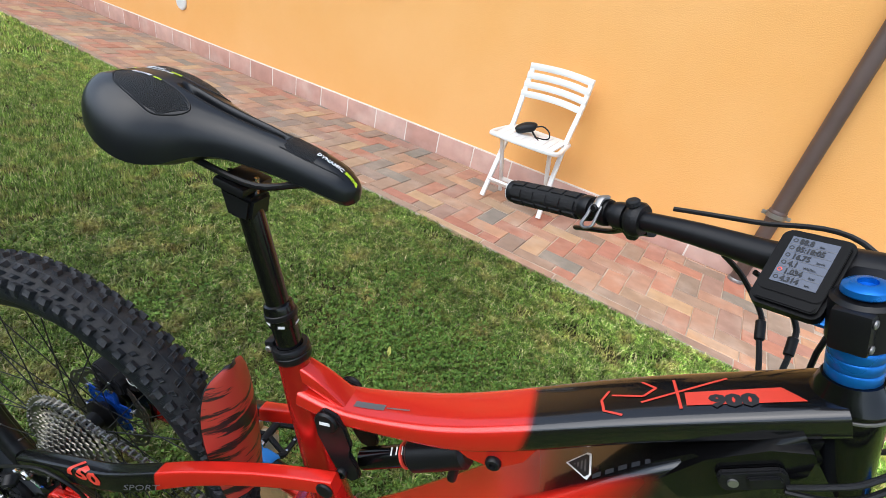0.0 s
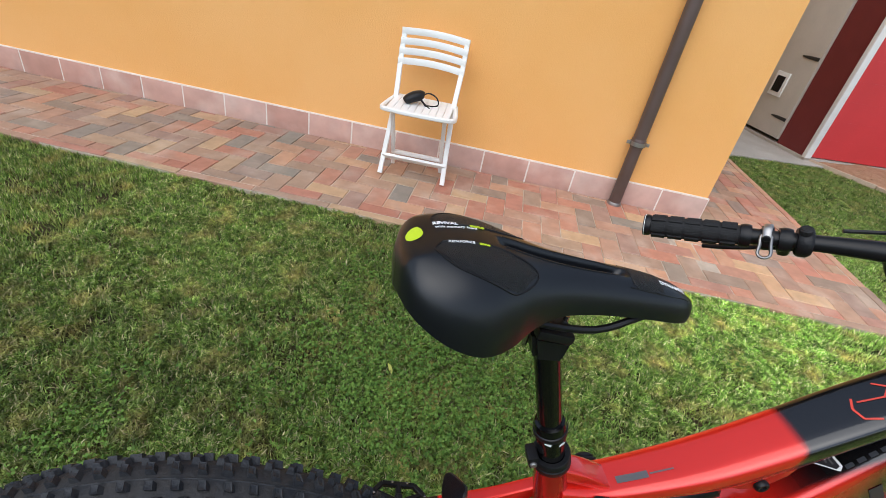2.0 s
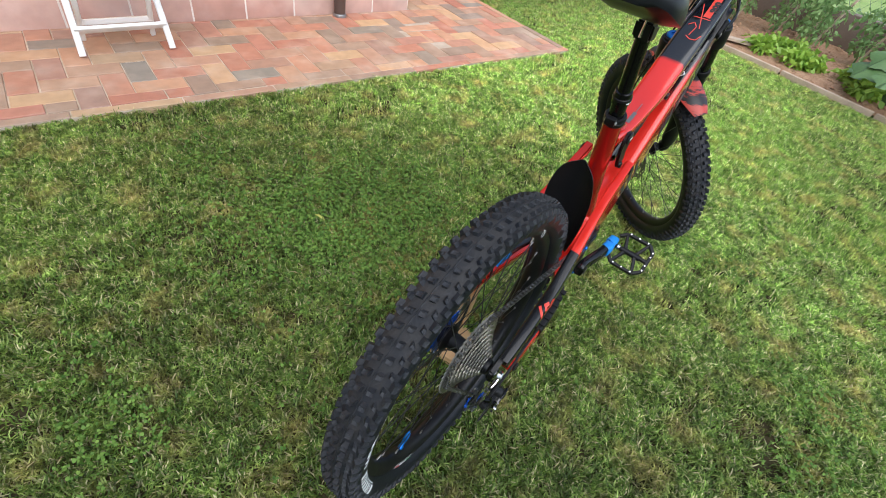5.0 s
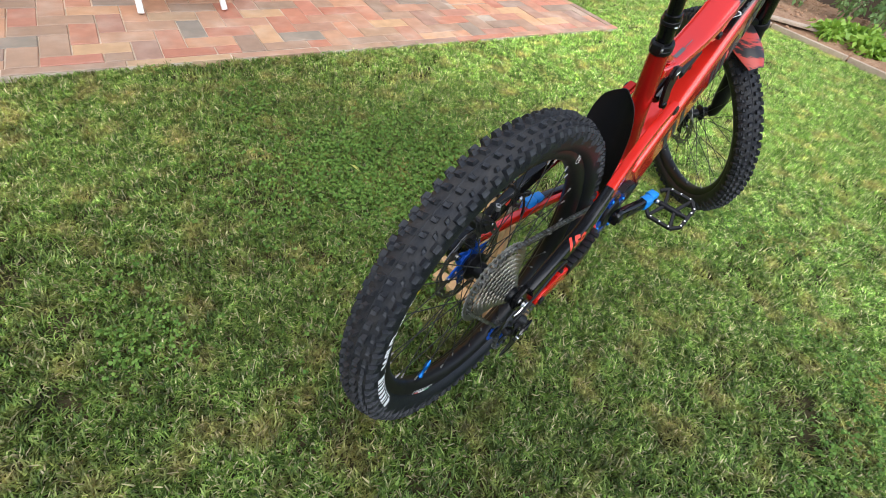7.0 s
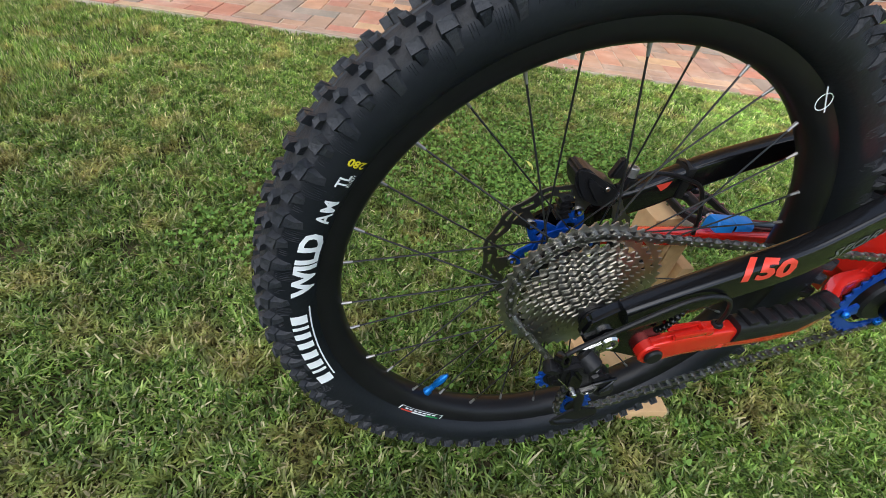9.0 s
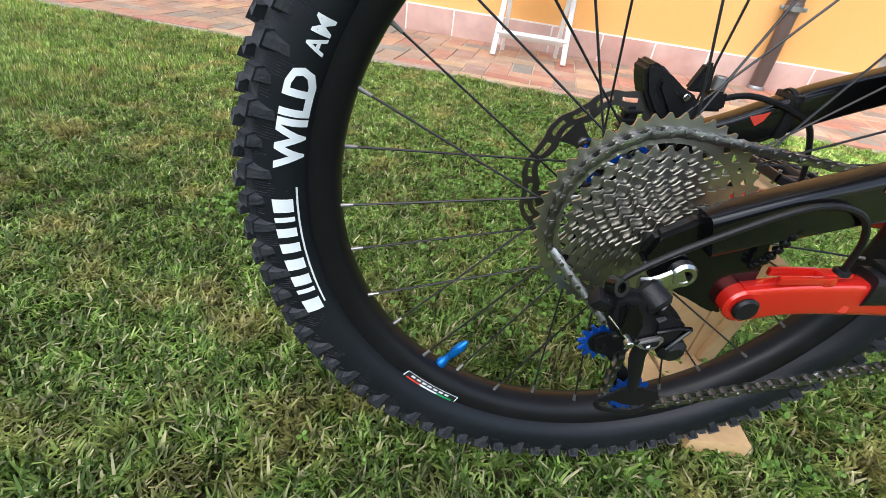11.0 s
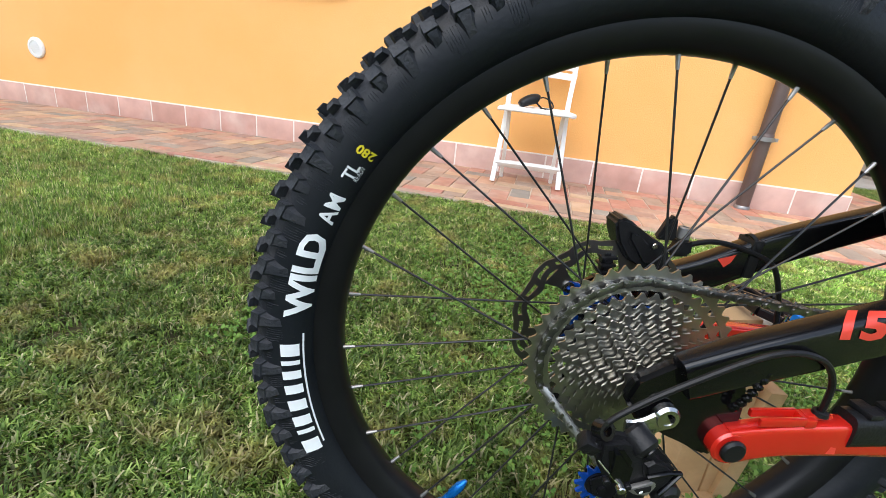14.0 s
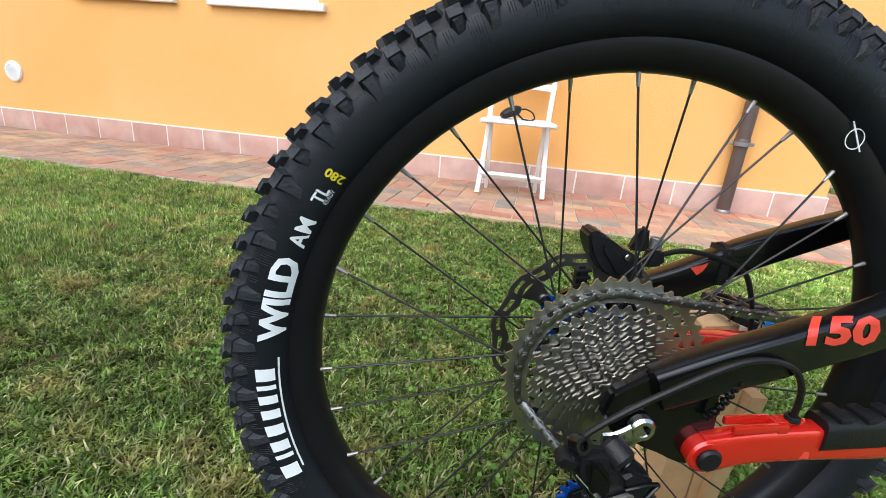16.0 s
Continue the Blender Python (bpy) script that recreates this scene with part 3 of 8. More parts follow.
# ---- house ----
def build_house():
    windows = [(-2.45, -1.70), (-3.55, -2.82)]
    z0, z1, top, back = 1.075, 2.25, 3.1, WALL_Y + 0.30
    front = WALL_Y + 0.012
    bm = bmesh.new()
    edges = [-11.0, -3.55, -2.82, -2.45, -1.70, CORNER_X - 0.01]
    for a, b in zip(edges, edges[1:]):
        spans = [(-0.1, z0), (z1, top)] if (a, b) in windows else [(-0.1, top)]
        for lo, hi in spans:
            add_box(bm, (b - a, back - front, hi - lo), pose((a + b) / 2, (front + back) / 2, (lo + hi) / 2))
    bmesh.ops.remove_doubles(bm, verts=bm.verts[:], dist=1e-4)
    tagged(part("wall_south", bm, STUCCO), "orange-yellow rendered house wall above a stone baseboard", "wall", kind="structure")
    bm = add_box(bmesh.new(), (0.30, 6.0, top + 0.1), pose(CORNER_X - 0.01 - 0.15, back + 3.0, (top - 0.1) / 2))
    tagged(part("wall_east", bm, STUCCO), "orange-yellow rendered side wall of the house", "wall", kind="structure")
    bm = add_box(bmesh.new(), (13.4, 7.2, 0.16), pose(-4.65, WALL_Y + 3.0, top + 0.08), 0.02)
    tagged(part("roof", bm, GREY_WOOD), "flat underside of the roof over the house walls", "roof", kind="structure")
    for i, (a, b) in enumerate(windows):
        w = empty("window_%d" % (i + 1), pose((a + b) / 2, front, 0), "white-framed window with a white stone sill in the orange wall", "window", "house windows")
        w["kind"] = "structure"
        part("window_sill", add_box(bmesh.new(), (b - a + 0.11, 0.22, 0.05), pose(0, 0.065, z0 - 0.025), 0.006), WHITE_STONE, w, "white stone sill")
        bm = bmesh.new()
        for x, z, sx, sz in ((0, z0 + 0.03, b - a, 0.06), (0, z1 - 0.03, b - a, 0.06), ((a - b) / 2 + 0.03, (z0 + z1) / 2, 0.06, z1 - z0 - 0.12),
                             ((b - a) / 2 - 0.03, (z0 + z1) / 2, 0.06, z1 - z0 - 0.12), (0, (z0 + z1) / 2, 0.07, z1 - z0 - 0.12)):
            add_box(bm, (sx, 0.06, sz), pose(x, 0.14, z), 0.004)
        part("window_frame", bm, WHITE_PAINT, w)
        for s in (-1, 1):
            part("pane", add_box(bmesh.new(), ((b - a) / 2 - 0.095, 0.008, z1 - z0 - 0.12), pose(s * ((b - a) / 4 - 0.0125), 0.14, (z0 + z1) / 2)), GLASS, w)
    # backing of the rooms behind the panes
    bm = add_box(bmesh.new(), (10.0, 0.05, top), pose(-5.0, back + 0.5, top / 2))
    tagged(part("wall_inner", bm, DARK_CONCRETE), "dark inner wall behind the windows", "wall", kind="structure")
    # air vent
    vent = empty("wall_vent", pose(-4.29, front, 0.465), "round white plastic air vent cap on the wall", "vent")
    part("cap", lathe(bmesh.new(), [(0.078, -0.002), (0.080, 0.008), (0.072, 0.018), (0.052, 0.022), (0.0501, 0.016), (0.001, 0.016)], axis_pose((0, 0, 0), (0, -1, 0)), 32), WHITE_PLASTIC, vent)
    for i in range(6):
        half = math.sqrt(0.048 ** 2 - (-0.035 + 0.014 * i) ** 2)
        part("louvre", add_box(bmesh.new(), (2 * half, 0.006, 0.004), pose(0, -0.0195, -0.035 + 0.014 * i)), WHITE_PLASTIC, vent)


build_house()


def build_downpipe():
    d = empty("downpipe", pose(1.046, WALL_Y - 0.046, 0.02), "brown painted metal downpipe fixed to the wall with a clamp", "downpipe")
    part("pipe", lathe(bmesh.new(), [(0.040, 0.40), (0.040, 3.05), (0.036, 3.05), (0.036, 0.40)], n=28, closed=True), COPPER, d)
    part("foot_pipe", lathe(bmesh.new(), [(0.036, 0.0), (0.038, 0.02), (0.0375, 0.42), (0.043, 0.425), (0.044, 0.45), (0.0405, 0.455)], n=28), COPPER, d, "darker weathered lower pipe section")
    part("shoe", lathe(bmesh.new(), [(0.044, -0.005), (0.046, 0.012), (0.041, 0.022), (0.038, 0.022)], n=28), STEEL, d, "grey metal ring at the pipe's foot")
    for z in (0.425, 2.4):
        c = part("clamp", lathe(bmesh.new(), [(0.0445, z - 0.012), (0.050, z - 0.012), (0.050, z + 0.012), (0.0445, z + 0.012)], n=28, closed=True), STEEL, d, "grey steel pipe clamp")
        for s in (-1, 1):
            bm = add_box(bmesh.new(), (0.022, 0.012, 0.02), pose(s * 0.058, -0.004, z), 0.002)
            part("clamp_ear", bm, STEEL, c)
            part("screw", lathe(bmesh.new(), [(0.0045, -0.014), (0.0045, 0.0), (0.007, 0.001), (0.007, 0.006)], axis_pose((s * 0.060, -0.012, z), (0, -1, 0)), 8), STEEL, c)


build_downpipe()


# ---- folding chair ----
def build_chair():
    x0, x1 = -0.476, -0.081
    cx, w = (x0 + x1) / 2, (x1 - x0) / 2
    c = empty("folding_chair", pose(cx, 1.545, 0.03, 0, 0, 2.0), "white plastic folding garden chair with slatted seat and back", "chair")

    def bar(name, pts, rx, ry, steps=4):
        part(name, sweep(bmesh.new(), curve_through(pts, steps), (rx, ry), 10, (1, 0, 0), 4), WHITE_PLASTIC, c)
    for s in (-1, 1):
        bar("leg", [(s * (w + 0.0), 0.0, 0.0), (s * (w - 0.012), 0.075, 0.22), (s * (w - 0.02), 0.155, 0.44), (s * (w - 0.012), 0.225, 0.64), (s * (w - 0.012), 0.262, 0.785)], 0.0150, 0.012)
        bar("rear_leg", [(s * (w - 0.045), -0.035, 0.42), (s * (w - 0.045), 0.08, 0.22), (s * (w - 0.04), 0.20, 0.0)], 0.012, 0.010)
    bar("front_rail", [(-w + 0.002, 0.036, 0.105), (w - 0.002, 0.036, 0.105)], 0.010, 0.024, 1)
    part("rear_rail", sweep(bmesh.new(), [(-w + 0.04, 0.145, 0.10), (w - 0.04, 0.145, 0.10)], (0.014, 0.008), 10, (0, 0, 1), 4), WHITE_PLASTIC, c)
    # seat: frame with rounded front lip and slats with gaps
    rim = [(-w + 0.01, 0.20), (-w - 0.004, 0.05), (-w - 0.008, -0.07), (-w + 0.035, -0.118), (0, -0.128), (w - 0.035, -0.118), (w + 0.008, -0.07), (w + 0.004, 0.05), (w - 0.01, 0.20)]
    bm = sweep(bmesh.new(), curve_through([(x, y, 0.428 + 0.006 * (y < -0.1)) for x, y in rim], 5), (0.013, 0.014), 8, (0, 0, 1), 3)
    part("seat_frame", bm, WHITE_PLASTIC, c, smooth=False)
    for i in range(9):
        x = (-4 + i) * 0.0400
        front = -0.118 if abs(x) < 0.13 else -0.112
        part("seat_slat", sweep(bmesh.new(), [(x, front, 0.434), (x, 0.0, 0.438), (x * 0.97, 0.195, 0.442)], (0.0193, 0.006), 8, (1, 0, 0), 6), WHITE_PLASTIC, c)
    part("seat_bar", sweep(bmesh.new(), [(-w + 0.01, 0.20, 0.436), (w - 0.01, 0.20, 0.436)], (0.011, 0.013), 8, (0, 0, 1), 3), WHITE_PLASTIC, c)
    for i in range(4):
        z = 0.632 + i * 0.053
        y = 0.225 + (z - 0.64) * 0.255
        part("back_slat", sweep(bmesh.new(), curve_through([(-w - 0.002, y - 0.012, z), (-w * 0.5, y + 0.012, z + 0.006), (0, y + 0.018, z + 0.009), (w * 0.5, y + 0.012, z + 0.006), (w + 0.002, y - 0.012, z)], 4),
                                (0.0195, 0.0075), 8, (0, 0, 1), 4), WHITE_PLASTIC, c)
    # black pouch with a loop strap
    p = empty("eyewear_pouch", pose(cx - 0.035, 1.60, 0.474, 0, 0, 25), "small black soft pouch with a loop strap on the chair seat", "pouch")
    bm = sweep(bmesh.new(), curve_through([(-0.075, 0, 0.012), (-0.06, 0, 0.022), (-0.02, 0, 0.042), (0.02, 0, 0.052), (0.035, 0, 0.050)], 4),
               [(0.012 + 0.026 * math.sin(math.pi * (0.12 + 0.76 * i / 16)), 0.006 + 0.024 * math.sin(math.pi * (0.1 + 0.7 * i / 16))) for i in range(17)], 14)
    part("body", bm, BLACK_PLASTIC, p)
    part("strap", tube([(0.03, 0.01, 0.05), (0.075, 0.02, 0.062), (0.115, 0.0, 0.045), (0.125, -0.02, 0.015), (0.10, -0.03, 0.003), (0.05, -0.03, 0.004)], 0.0042, 8), BLACK_PLASTIC, p)
    part("cord", tube([(0.02, -0.02, 0.03), (0.04, -0.03, 0.01), (0.055, -0.045, 0.0), (0.06, -0.07, -0.002)], 0.0055, 8), BLACK_PLASTIC, p)


build_chair()


# ---- garden beyond the lawn ----
def leaf_cloud(rng, centre, spread, count, size):
    """Many small bent leaves scattered in an uneven body of that spread."""
    n = count
    d = rng.normal(0, 1, (n, 3))
    d /= np.linalg.norm(d, axis=1)[:, None]
    r = rng.uniform(0.25, 1, n) ** 0.5
    lump = 0.72 + 0.35 * np.sin(d[:, 0] * 5 + centre[0]) * np.cos(d[:, 1] * 4 + d[:, 2] * 3)
    p = d * (r * lump)[:, None] * np.array(spread) + np.array(centre)
    u = rng.normal(0, 1, (n, 3)) + d * 0.8
    u /= np.linalg.norm(u, axis=1)[:, None]
    v = np.cross(u, rng.normal(0, 1, (n, 3)))
    v /= np.linalg.norm(v, axis=1)[:, None]
    s = (size * rng.uniform(0.6, 1.3, n))[:, None]
    droop = np.array([0, 0, -0.25]) * s
    q = np.stack([p, p + u * s * 0.5 + v * s * 0.28, p + u * s + droop, p + u * s * 0.5 - v * s * 0.28], 1).reshape(-1, 3)
    b = np.arange(n)[:, None] * 4
    return q, np.concatenate([b + [0, 1, 2], b + [0, 2, 3]], 1).reshape(-1, 3)


def clouds(name, specs, mat, parent=None, seed=1):
    rng = np.random.RandomState(seed)
    vs, fs, base = [], [], 0
    for spec in specs:
        v, f = leaf_cloud(rng, *spec)
        vs.append(v)
        fs.append(f + base)
        base += len(v)
    ob = mesh_from_numpy(name, np.concatenate(vs), np.concatenate(fs), mat)
    if parent is not None:
        ob.parent = parent
    return ob


def build_bed():
    ys = np.linspace(-4, 4.6, 70)
    ts = np.linspace(0, 1, 16)
    far = 5.85
    verts, faces = [], []
    for y in ys:
        e = float(bed_edge(y)) + 0.03
        for t in ts:
            x = e + (far - e) * t
            h = 0.012 + 0.03 * math.sin(min(t * 8, 1) * 1.57) + 0.03 * (noise.noise((x * 5, y * 5, 0))) * min(t * 6, 1)
            verts.append((x, y, h))
    for i in range(len(ys) - 1):
        for j in range(15):
            faces.append((i * 16 + j, i * 16 + j + 1, (i + 1) * 16 + j + 1, (i + 1) * 16 + j))
    ob = from_arrays("garden_bed", verts, faces, EARTH)
    ob.data.shade_smooth()
    tagged(ob, "reddish-brown bare soil of a vegetable bed", "soil", kind="structure")
    # loose clods on the soil
    rs = np.random.RandomState(31)
    knob = np.array([(1, 0, 0), (0, 1, 0), (-1, 0, 0), (0, -1, 0), (0, 0, 0.8), (0.6, 0.6, 0.35), (-0.6, 0.6, 0.35), (0.6, -0.6, 0.35), (-0.6, -0.6, 0.35)])
    cut = np.array([(0, 5, 4), (5, 1, 4), (1, 6, 4), (6, 2, 4), (2, 8, 4), (8, 3, 4), (3, 7, 4), (7, 0, 4), (0, 1, 5), (1, 2, 6), (2, 3, 8), (3, 0, 7)])
    cv, cf = [], []
    for i in range(2600):
        cy = rs.uniform(-3, 4.2)
        e = float(bed_edge(cy)) + 0.07
        cx = rs.uniform(e, 5.8)
        size = 0.007 + 0.018 * rs.rand() ** 3
        cv.append(knob * size * rs.uniform(0.6, 1.3, (9, 3)) + (cx, cy, 0.030 + 0.025 * min(1, (cx - e) * 3)))
        cf.append(cut + 9 * i)
    tagged(mesh_from_numpy("soil_clods", np.concatenate(cv), np.concatenate(cf), EARTH), "small reddish-brown clods of dug soil in the bed", "soil", kind="stuff")
    rng = random.Random(8)
    y = -3.2
    while y < 3.9:
        length = rng.uniform(0.5, 0.9)
        a, b = (float(bed_edge(y)), y), (float(bed_edge(y + length)), y + length - 0.02)
        ang = math.degrees(math.atan2(b[1] - a[1], b[0] - a[0]))
        ln = math.hypot(b[0] - a[0], b[1] - a[1])
        ob = part("edging_board", add_box(bmesh.new(), (ln, 0.035, 0.060), Matrix(), 0.006), GREY_WOOD)
        ob.matrix_world = pose((a[0] + b[0]) / 2 + 0.01, (a[1] + b[1]) / 2, 0.012, rng.uniform(-5, 5), 0, ang)
        tagged(ob, "weathered wooden edging board between lawn and bed", "edging", "bed edging boards")
        y += length
    ob = part("loose_board", add_box(bmesh.new(), (0.52, 0.13, 0.022), Matrix(), 0.004), GREY_WOOD)
    ob.matrix_world = pose(4.44, 0.70, 0.062, 3, 2, 112)
    tagged(ob, "weathered plank lying on the soil of the bed", "board")
    rng2 = random.Random(5)
    for x, y in ((4.52, 0.46), (4.70, 0.40), (4.52, 0.12), (4.62, 0.05), (4.72, -0.3), (4.45, -0.45), (4.78, 0.28), (4.45, 2.25), (4.5, 2.02), (4.75, 2.2), (4.6, 2.5), (4.72, 1.82), (4.9, 2.05), (4.85, 2.45), (4.45, 2.75), (4.36, 2.52), (4.68, 2.68)):
        ob = clouds("lettuce", [((0, 0, 0.055), (0.165, 0.165, 0.095), 330, 0.062)], LETTUCE, seed=rng2.randint(1, 999))
        ob.matrix_world = pose(x, y, 0.035, 0, 0, rng2.uniform(0, 360))
        tagged(ob, "bright green leafy lettuce growing in the soil", "lettuce", "lettuces in the bed")
    for i, (x, y) in enumerate(((5.35, 2.0), (5.25, 1.55), (5.2, 1.1), (5.3, 0.7), (5.15, 0.3), (5.25, -0.1), (5.1, -0.5), (5.5, 1.3), (5.55, 0.5), (5.5, -0.3))):
        t = empty("tomato_plant", pose(x, y, 0.0), "dark green tomato plant tied to a leaning stake", "plant", "tomato plants")
        part("stake", tube([(0, 0, 0), (0.13, -0.11, 0.55), (0.26, -0.23, 1.08)], 0.012, 6, 2), GREY_WOOD, t, "pale thin cane")
        part("stem", tube([(0.02, 0, 0), (0.05, 0.02, 0.3), (0.1, 0.0, 0.6)], 0.008, 6, 3), TOMATO, t)
        clouds("leaves", [((0.0, 0, 0.22), (0.17, 0.20, 0.13), 130, 0.054), ((0.06, 0.03, 0.42), (0.22, 0.24, 0.15), 190, 0.056), ((0.08, 0, 0.58), (0.12, 0.12, 0.08), 50, 0.048)], TOMATO, t, seed=40 + i)
    # low wall and wire fence
    for a, b, high in (((5.9, 4.9), (5.97, 3.62), 0.62), ((5.97, 3.62), (5.85, -4.0), 0.40)):
        ln = math.hypot(b[0] - a[0], b[1] - a[1])
        ob = part("garden_wall", add_box(bmesh.new(), (ln, 0.14, high), Matrix(), 0.008), DARK_CONCRETE)
        ob.matrix_world = pose((a[0] + b[0]) / 2, (a[1] + b[1]) / 2, high / 2 - 0.05, 0, 0, math.degrees(math.atan2(b[1] - a[1], b[0] - a[0])))
        tagged(ob, "low stained concrete garden wall under a wire fence", "wall", kind="structure")
    f = empty("wire_fence", pose(6.0, 0, 0.25), "green wire mesh fence on a low wall", "fence")
    for k in range(6):
        y = 4.7 - k * 1.7
        part("post", tube([(0, y, 0), (0, y, 1.46)], 0.022, 8, 1), WIRE, f)
    bm = bmesh.new()
    for k in range(-12, 90):
        for s in (-1, 1):
            y0 = -4 + k * 0.1
            ya, yb = y0, y0 + s * 1.05
            lo, hi = max(min(ya, yb), -4), min(max(ya, yb), 4.9)
            if hi - lo > 0.1:
                za, zb = abs(lo - ya) * 1.35, abs(hi - ya) * 1.35
                sweep(bm, [(0, lo, za), (0, hi, zb)], 0.0019, 3, None)
    part("mesh", bm, WIRE, f)
    # tree by the wall
    t = empty("tree", pose(5.50, 3.66, 0.0), "small garden tree with a leaning grey-brown trunk", "tree")
    part("trunk", sweep(bmesh.new(), curve_through([(-0.02, 0, -0.02), (0.0, -0.01, 0.12), (0.09, -0.07, 0.5), (0.22, -0.15, 0.95), (0.33, -0.24, 1.30)], 4), [0.150, 0.135, 0.125, 0.118] + [0.112 - 0.002 * i for i in range(13)], 14, None), BARK, t)
    for p in ([(0.31, -0.22, 1.22), (0.56, -0.36, 1.62), (0.84, -0.46, 2.2)], [(0.30, -0.22, 1.22), (0.22, -0.20, 1.7), (0.05, -0.12, 2.6)], [(0.32, -0.24, 1.25), (0.46, -0.48, 1.9), (0.66, -0.7, 2.7)]):
        part("limb", sweep(bmesh.new(), curve_through(p, 4), [0.075 - 0.006 * i for i in range(9)], 10, None), BARK, t)
    clouds("crown", [((0.5 + 0.5 * math.cos(k * 2.4), -0.3 + 0.6 * math.sin(k * 2.4), 2.4 + 0.15 * (k % 4)), (0.5, 0.5, 0.35), 260, 0.1) for k in range(9)], FOLIAGE, t, seed=77)
    for k, (x, y, h) in enumerate(((6.4, 2.3, 0.34), (6.5, 1.4, 0.38), (6.45, 0.2, 0.36), (6.6, -1.6, 0.5))):
        ob = clouds("shrub", [((0, 0, h * 0.5), (0.35, 0.4, h * 0.55), 420, 0.09)], FOLIAGE, seed=90 + k)
        ob.matrix_world = pose(x, y, 0.0)
        tagged(ob, "dark green leafy shrub behind the fence", "shrub", "shrubs behind the fence")
    # feathery evergreen behind the tree
    ob = clouds("conifer", [((0.10 * math.cos(k * 2.1), 0.12 * math.sin(k * 2.1), 0.35 + 0.17 * k), (0.30 - 0.015 * k, 0.30 - 0.015 * k, 0.26), 340, 0.065) for k in range(10)], EVERGREEN, seed=61)
    ob.matrix_world = pose(6.30, 4.10, 0.0)
    tagged(ob, "dense dark green evergreen shrub behind the fence", "shrub")
    # large-leaved squash plant spilling over the edging
    rng3 = random.Random(14)
    z = empty("squash_plant", pose(4.50, -0.62, 0.03), "low squash plant with large dark green lobed leaves", "plant")
    for k in range(22):
        a, r, h = rng3.uniform(0, 6.28), 0.12 + 0.30 * rng3.random(), rng3.uniform(0.12, 0.34)
        tip = Vector((r * math.cos(a), r * math.sin(a), h))
        part("stalk", tube([(0.02 * math.cos(a), 0.02 * math.sin(a), 0.0), (tip.x * 0.45, tip.y * 0.45, h * 0.75), tuple(tip)], 0.008, 6, 3), SQUASH, z)
        bm = bmesh.new()
        size, turn = rng3.uniform(0.085, 0.14), a + rng3.uniform(-0.5, 0.5)
        rim = []
        for q in range(20):
            b = 2 * math.pi * q / 20
            rr = size * (1 + 0.16 * math.cos(5 * b)) * (0.55 + 0.45 * abs(math.cos((b - math.pi) / 2)) if 2.6 < b < 3.7 else 1)
            rim.append(bm.verts.new((rr * math.cos(b), rr * math.sin(b), 0.30 * rr * math.cos(2.5 * b) * 0.4 - 0.20 * rr)))
        mid = bm.verts.new((0, 0, 0.012))
        for q in range(20):
            bm.faces.new((mid, rim[q], rim[(q + 1) % 20])).smooth = True
        bm.transform(Matrix.Translation(tip) @ pose(0, 0, 0, rng3.uniform(-30, 30), rng3.uniform(-10, 40), math.degrees(turn)))
        part("leaf", bm, SQUASH, z)
    # potted bush before the shed
    p = empty("potted_bush", pose(4.44, 3.36, 0.03), "round leafy bush growing in a grey plastic pot", "potted plant")
    part("pot", lathe(bmesh.new(), [(0.075, 0), (0.095, 0.14), (0.10, 0.15), (0.10, 0.165), (0.09, 0.165), (0.085, 0.13)], n=20), POT, p)
    clouds("foliage", [((-0.01, 0, 0.235), (0.235, 0.235, 0.165), 2200, 0.036)], BUSH, p, seed=12)


build_bed()


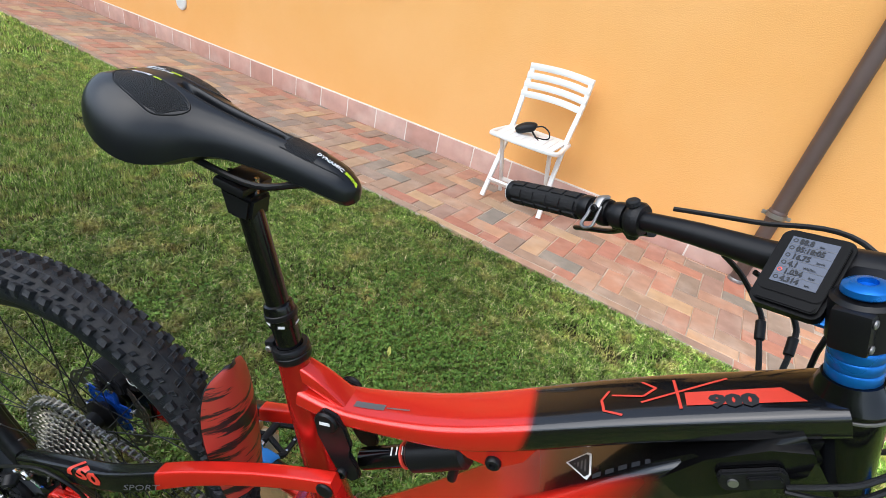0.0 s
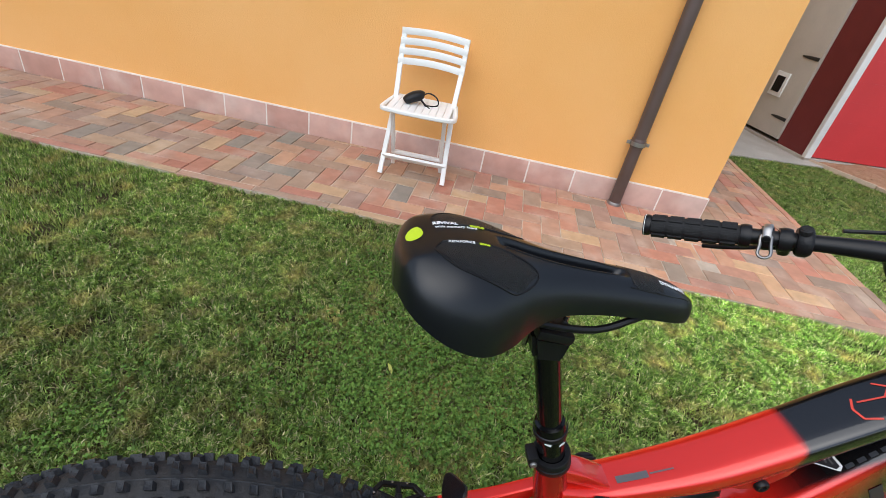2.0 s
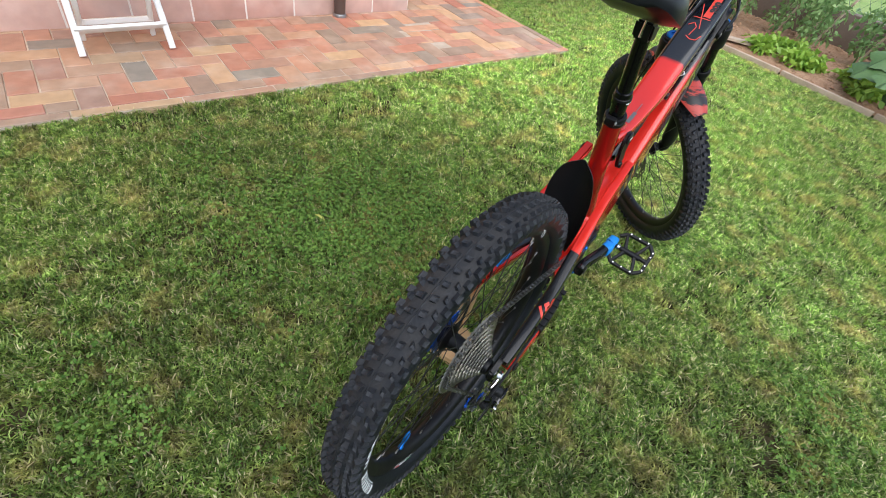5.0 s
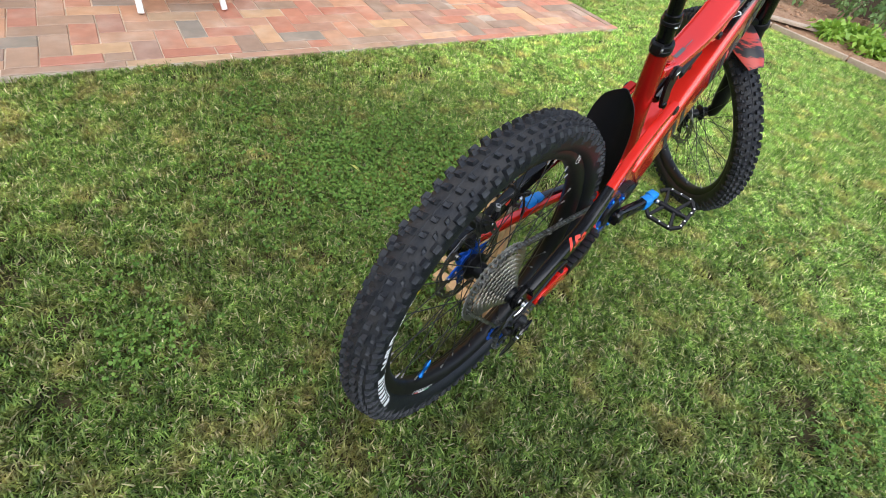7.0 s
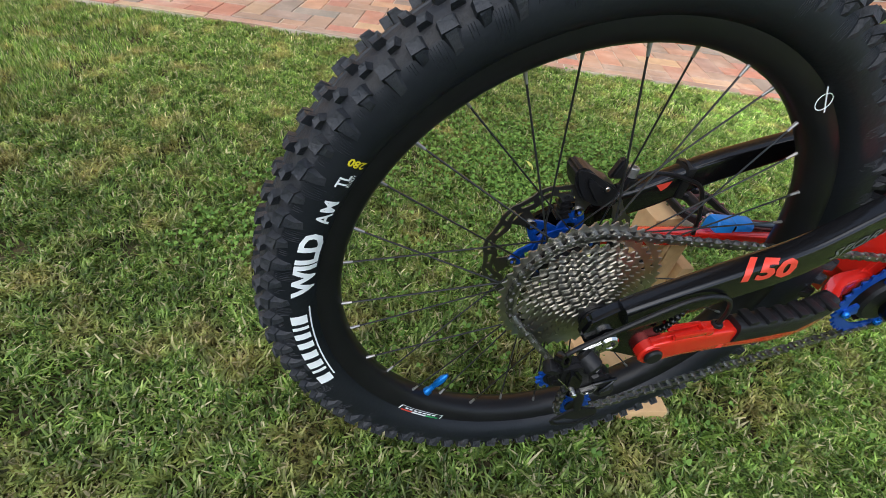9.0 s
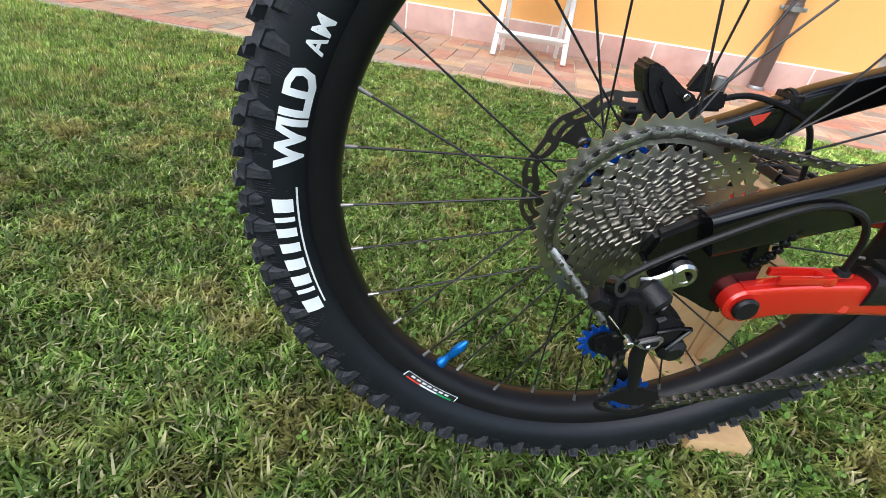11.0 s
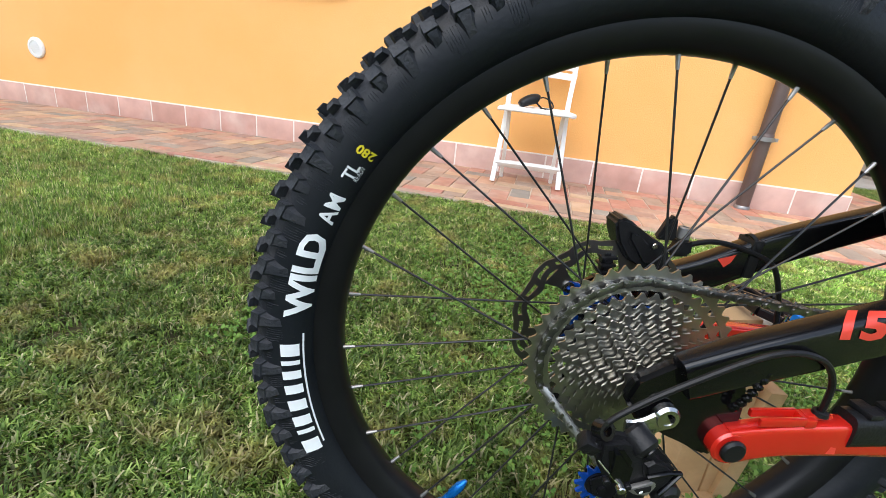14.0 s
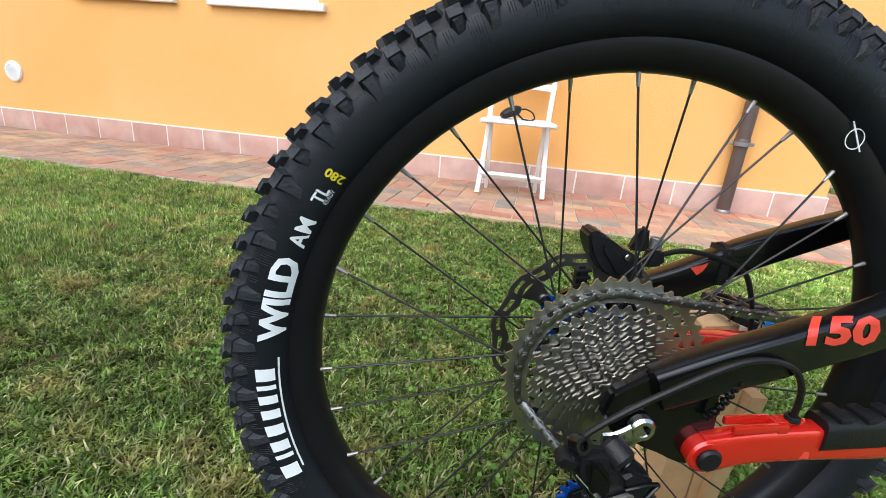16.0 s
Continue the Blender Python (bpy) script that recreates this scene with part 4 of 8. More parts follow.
def build_shed():
    a = math.degrees(math.atan2(4.86 - 4.27, 5.80 - 3.47))
    s = empty("garden_shed", pose(3.47, 4.27, 0.0, 0, 0, a), "red wooden garden shed with white corner trim and a beige door", "shed")
    w, h, d = 2.40, 2.2, 2.2
    for i in range(11):
        part("board", add_box(bmesh.new(), (w - 0.02, 0.022, 0.1985), pose(w / 2, 0.011, 0.06 + 0.1 + i * 0.199)), SHED_RED, s)
    # side walls carry their shade in the material colour
    part("side_wall", add_box(bmesh.new(), (0.05, 0.42, h), pose(0.025, 0.235, 0.05 + h / 2)), SHED_DARK, s, "red side wall with its shade in the colour")
    part("side_wall", add_box(bmesh.new(), (0.05, d - 1.25, h), pose(0.025, 1.26 + (d - 1.25) / 2, 0.05 + h / 2)), SHED_DARK, s, "red side wall with its shade in the colour")
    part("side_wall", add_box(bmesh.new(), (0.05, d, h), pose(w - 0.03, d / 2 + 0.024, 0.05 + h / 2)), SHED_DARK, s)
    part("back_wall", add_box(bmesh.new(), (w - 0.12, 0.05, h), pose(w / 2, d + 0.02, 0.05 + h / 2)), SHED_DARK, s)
    for x in (-0.004, w + 0.002):
        part("corner_trim", add_box(bmesh.new(), (0.075, 0.05, h), pose(x, -0.012, 0.05 + h / 2), 0.004), WHITE_PAINT, s, "white corner board")
    part("roof", add_box(bmesh.new(), (w + 0.3, d + 0.4, 0.08), pose(w / 2, d / 2, h + 0.11, 4, 0, 0), 0.01), GREY_WOOD, s)
    part("plinth", add_box(bmesh.new(), (w + 0.06, d + 0.06, 0.05), pose(w / 2, d / 2 + 0.01, 0.025), 0.005), CONCRETE, s, "concrete plinth")
    door = part("door", add_box(bmesh.new(), (0.045, 0.80, 2.0), pose(-0.002, 0.855, 1.09), 0.004), BEIGE, s, "beige painted door")
    for z in (0.30, 0.95, 1.8):
        part("hinge", sweep(bmesh.new(), [(-0.03, 0.47, z), (-0.03, 0.62, z), (-0.03, 0.70, z)], [(0.006, 0.02), (0.006, 0.016), (0.006, 0.006)], 8, (1, 0, 0)), BLACK_IRON, door, "black strap hinge")
    part("flap_frame", add_box(bmesh.new(), (0.02, 0.20, 0.26), pose(-0.032, 0.82, 0.62), 0.004), WHITE_PLASTIC, door, "white pet flap frame")
    part("flap", add_box(bmesh.new(), (0.012, 0.12, 0.17), pose(-0.043, 0.82, 0.62)), BLACK_PLASTIC, door, "dark pet flap")
    part("latch_bar", sweep(bmesh.new(), [(0.75, -0.012, 0.42), (0.88, -0.012, 1.05)], 0.005, 6, None), BARK, s, "thin rusty latch bar")
    part("batten", add_box(bmesh.new(), (1.05, 0.004, 0.005), pose(1.35, -0.002, 0.33)), BEIGE, s)
    bm = add_box(bmesh.new(), (1.75, 2.4, 0.035), pose(2.75, 5.15, 0.004, 0, 0, a), 0.005)
    tagged(part("concrete_apron", bm, CONCRETE), "bare grey concrete slab beside the shed", "slab", kind="structure")


build_shed()


def build_distance():
    n = empty("neighbour_house", pose(21.5, 14.5, 0, 0, 0, -32), "white rendered house far behind the fence", "house")
    part("wall", add_box(bmesh.new(), (9, 5, 4.5), pose(0, 0, 2.25)), WHITE_PAINT, n)
    part("roof", add_box(bmesh.new(), (9.8, 5.8, 0.3), pose(0, 0, 4.65)), SHED_DARK, n)
    win = part("window", add_box(bmesh.new(), (1.2, 0.1, 1.2), pose(-1.2, -2.52, 1.7)), BLUE, n, "window with a blue frame")
    part("pane", add_box(bmesh.new(), (1.0, 0.06, 1.0), pose(-1.2, -2.56, 1.7)), SHED_DARK, win)
    rng = random.Random(3)
    for k in range(56):
        ang = radians(-55 + k * 6.4)
        # from 26 on a nearer unseen ring, added to cut low sky light
        far = k < 26
        r = rng.uniform(24, 28) if far else rng.uniform(8.5, 9.5)
        ob = clouds("hedge", [((0, 0, 1.1), (1.5, 1.5, 1.3), 260, 0.4)], FOLIAGE, seed=200 + k)
        ob.matrix_world = pose(r * math.cos(ang), r * math.sin(ang), 0.0)
        tagged(ob, "tall green hedge, far backdrop and added unseen ring", "hedge", "far hedges")
    tagged(part("kerb", add_box(bmesh.new(), (0.26, 26, 0.12), pose(11.6, 4, 0.06, 0, 0, 2)), CONCRETE), "pale concrete kerb across the meadow beyond the fence", "kerb", kind="structure")
    a, b = (7.5, 15.6), (25.0, 4.4)
    wall = part("far_wall", add_box(bmesh.new(), (math.dist(a, b), 0.2, 0.75), pose(0, 0, 0.36), 0.02), FAR_WALL)
    wall.matrix_world = pose((a[0] + b[0]) / 2, (a[1] + b[1]) / 2, 0, 0, 0, math.degrees(math.atan2(b[1] - a[1], b[0] - a[0])))
    tagged(wall, "stained grey concrete wall at the meadow's end", "wall", kind="structure")
    tagged(from_arrays("far_grass", [(6.1, -16, 0.03), (34, -16, 0.03), (34, 26, 0.03), (6.1, 26, 0.03)], [(0, 1, 2, 3)],
                       material("far_lawn", (0.17, 0.29, 0.055), 0.9, second=(0.28, 0.36, 0.11), scale=1.4, mix=0.9, fine=0.3, bump=1.0, bump_scale=30)),
           "rough green meadow beyond the fence", "grass", kind="structure")


build_distance()

# ---- mountain bike: x forward, y left, z up from under the rear hub ----
from mathutils.bvhtree import BVHTree

BIKE = pose(-0.0862, -0.8428, 0.0, 0, 0, 15.2)
bike = empty("mountain_bike", BIKE, "red and black full-suspension electric mountain bike parked on the lawn", "bicycle")
HUB = Vector((0.004, 0, 0.358))
HEAD = Vector((0.978, 0, 0.849))                     # a point of the steering axis
DOWN = Vector((0.406, 0, -0.914))
FORE = Vector((0.914, 0, 0.406))
STEER = Matrix.Translation(HEAD) @ Matrix.Rotation(radians(52.5), 4, -DOWN) @ Matrix.Translation(-HEAD)
FRONT_HUB = HEAD + DOWN * 0.560 + FORE * 0.045


def moved(bm, m):
    bm.transform(m)
    return bm


def extruded(outline, y0, y1, bevel=0.003):
    """A solid from an outline in the xz plane between two side planes, its edges rounded."""
    bm = plate(bmesh.new(), outline, y1 - y0, Matrix.Translation((0, (y0 + y1) / 2, 0)) @ Matrix(((1, 0, 0, 0), (0, 0, -1, 0), (0, 1, 0, 0), (0, 0, 0, 1))))
    if bevel:
        bmesh.ops.bevel(bm, geom=bm.edges[:], offset=bevel, segments=2, affect="EDGES", clamp_overlap=True)
    return bm


def cylinder(a, b, r, n=16, bevel=0.0):
    a, b = Vector(a), Vector(b)
    h = (b - a).length
    e = min(bevel, h * 0.4, r * 0.5)
    prof = [(r - e, 0), (r, e), (r, h - e), (r - e, h)] if e else [(r, 0), (r, h)]
    return lathe(bmesh.new(), prof, axis_pose(a, b - a), n, smooth=n > 8)


def bolt(at, to, r, parent, mat=None):
    at, to = Vector(at), Vector(to).normalized()
    bm = lathe(bmesh.new(), [(r, 0), (r, r * 0.5), (r * 0.8, r * 0.75), (r * 0.5, r * 0.75), (r * 0.45, r * 0.3)], axis_pose(at, to), 14)
    return part("bolt", bm, mat or BLACK_MATT, parent)


def surface(ob):
    """A function that sets a point down on a built part along a direction, a little proud of it."""
    tree = BVHTree.FromPolygons([v.co.copy() for v in ob.data.vertices], [tuple(q.vertices) for q in ob.data.polygons])

    def down_on(at, to, lift=0.0006):
        hit, normal, _, _ = tree.ray_cast(Vector(at), Vector(to).normalized())
        if hit is None:
            hit, normal, _, _ = tree.find_nearest(Vector(at) + Vector(to) * 0.155)
        if normal.dot(Vector(to)) > 0:
            normal = -normal
        return hit + normal * lift
    return down_on


def inked(name, bm, put, mat, parent, label=""):
    """Lays a flat print, cut fine enough to follow the surface, onto a part."""
    bmesh.ops.triangulate(bm, faces=bm.faces[:])
    for _ in range(3):
        long = [e for e in bm.edges if e.calc_length() > 0.006]
        if not long:
            break
        bmesh.ops.subdivide_edges(bm, edges=long, cuts=1)
        bmesh.ops.triangulate(bm, faces=bm.faces[:])
    for v in bm.verts:
        v.co = put(v.co)
    return part(name, bm, mat, parent, label)


def flat_text(text, size, squeeze=1.0, bold=0.0, spacing=1.0):
    return lettering(text, size, lambda co: Vector((co.x * squeeze, co.y, 0)), 0.0, bold, spacing)


def quad(points):
    bm = bmesh.new()
    bm.faces.new([bm.verts.new((x, y, 0)) for x, y in points])
    return bm


# -- wheels --
TYRE_C, TYRE_H, TYRE_W = 0.318, 0.029, 0.0345        # middle, half height and half width of the tyre's section
LIP = 0.298


def tyre_mesh():
    bm = bmesh.new()
    sect = []
    for i in range(40):
        a = 2 * math.pi * i / 40
        c, s = math.cos(a), math.sin(a)
        sect.append((TYRE_C + TYRE_H * math.copysign(abs(c) ** 0.85, c), TYRE_W * math.copysign(abs(s) ** 0.85, s), abs(a if a < math.pi else 2 * math.pi - a)))
    n = 128
    rings = [[bm.verts.new((r * math.cos(2 * math.pi * q / n), y, r * math.sin(2 * math.pi * q / n))) for q in range(n)] for r, y, _ in sect]
    for i in range(40):
        a, b = rings[i], rings[(i + 1) % 40]
        for q in range(n):
            f = bm.faces.new((a[q], b[q], b[(q + 1) % n], a[(q + 1) % n]))
            f.smooth = True
            f.material_index = 0 if sect[i][2] < 1.15 else 1
    return bm


def knobs_mesh():
    bm = bmesh.new()
    rng = random.Random(5)

    def skin(angle, u, lift):
        """A point at the angle round the wheel and the angle u round the section, raised off the carcass."""
        c, s = math.cos(u), math.sin(u)
        r = TYRE_C + TYRE_H * math.copysign(abs(c) ** 0.85, c)
        y = TYRE_W * math.copysign(abs(s) ** 0.85, s)
        out = Vector((c, s * 1.15)).normalized()
        r, y = r + out.x * lift, y + out.y * lift
        return bm.verts.new((r * math.cos(angle), y, r * math.sin(angle)))

    def block(base, top, dish):
        """A knob from its base and top corners, its top hollowed a little so that the edges stand proud."""
        low, high = [skin(*q) for q in base], [skin(*q) for q in top]
        mid = [sum(q[i] for q in top) / 4 for i in range(3)]
        inner = [skin(*(mid[i] + (q[i] - mid[i]) * 0.62 for i in (0, 1)), q[2] - dish) for q in top]
        bm.faces.new(inner)
        for q in range(4):
            p = (q + 1) % 4
            bm.faces.new((low[q], low[p], high[p], high[q]))
            bm.faces.new((high[q], high[p], inner[p], inner[q]))

    def knob(angle, u0, u1, along, high, skew=0.0):
        """A crown knob between two section angles: a ramped leading edge and a step down to the trailing foot."""
        a = along / 0.345
        h = high * rng.uniform(0.85, 1.08)
        t0, t1 = rng.uniform(-0.1, 0.1) * a, rng.uniform(-0.1, 0.1) * a
        block([(angle - 0.66 * a, u0 - 0.02, -0.002), (angle + 0.55 * a, u0 - 0.02, -0.002), (angle + 0.55 * a + skew, u1 + 0.02, -0.002), (angle - 0.66 * a + skew, u1 + 0.02, -0.002)],
              [(angle - 0.28 * a + t0, u0 * 1.03, h * 0.90), (angle + 0.46 * a, u0 + (u1 - u0) * 0.06, h), (angle + 0.46 * a + skew, u1 - (u1 - u0) * 0.06, h), (angle - 0.28 * a + skew + t1, u1 * 0.97, h * 0.90)], 0.0013)

    def shoulder(angle, s, along, high, low):
        """A side knob with a sharp ridge that runs out as a wedge on the sidewall."""
        a = along / 0.345
        h = high * rng.uniform(0.92, 1.08)
        block([(angle - 0.6 * a, s * 0.78, -0.002), (angle + 0.6 * a, s * 0.78, -0.002), (angle + 0.62 * a, s * 1.16, -0.001), (angle - 0.56 * a, s * 1.16, -0.001)],
              [(angle - 0.40 * a, s * 0.83, h), (angle + 0.44 * a, s * 0.82, h), (angle + 0.50 * a, s * 1.06, h * 0.95), (angle - 0.46 * a, s * 1.08, h * 0.90)], 0.0010)
        foot = [skin(angle - 0.54 * a, s * 1.10, -0.001), skin(angle + 0.60 * a, s * 1.10, -0.001), skin(angle + 0.36 * a, s * low, -0.0003), skin(angle - 0.20 * a, s * (low - 0.04), -0.0003)]
        crest = [skin(angle - 0.30 * a, s * 1.10, h * 0.72), skin(angle + 0.36 * a, s * 1.09, h * 0.80), skin(angle + 0.30 * a, s * (1.10 + 0.62 * (low - 1.10)), h * 0.42), skin(angle - 0.16 * a, s * (1.10 + 0.56 * (low - 1.10)), h * 0.36)]
        for face in ((foot[0], foot[3], crest[3], crest[0]), (foot[3], foot[2], crest[2], crest[3]), (crest[0], crest[3], crest[2], crest[1]), (crest[1], crest[2], foot[2], foot[1]), (foot[0], crest[0], crest[1], foot[1])):
            bm.faces.new(face)

    def rib(angle, s, u0, u1):
        """A fine moulded line down the sidewall."""
        w = 0.0010
        pts = [(angle - w, s * u0, -0.0003), (angle, s * u0, 0.0005), (angle + w, s * u0, -0.0003), (angle - w, s * u1, -0.0003), (angle, s * u1, 0.0004), (angle + w, s * u1, -0.0003)]
        mid = (u0 + u1) / 2
        v = [skin(*q) for q in pts[:3]] + [skin(angle + k, s * mid, l) for k, l in ((-w, -0.0003), (0, 0.0006), (w, -0.0003))] + [skin(*q) for q in pts[3:]]
        for k in (0, 3):
            bm.faces.new((v[k], v[k + 1], v[k + 4], v[k + 3]))
            bm.faces.new((v[k + 1], v[k + 2], v[k + 5], v[k + 4]))
    pitches = 84
    step = 2 * math.pi / pitches
    for i in range(pitches):
        a = step * i
        for s in (-1, 1):
            w = rng.uniform(0.90, 1.05)
            knob(a + 0.08 * s * step, s * 0.10, s * 0.34, 0.0106 * w, 0.0084, 0.006 * s)
            knob(a + 0.5 * step, s * 0.49, s * 0.70, 0.0096 * w, 0.0084, -0.008 * s)
            long = i % 2
            shoulder(a + (0.04 * s + 0.1) * step, s, 0.0140 if long else 0.0118, 0.0084, 1.60 if long else 1.40)
            for k in range(6 if long else 3):
                rib(a + (0.42 + 0.09 * k) * step, s, 1.16, rng.uniform(1.5, 1.95) if long else rng.uniform(1.3, 1.5))
    # the mould's parting line
    n = 168
    for i in range(n):
        a, b = 2 * math.pi * i / n, 2 * math.pi * (i + 1) / n
        bm.faces.new((skin(a, -0.018, 0.0), skin(b, -0.018, 0.0), skin(b, 0.0, 0.0012), skin(a, 0.0, 0.0012)))
        bm.faces.new((skin(a, 0.0, 0.0012), skin(b, 0.0, 0.0012), skin(b, 0.018, 0.0), skin(a, 0.018, 0.0)))
    return bm


def rim_mesh():
    prof = [(LIP, 0.0175), (LIP + 0.001, 0.0195), (LIP - 0.003, 0.0205), (0.284, 0.0200), (0.274, 0.0150), (0.2695, 0.0085), (0.268, 0.0)]
    prof = prof + [(r, -y) for r, y in reversed(prof[:-1])] + [(0.288, -0.016), (0.282, 0.0), (0.288, 0.016)]
    return lathe(bmesh.new(), prof, Matrix(((1, 0, 0, 0), (0, 0, 1, 0), (0, -1, 0, 0), (0, 0, 0, 1))), 128, True)


def build_wheel(name, m, first, hub_r, hub_half, flange, label, valve=6.5):
    wheel = part(name, moved(rim_mesh(), m), BLACK_MATT, bike, label)
    part("tyre", moved(tyre_mesh(), m), [RUBBER, SIDEWALL], wheel, "black rubber tyre with some dried mud")
    part("tread", moved(knobs_mesh(), m), KNOB, wheel, "many small rubber tread knobs")["kind"] = "stuff"
    prof = [(0.010, -hub_half), (0.016, -hub_half + 0.002), (hub_r, -flange[0] - 0.006), (flange[2], -flange[0] - 0.002), (flange[2], -flange[0] + 0.002), (hub_r * 0.8, -flange[0] + 0.010),
            (hub_r * 0.75, 0), (hub_r * 0.8, flange[1] - 0.010), (flange[2], flange[1] - 0.002), (flange[2], flange[1] + 0.002), (hub_r, flange[1] + 0.006), (0.016, hub_half - 0.002), (0.010, hub_half)]
    part("hub", moved(lathe(bmesh.new(), prof, axis_pose((0, 0, 0), (0, 1, 0)), 28), m), BLACK_MATT, wheel)
    for k in range(32):
        a = radians(first - 11.25 * k)
        left = k % 2
        y = flange[1] if left else -flange[0]
        b = a + radians(-74 if (k // 2) % 2 else 74)
        r = flange[2] - 0.003
        rim = Vector((0.268 * math.cos(a), 0.004 * (1 if left else -1), 0.268 * math.sin(a)))
        hub = Vector((r * math.cos(b), y, r * math.sin(b)))
        way = (hub - rim).normalized()
        part("spoke", moved(sweep(bmesh.new(), [rim, hub], 0.00105, 6, None), m), SPOKE, wheel)
        part("nipple", moved(sweep(bmesh.new(), [rim - way * 0.001, rim + way * 0.003, rim + way * 0.0105], [0.0022, 0.0019, 0.0015], 8, None), m), STEEL, wheel)
    a = radians(first + 11.25 * valve)
    c = Vector((math.cos(a), 0, math.sin(a)))
    bm = lathe(bmesh.new(), [(0.0062, 0), (0.0062, 0.005), (0.0042, 0.008), (0.0042, 0.020), (0.0055, 0.022), (0.0055, 0.036), (0.0035, 0.042), (0.002, 0.046)], axis_pose(c * 0.2685, -c), 14)
    part("valve", moved(bm, m), BLUE, wheel, "blue anodised valve cap")
    return wheel


M_REAR = Matrix.Translation(HUB)
M_FRONT = STEER @ Matrix.Translation(FRONT_HUB)
rear = build_wheel("rear_wheel", M_REAR, 161.3, 0.024, 0.074, (0.022, 0.034, 0.033), "black rear wheel with spokes and knobbly tyre")
front = build_wheel("front_wheel", M_FRONT, 160.0, 0.019, 0.055, (0.030, 0.026, 0.027), "black front wheel turned to the left", -9.5)


on_sidewall = surface(next(o for o in rear.children if o.name.startswith("tyre")))


def tyre_put(a0, r0, radial=False, lift=0.0009):
    """Prints on the right side of the rear tyre. They start at the angle a0 and run clockwise, or outwards if radial."""
    def put(co):
        if radial:
            r, a = r0 + co.x, radians(a0) + co.y / r0
        else:
            r, a = r0 + co.y, radians(a0) - co.x / r0
        return on_sidewall(M_REAR @ Vector((r * math.cos(a), -0.1, r * math.sin(a))), (0, 1, 0), lift)
    return put


inked("print", flat_text("WILD", 0.0262, 1.16, 0.0011, 0.97), tyre_put(174.6, 0.2975), WHITE_INK, rear, "white printed lettering")
inked("print", flat_text("AM", 0.0165, 1.06, 0.0004, 1.08), tyre_put(158.0, 0.2995), WHITE_INK, rear, "white printed lettering")
inked("print", flat_text("280", 0.0098, 1.0, 0.0003), tyre_put(145.0, 0.2985, True), YELLOW_INK, rear, "yellow printed number")
inked("print", flat_text("TL", 0.0125, 1.0, 0.0003), tyre_put(150.4, 0.3025), WHITE_INK, rear, "white printed lettering")
inked("print", flat_text("READY", 0.0044), tyre_put(150.2, 0.2990), WHITE_INK, rear, "small white printed lettering")
arc = 202.0
for width in (0.0172, 0.0056, 0.0132, 0.0137, 0.0115, 0.0105, 0.0056, 0.0150):
    # the maker's name as plain bars
    inked("print", quad([(0, 0), (width * 0.80, 0), (width * 0.80, 0.0155), (0, 0.0150)]), tyre_put(arc, 0.3030), WHITE_INK, rear, "white printed bar")
    arc -= math.degrees((width * 1.10 + 0.0028) / 0.3030)
inked("print", quad([(0, 0), (0.120, 0), (0.120, 0.0014), (0, 0.0014)]), tyre_put(201.0, 0.2995), WHITE_INK, rear, "thin white printed line")


def rim_patch(a0, a1, r0, r1, mat, lift=0.0008):
    bm = bmesh.new()
    vs = []
    for i in range(5):
        a = radians(a0 + (a1 - a0) * i / 4)
        vs.append([bm.verts.new(M_REAR @ Vector((r * math.cos(a), -0.0202 - lift, r * math.sin(a)))) for r in (r0, r1)])
    for i in range(4):
        bm.faces.new((vs[i][0], vs[i + 1][0], vs[i + 1][1], vs[i][1]))
    part("sticker", bm, mat, rear)


rim_patch(227.3, 242.4, 0.2843, 0.2958, WHITE_INK)
rim_patch(227.6, 242.1, 0.2848, 0.2953, DARK_INK, 0.0011)
rim_patch(228.2, 232.2, 0.2910, 0.2938, RED_INK, 0.0014)
rim_patch(232.2, 237.2, 0.2910, 0.2938, WHITE_INK, 0.0014)
rim_patch(237.2, 241.4, 0.2910, 0.2938, GREEN_INK, 0.0014)
for k in range(7):
    rim_patch(229.0 + k * 1.65, 230.1 + k * 1.65, 0.2865, 0.2892, WHITE_INK, 0.0014)
c = Vector((0.286 * math.cos(radians(54.0)), -0.0222, 0.286 * math.sin(radians(54.0))))
bm = lathe(bmesh.new(), [(0.0078, 0), (0.0078, 0.0004), (0.0086, 0.0004), (0.0086, 0)], axis_pose(HUB + c, (0, -1, 0)), 20, True)
add_box(bm, (0.028, 0.0006, 0.0012), Matrix.Translation(HUB + c + Vector((0.001, 0.0, 0.002))) @ pose(0, 0, 0, 0, 58, 0))
part("emblem", bm, WHITE_INK, rear, "small white emblem outline")


# -- cassette, brake disc, chain, derailleur --
def toothed(teeth, r, hole, thick, at, depth=0.0042):
    bm = bmesh.new()
    per = 6
    n = teeth * per
    shape = (-1.0, -1.0, -0.3, 0.95, 0.95, -0.3)
    loops = []
    for z in (thick / 2, -thick / 2):
        outer, inner = [], []
        for q in range(n):
            a = 2 * math.pi * q / n
            rr = r + depth * 0.5 * shape[q % per]
            outer.append(bm.verts.new((rr * math.cos(a), rr * math.sin(a), z)))
            inner.append(bm.verts.new((hole * math.cos(a), hole * math.sin(a), z)))
        loops.append((outer, inner))
    for q in range(n):
        j = (q + 1) % n
        (o, i), (p, k) = loops
        bm.faces.new((o[q], o[j], i[j], i[q]))
        bm.faces.new((p[q], p[j], k[j], k[q]))
        bm.faces.new((o[q], o[j], p[j], p[q]))
        bm.faces.new((i[q], i[j], k[j], k[q]))
    bm.transform(axis_pose(at, (0, -1, 0)))
    return bm


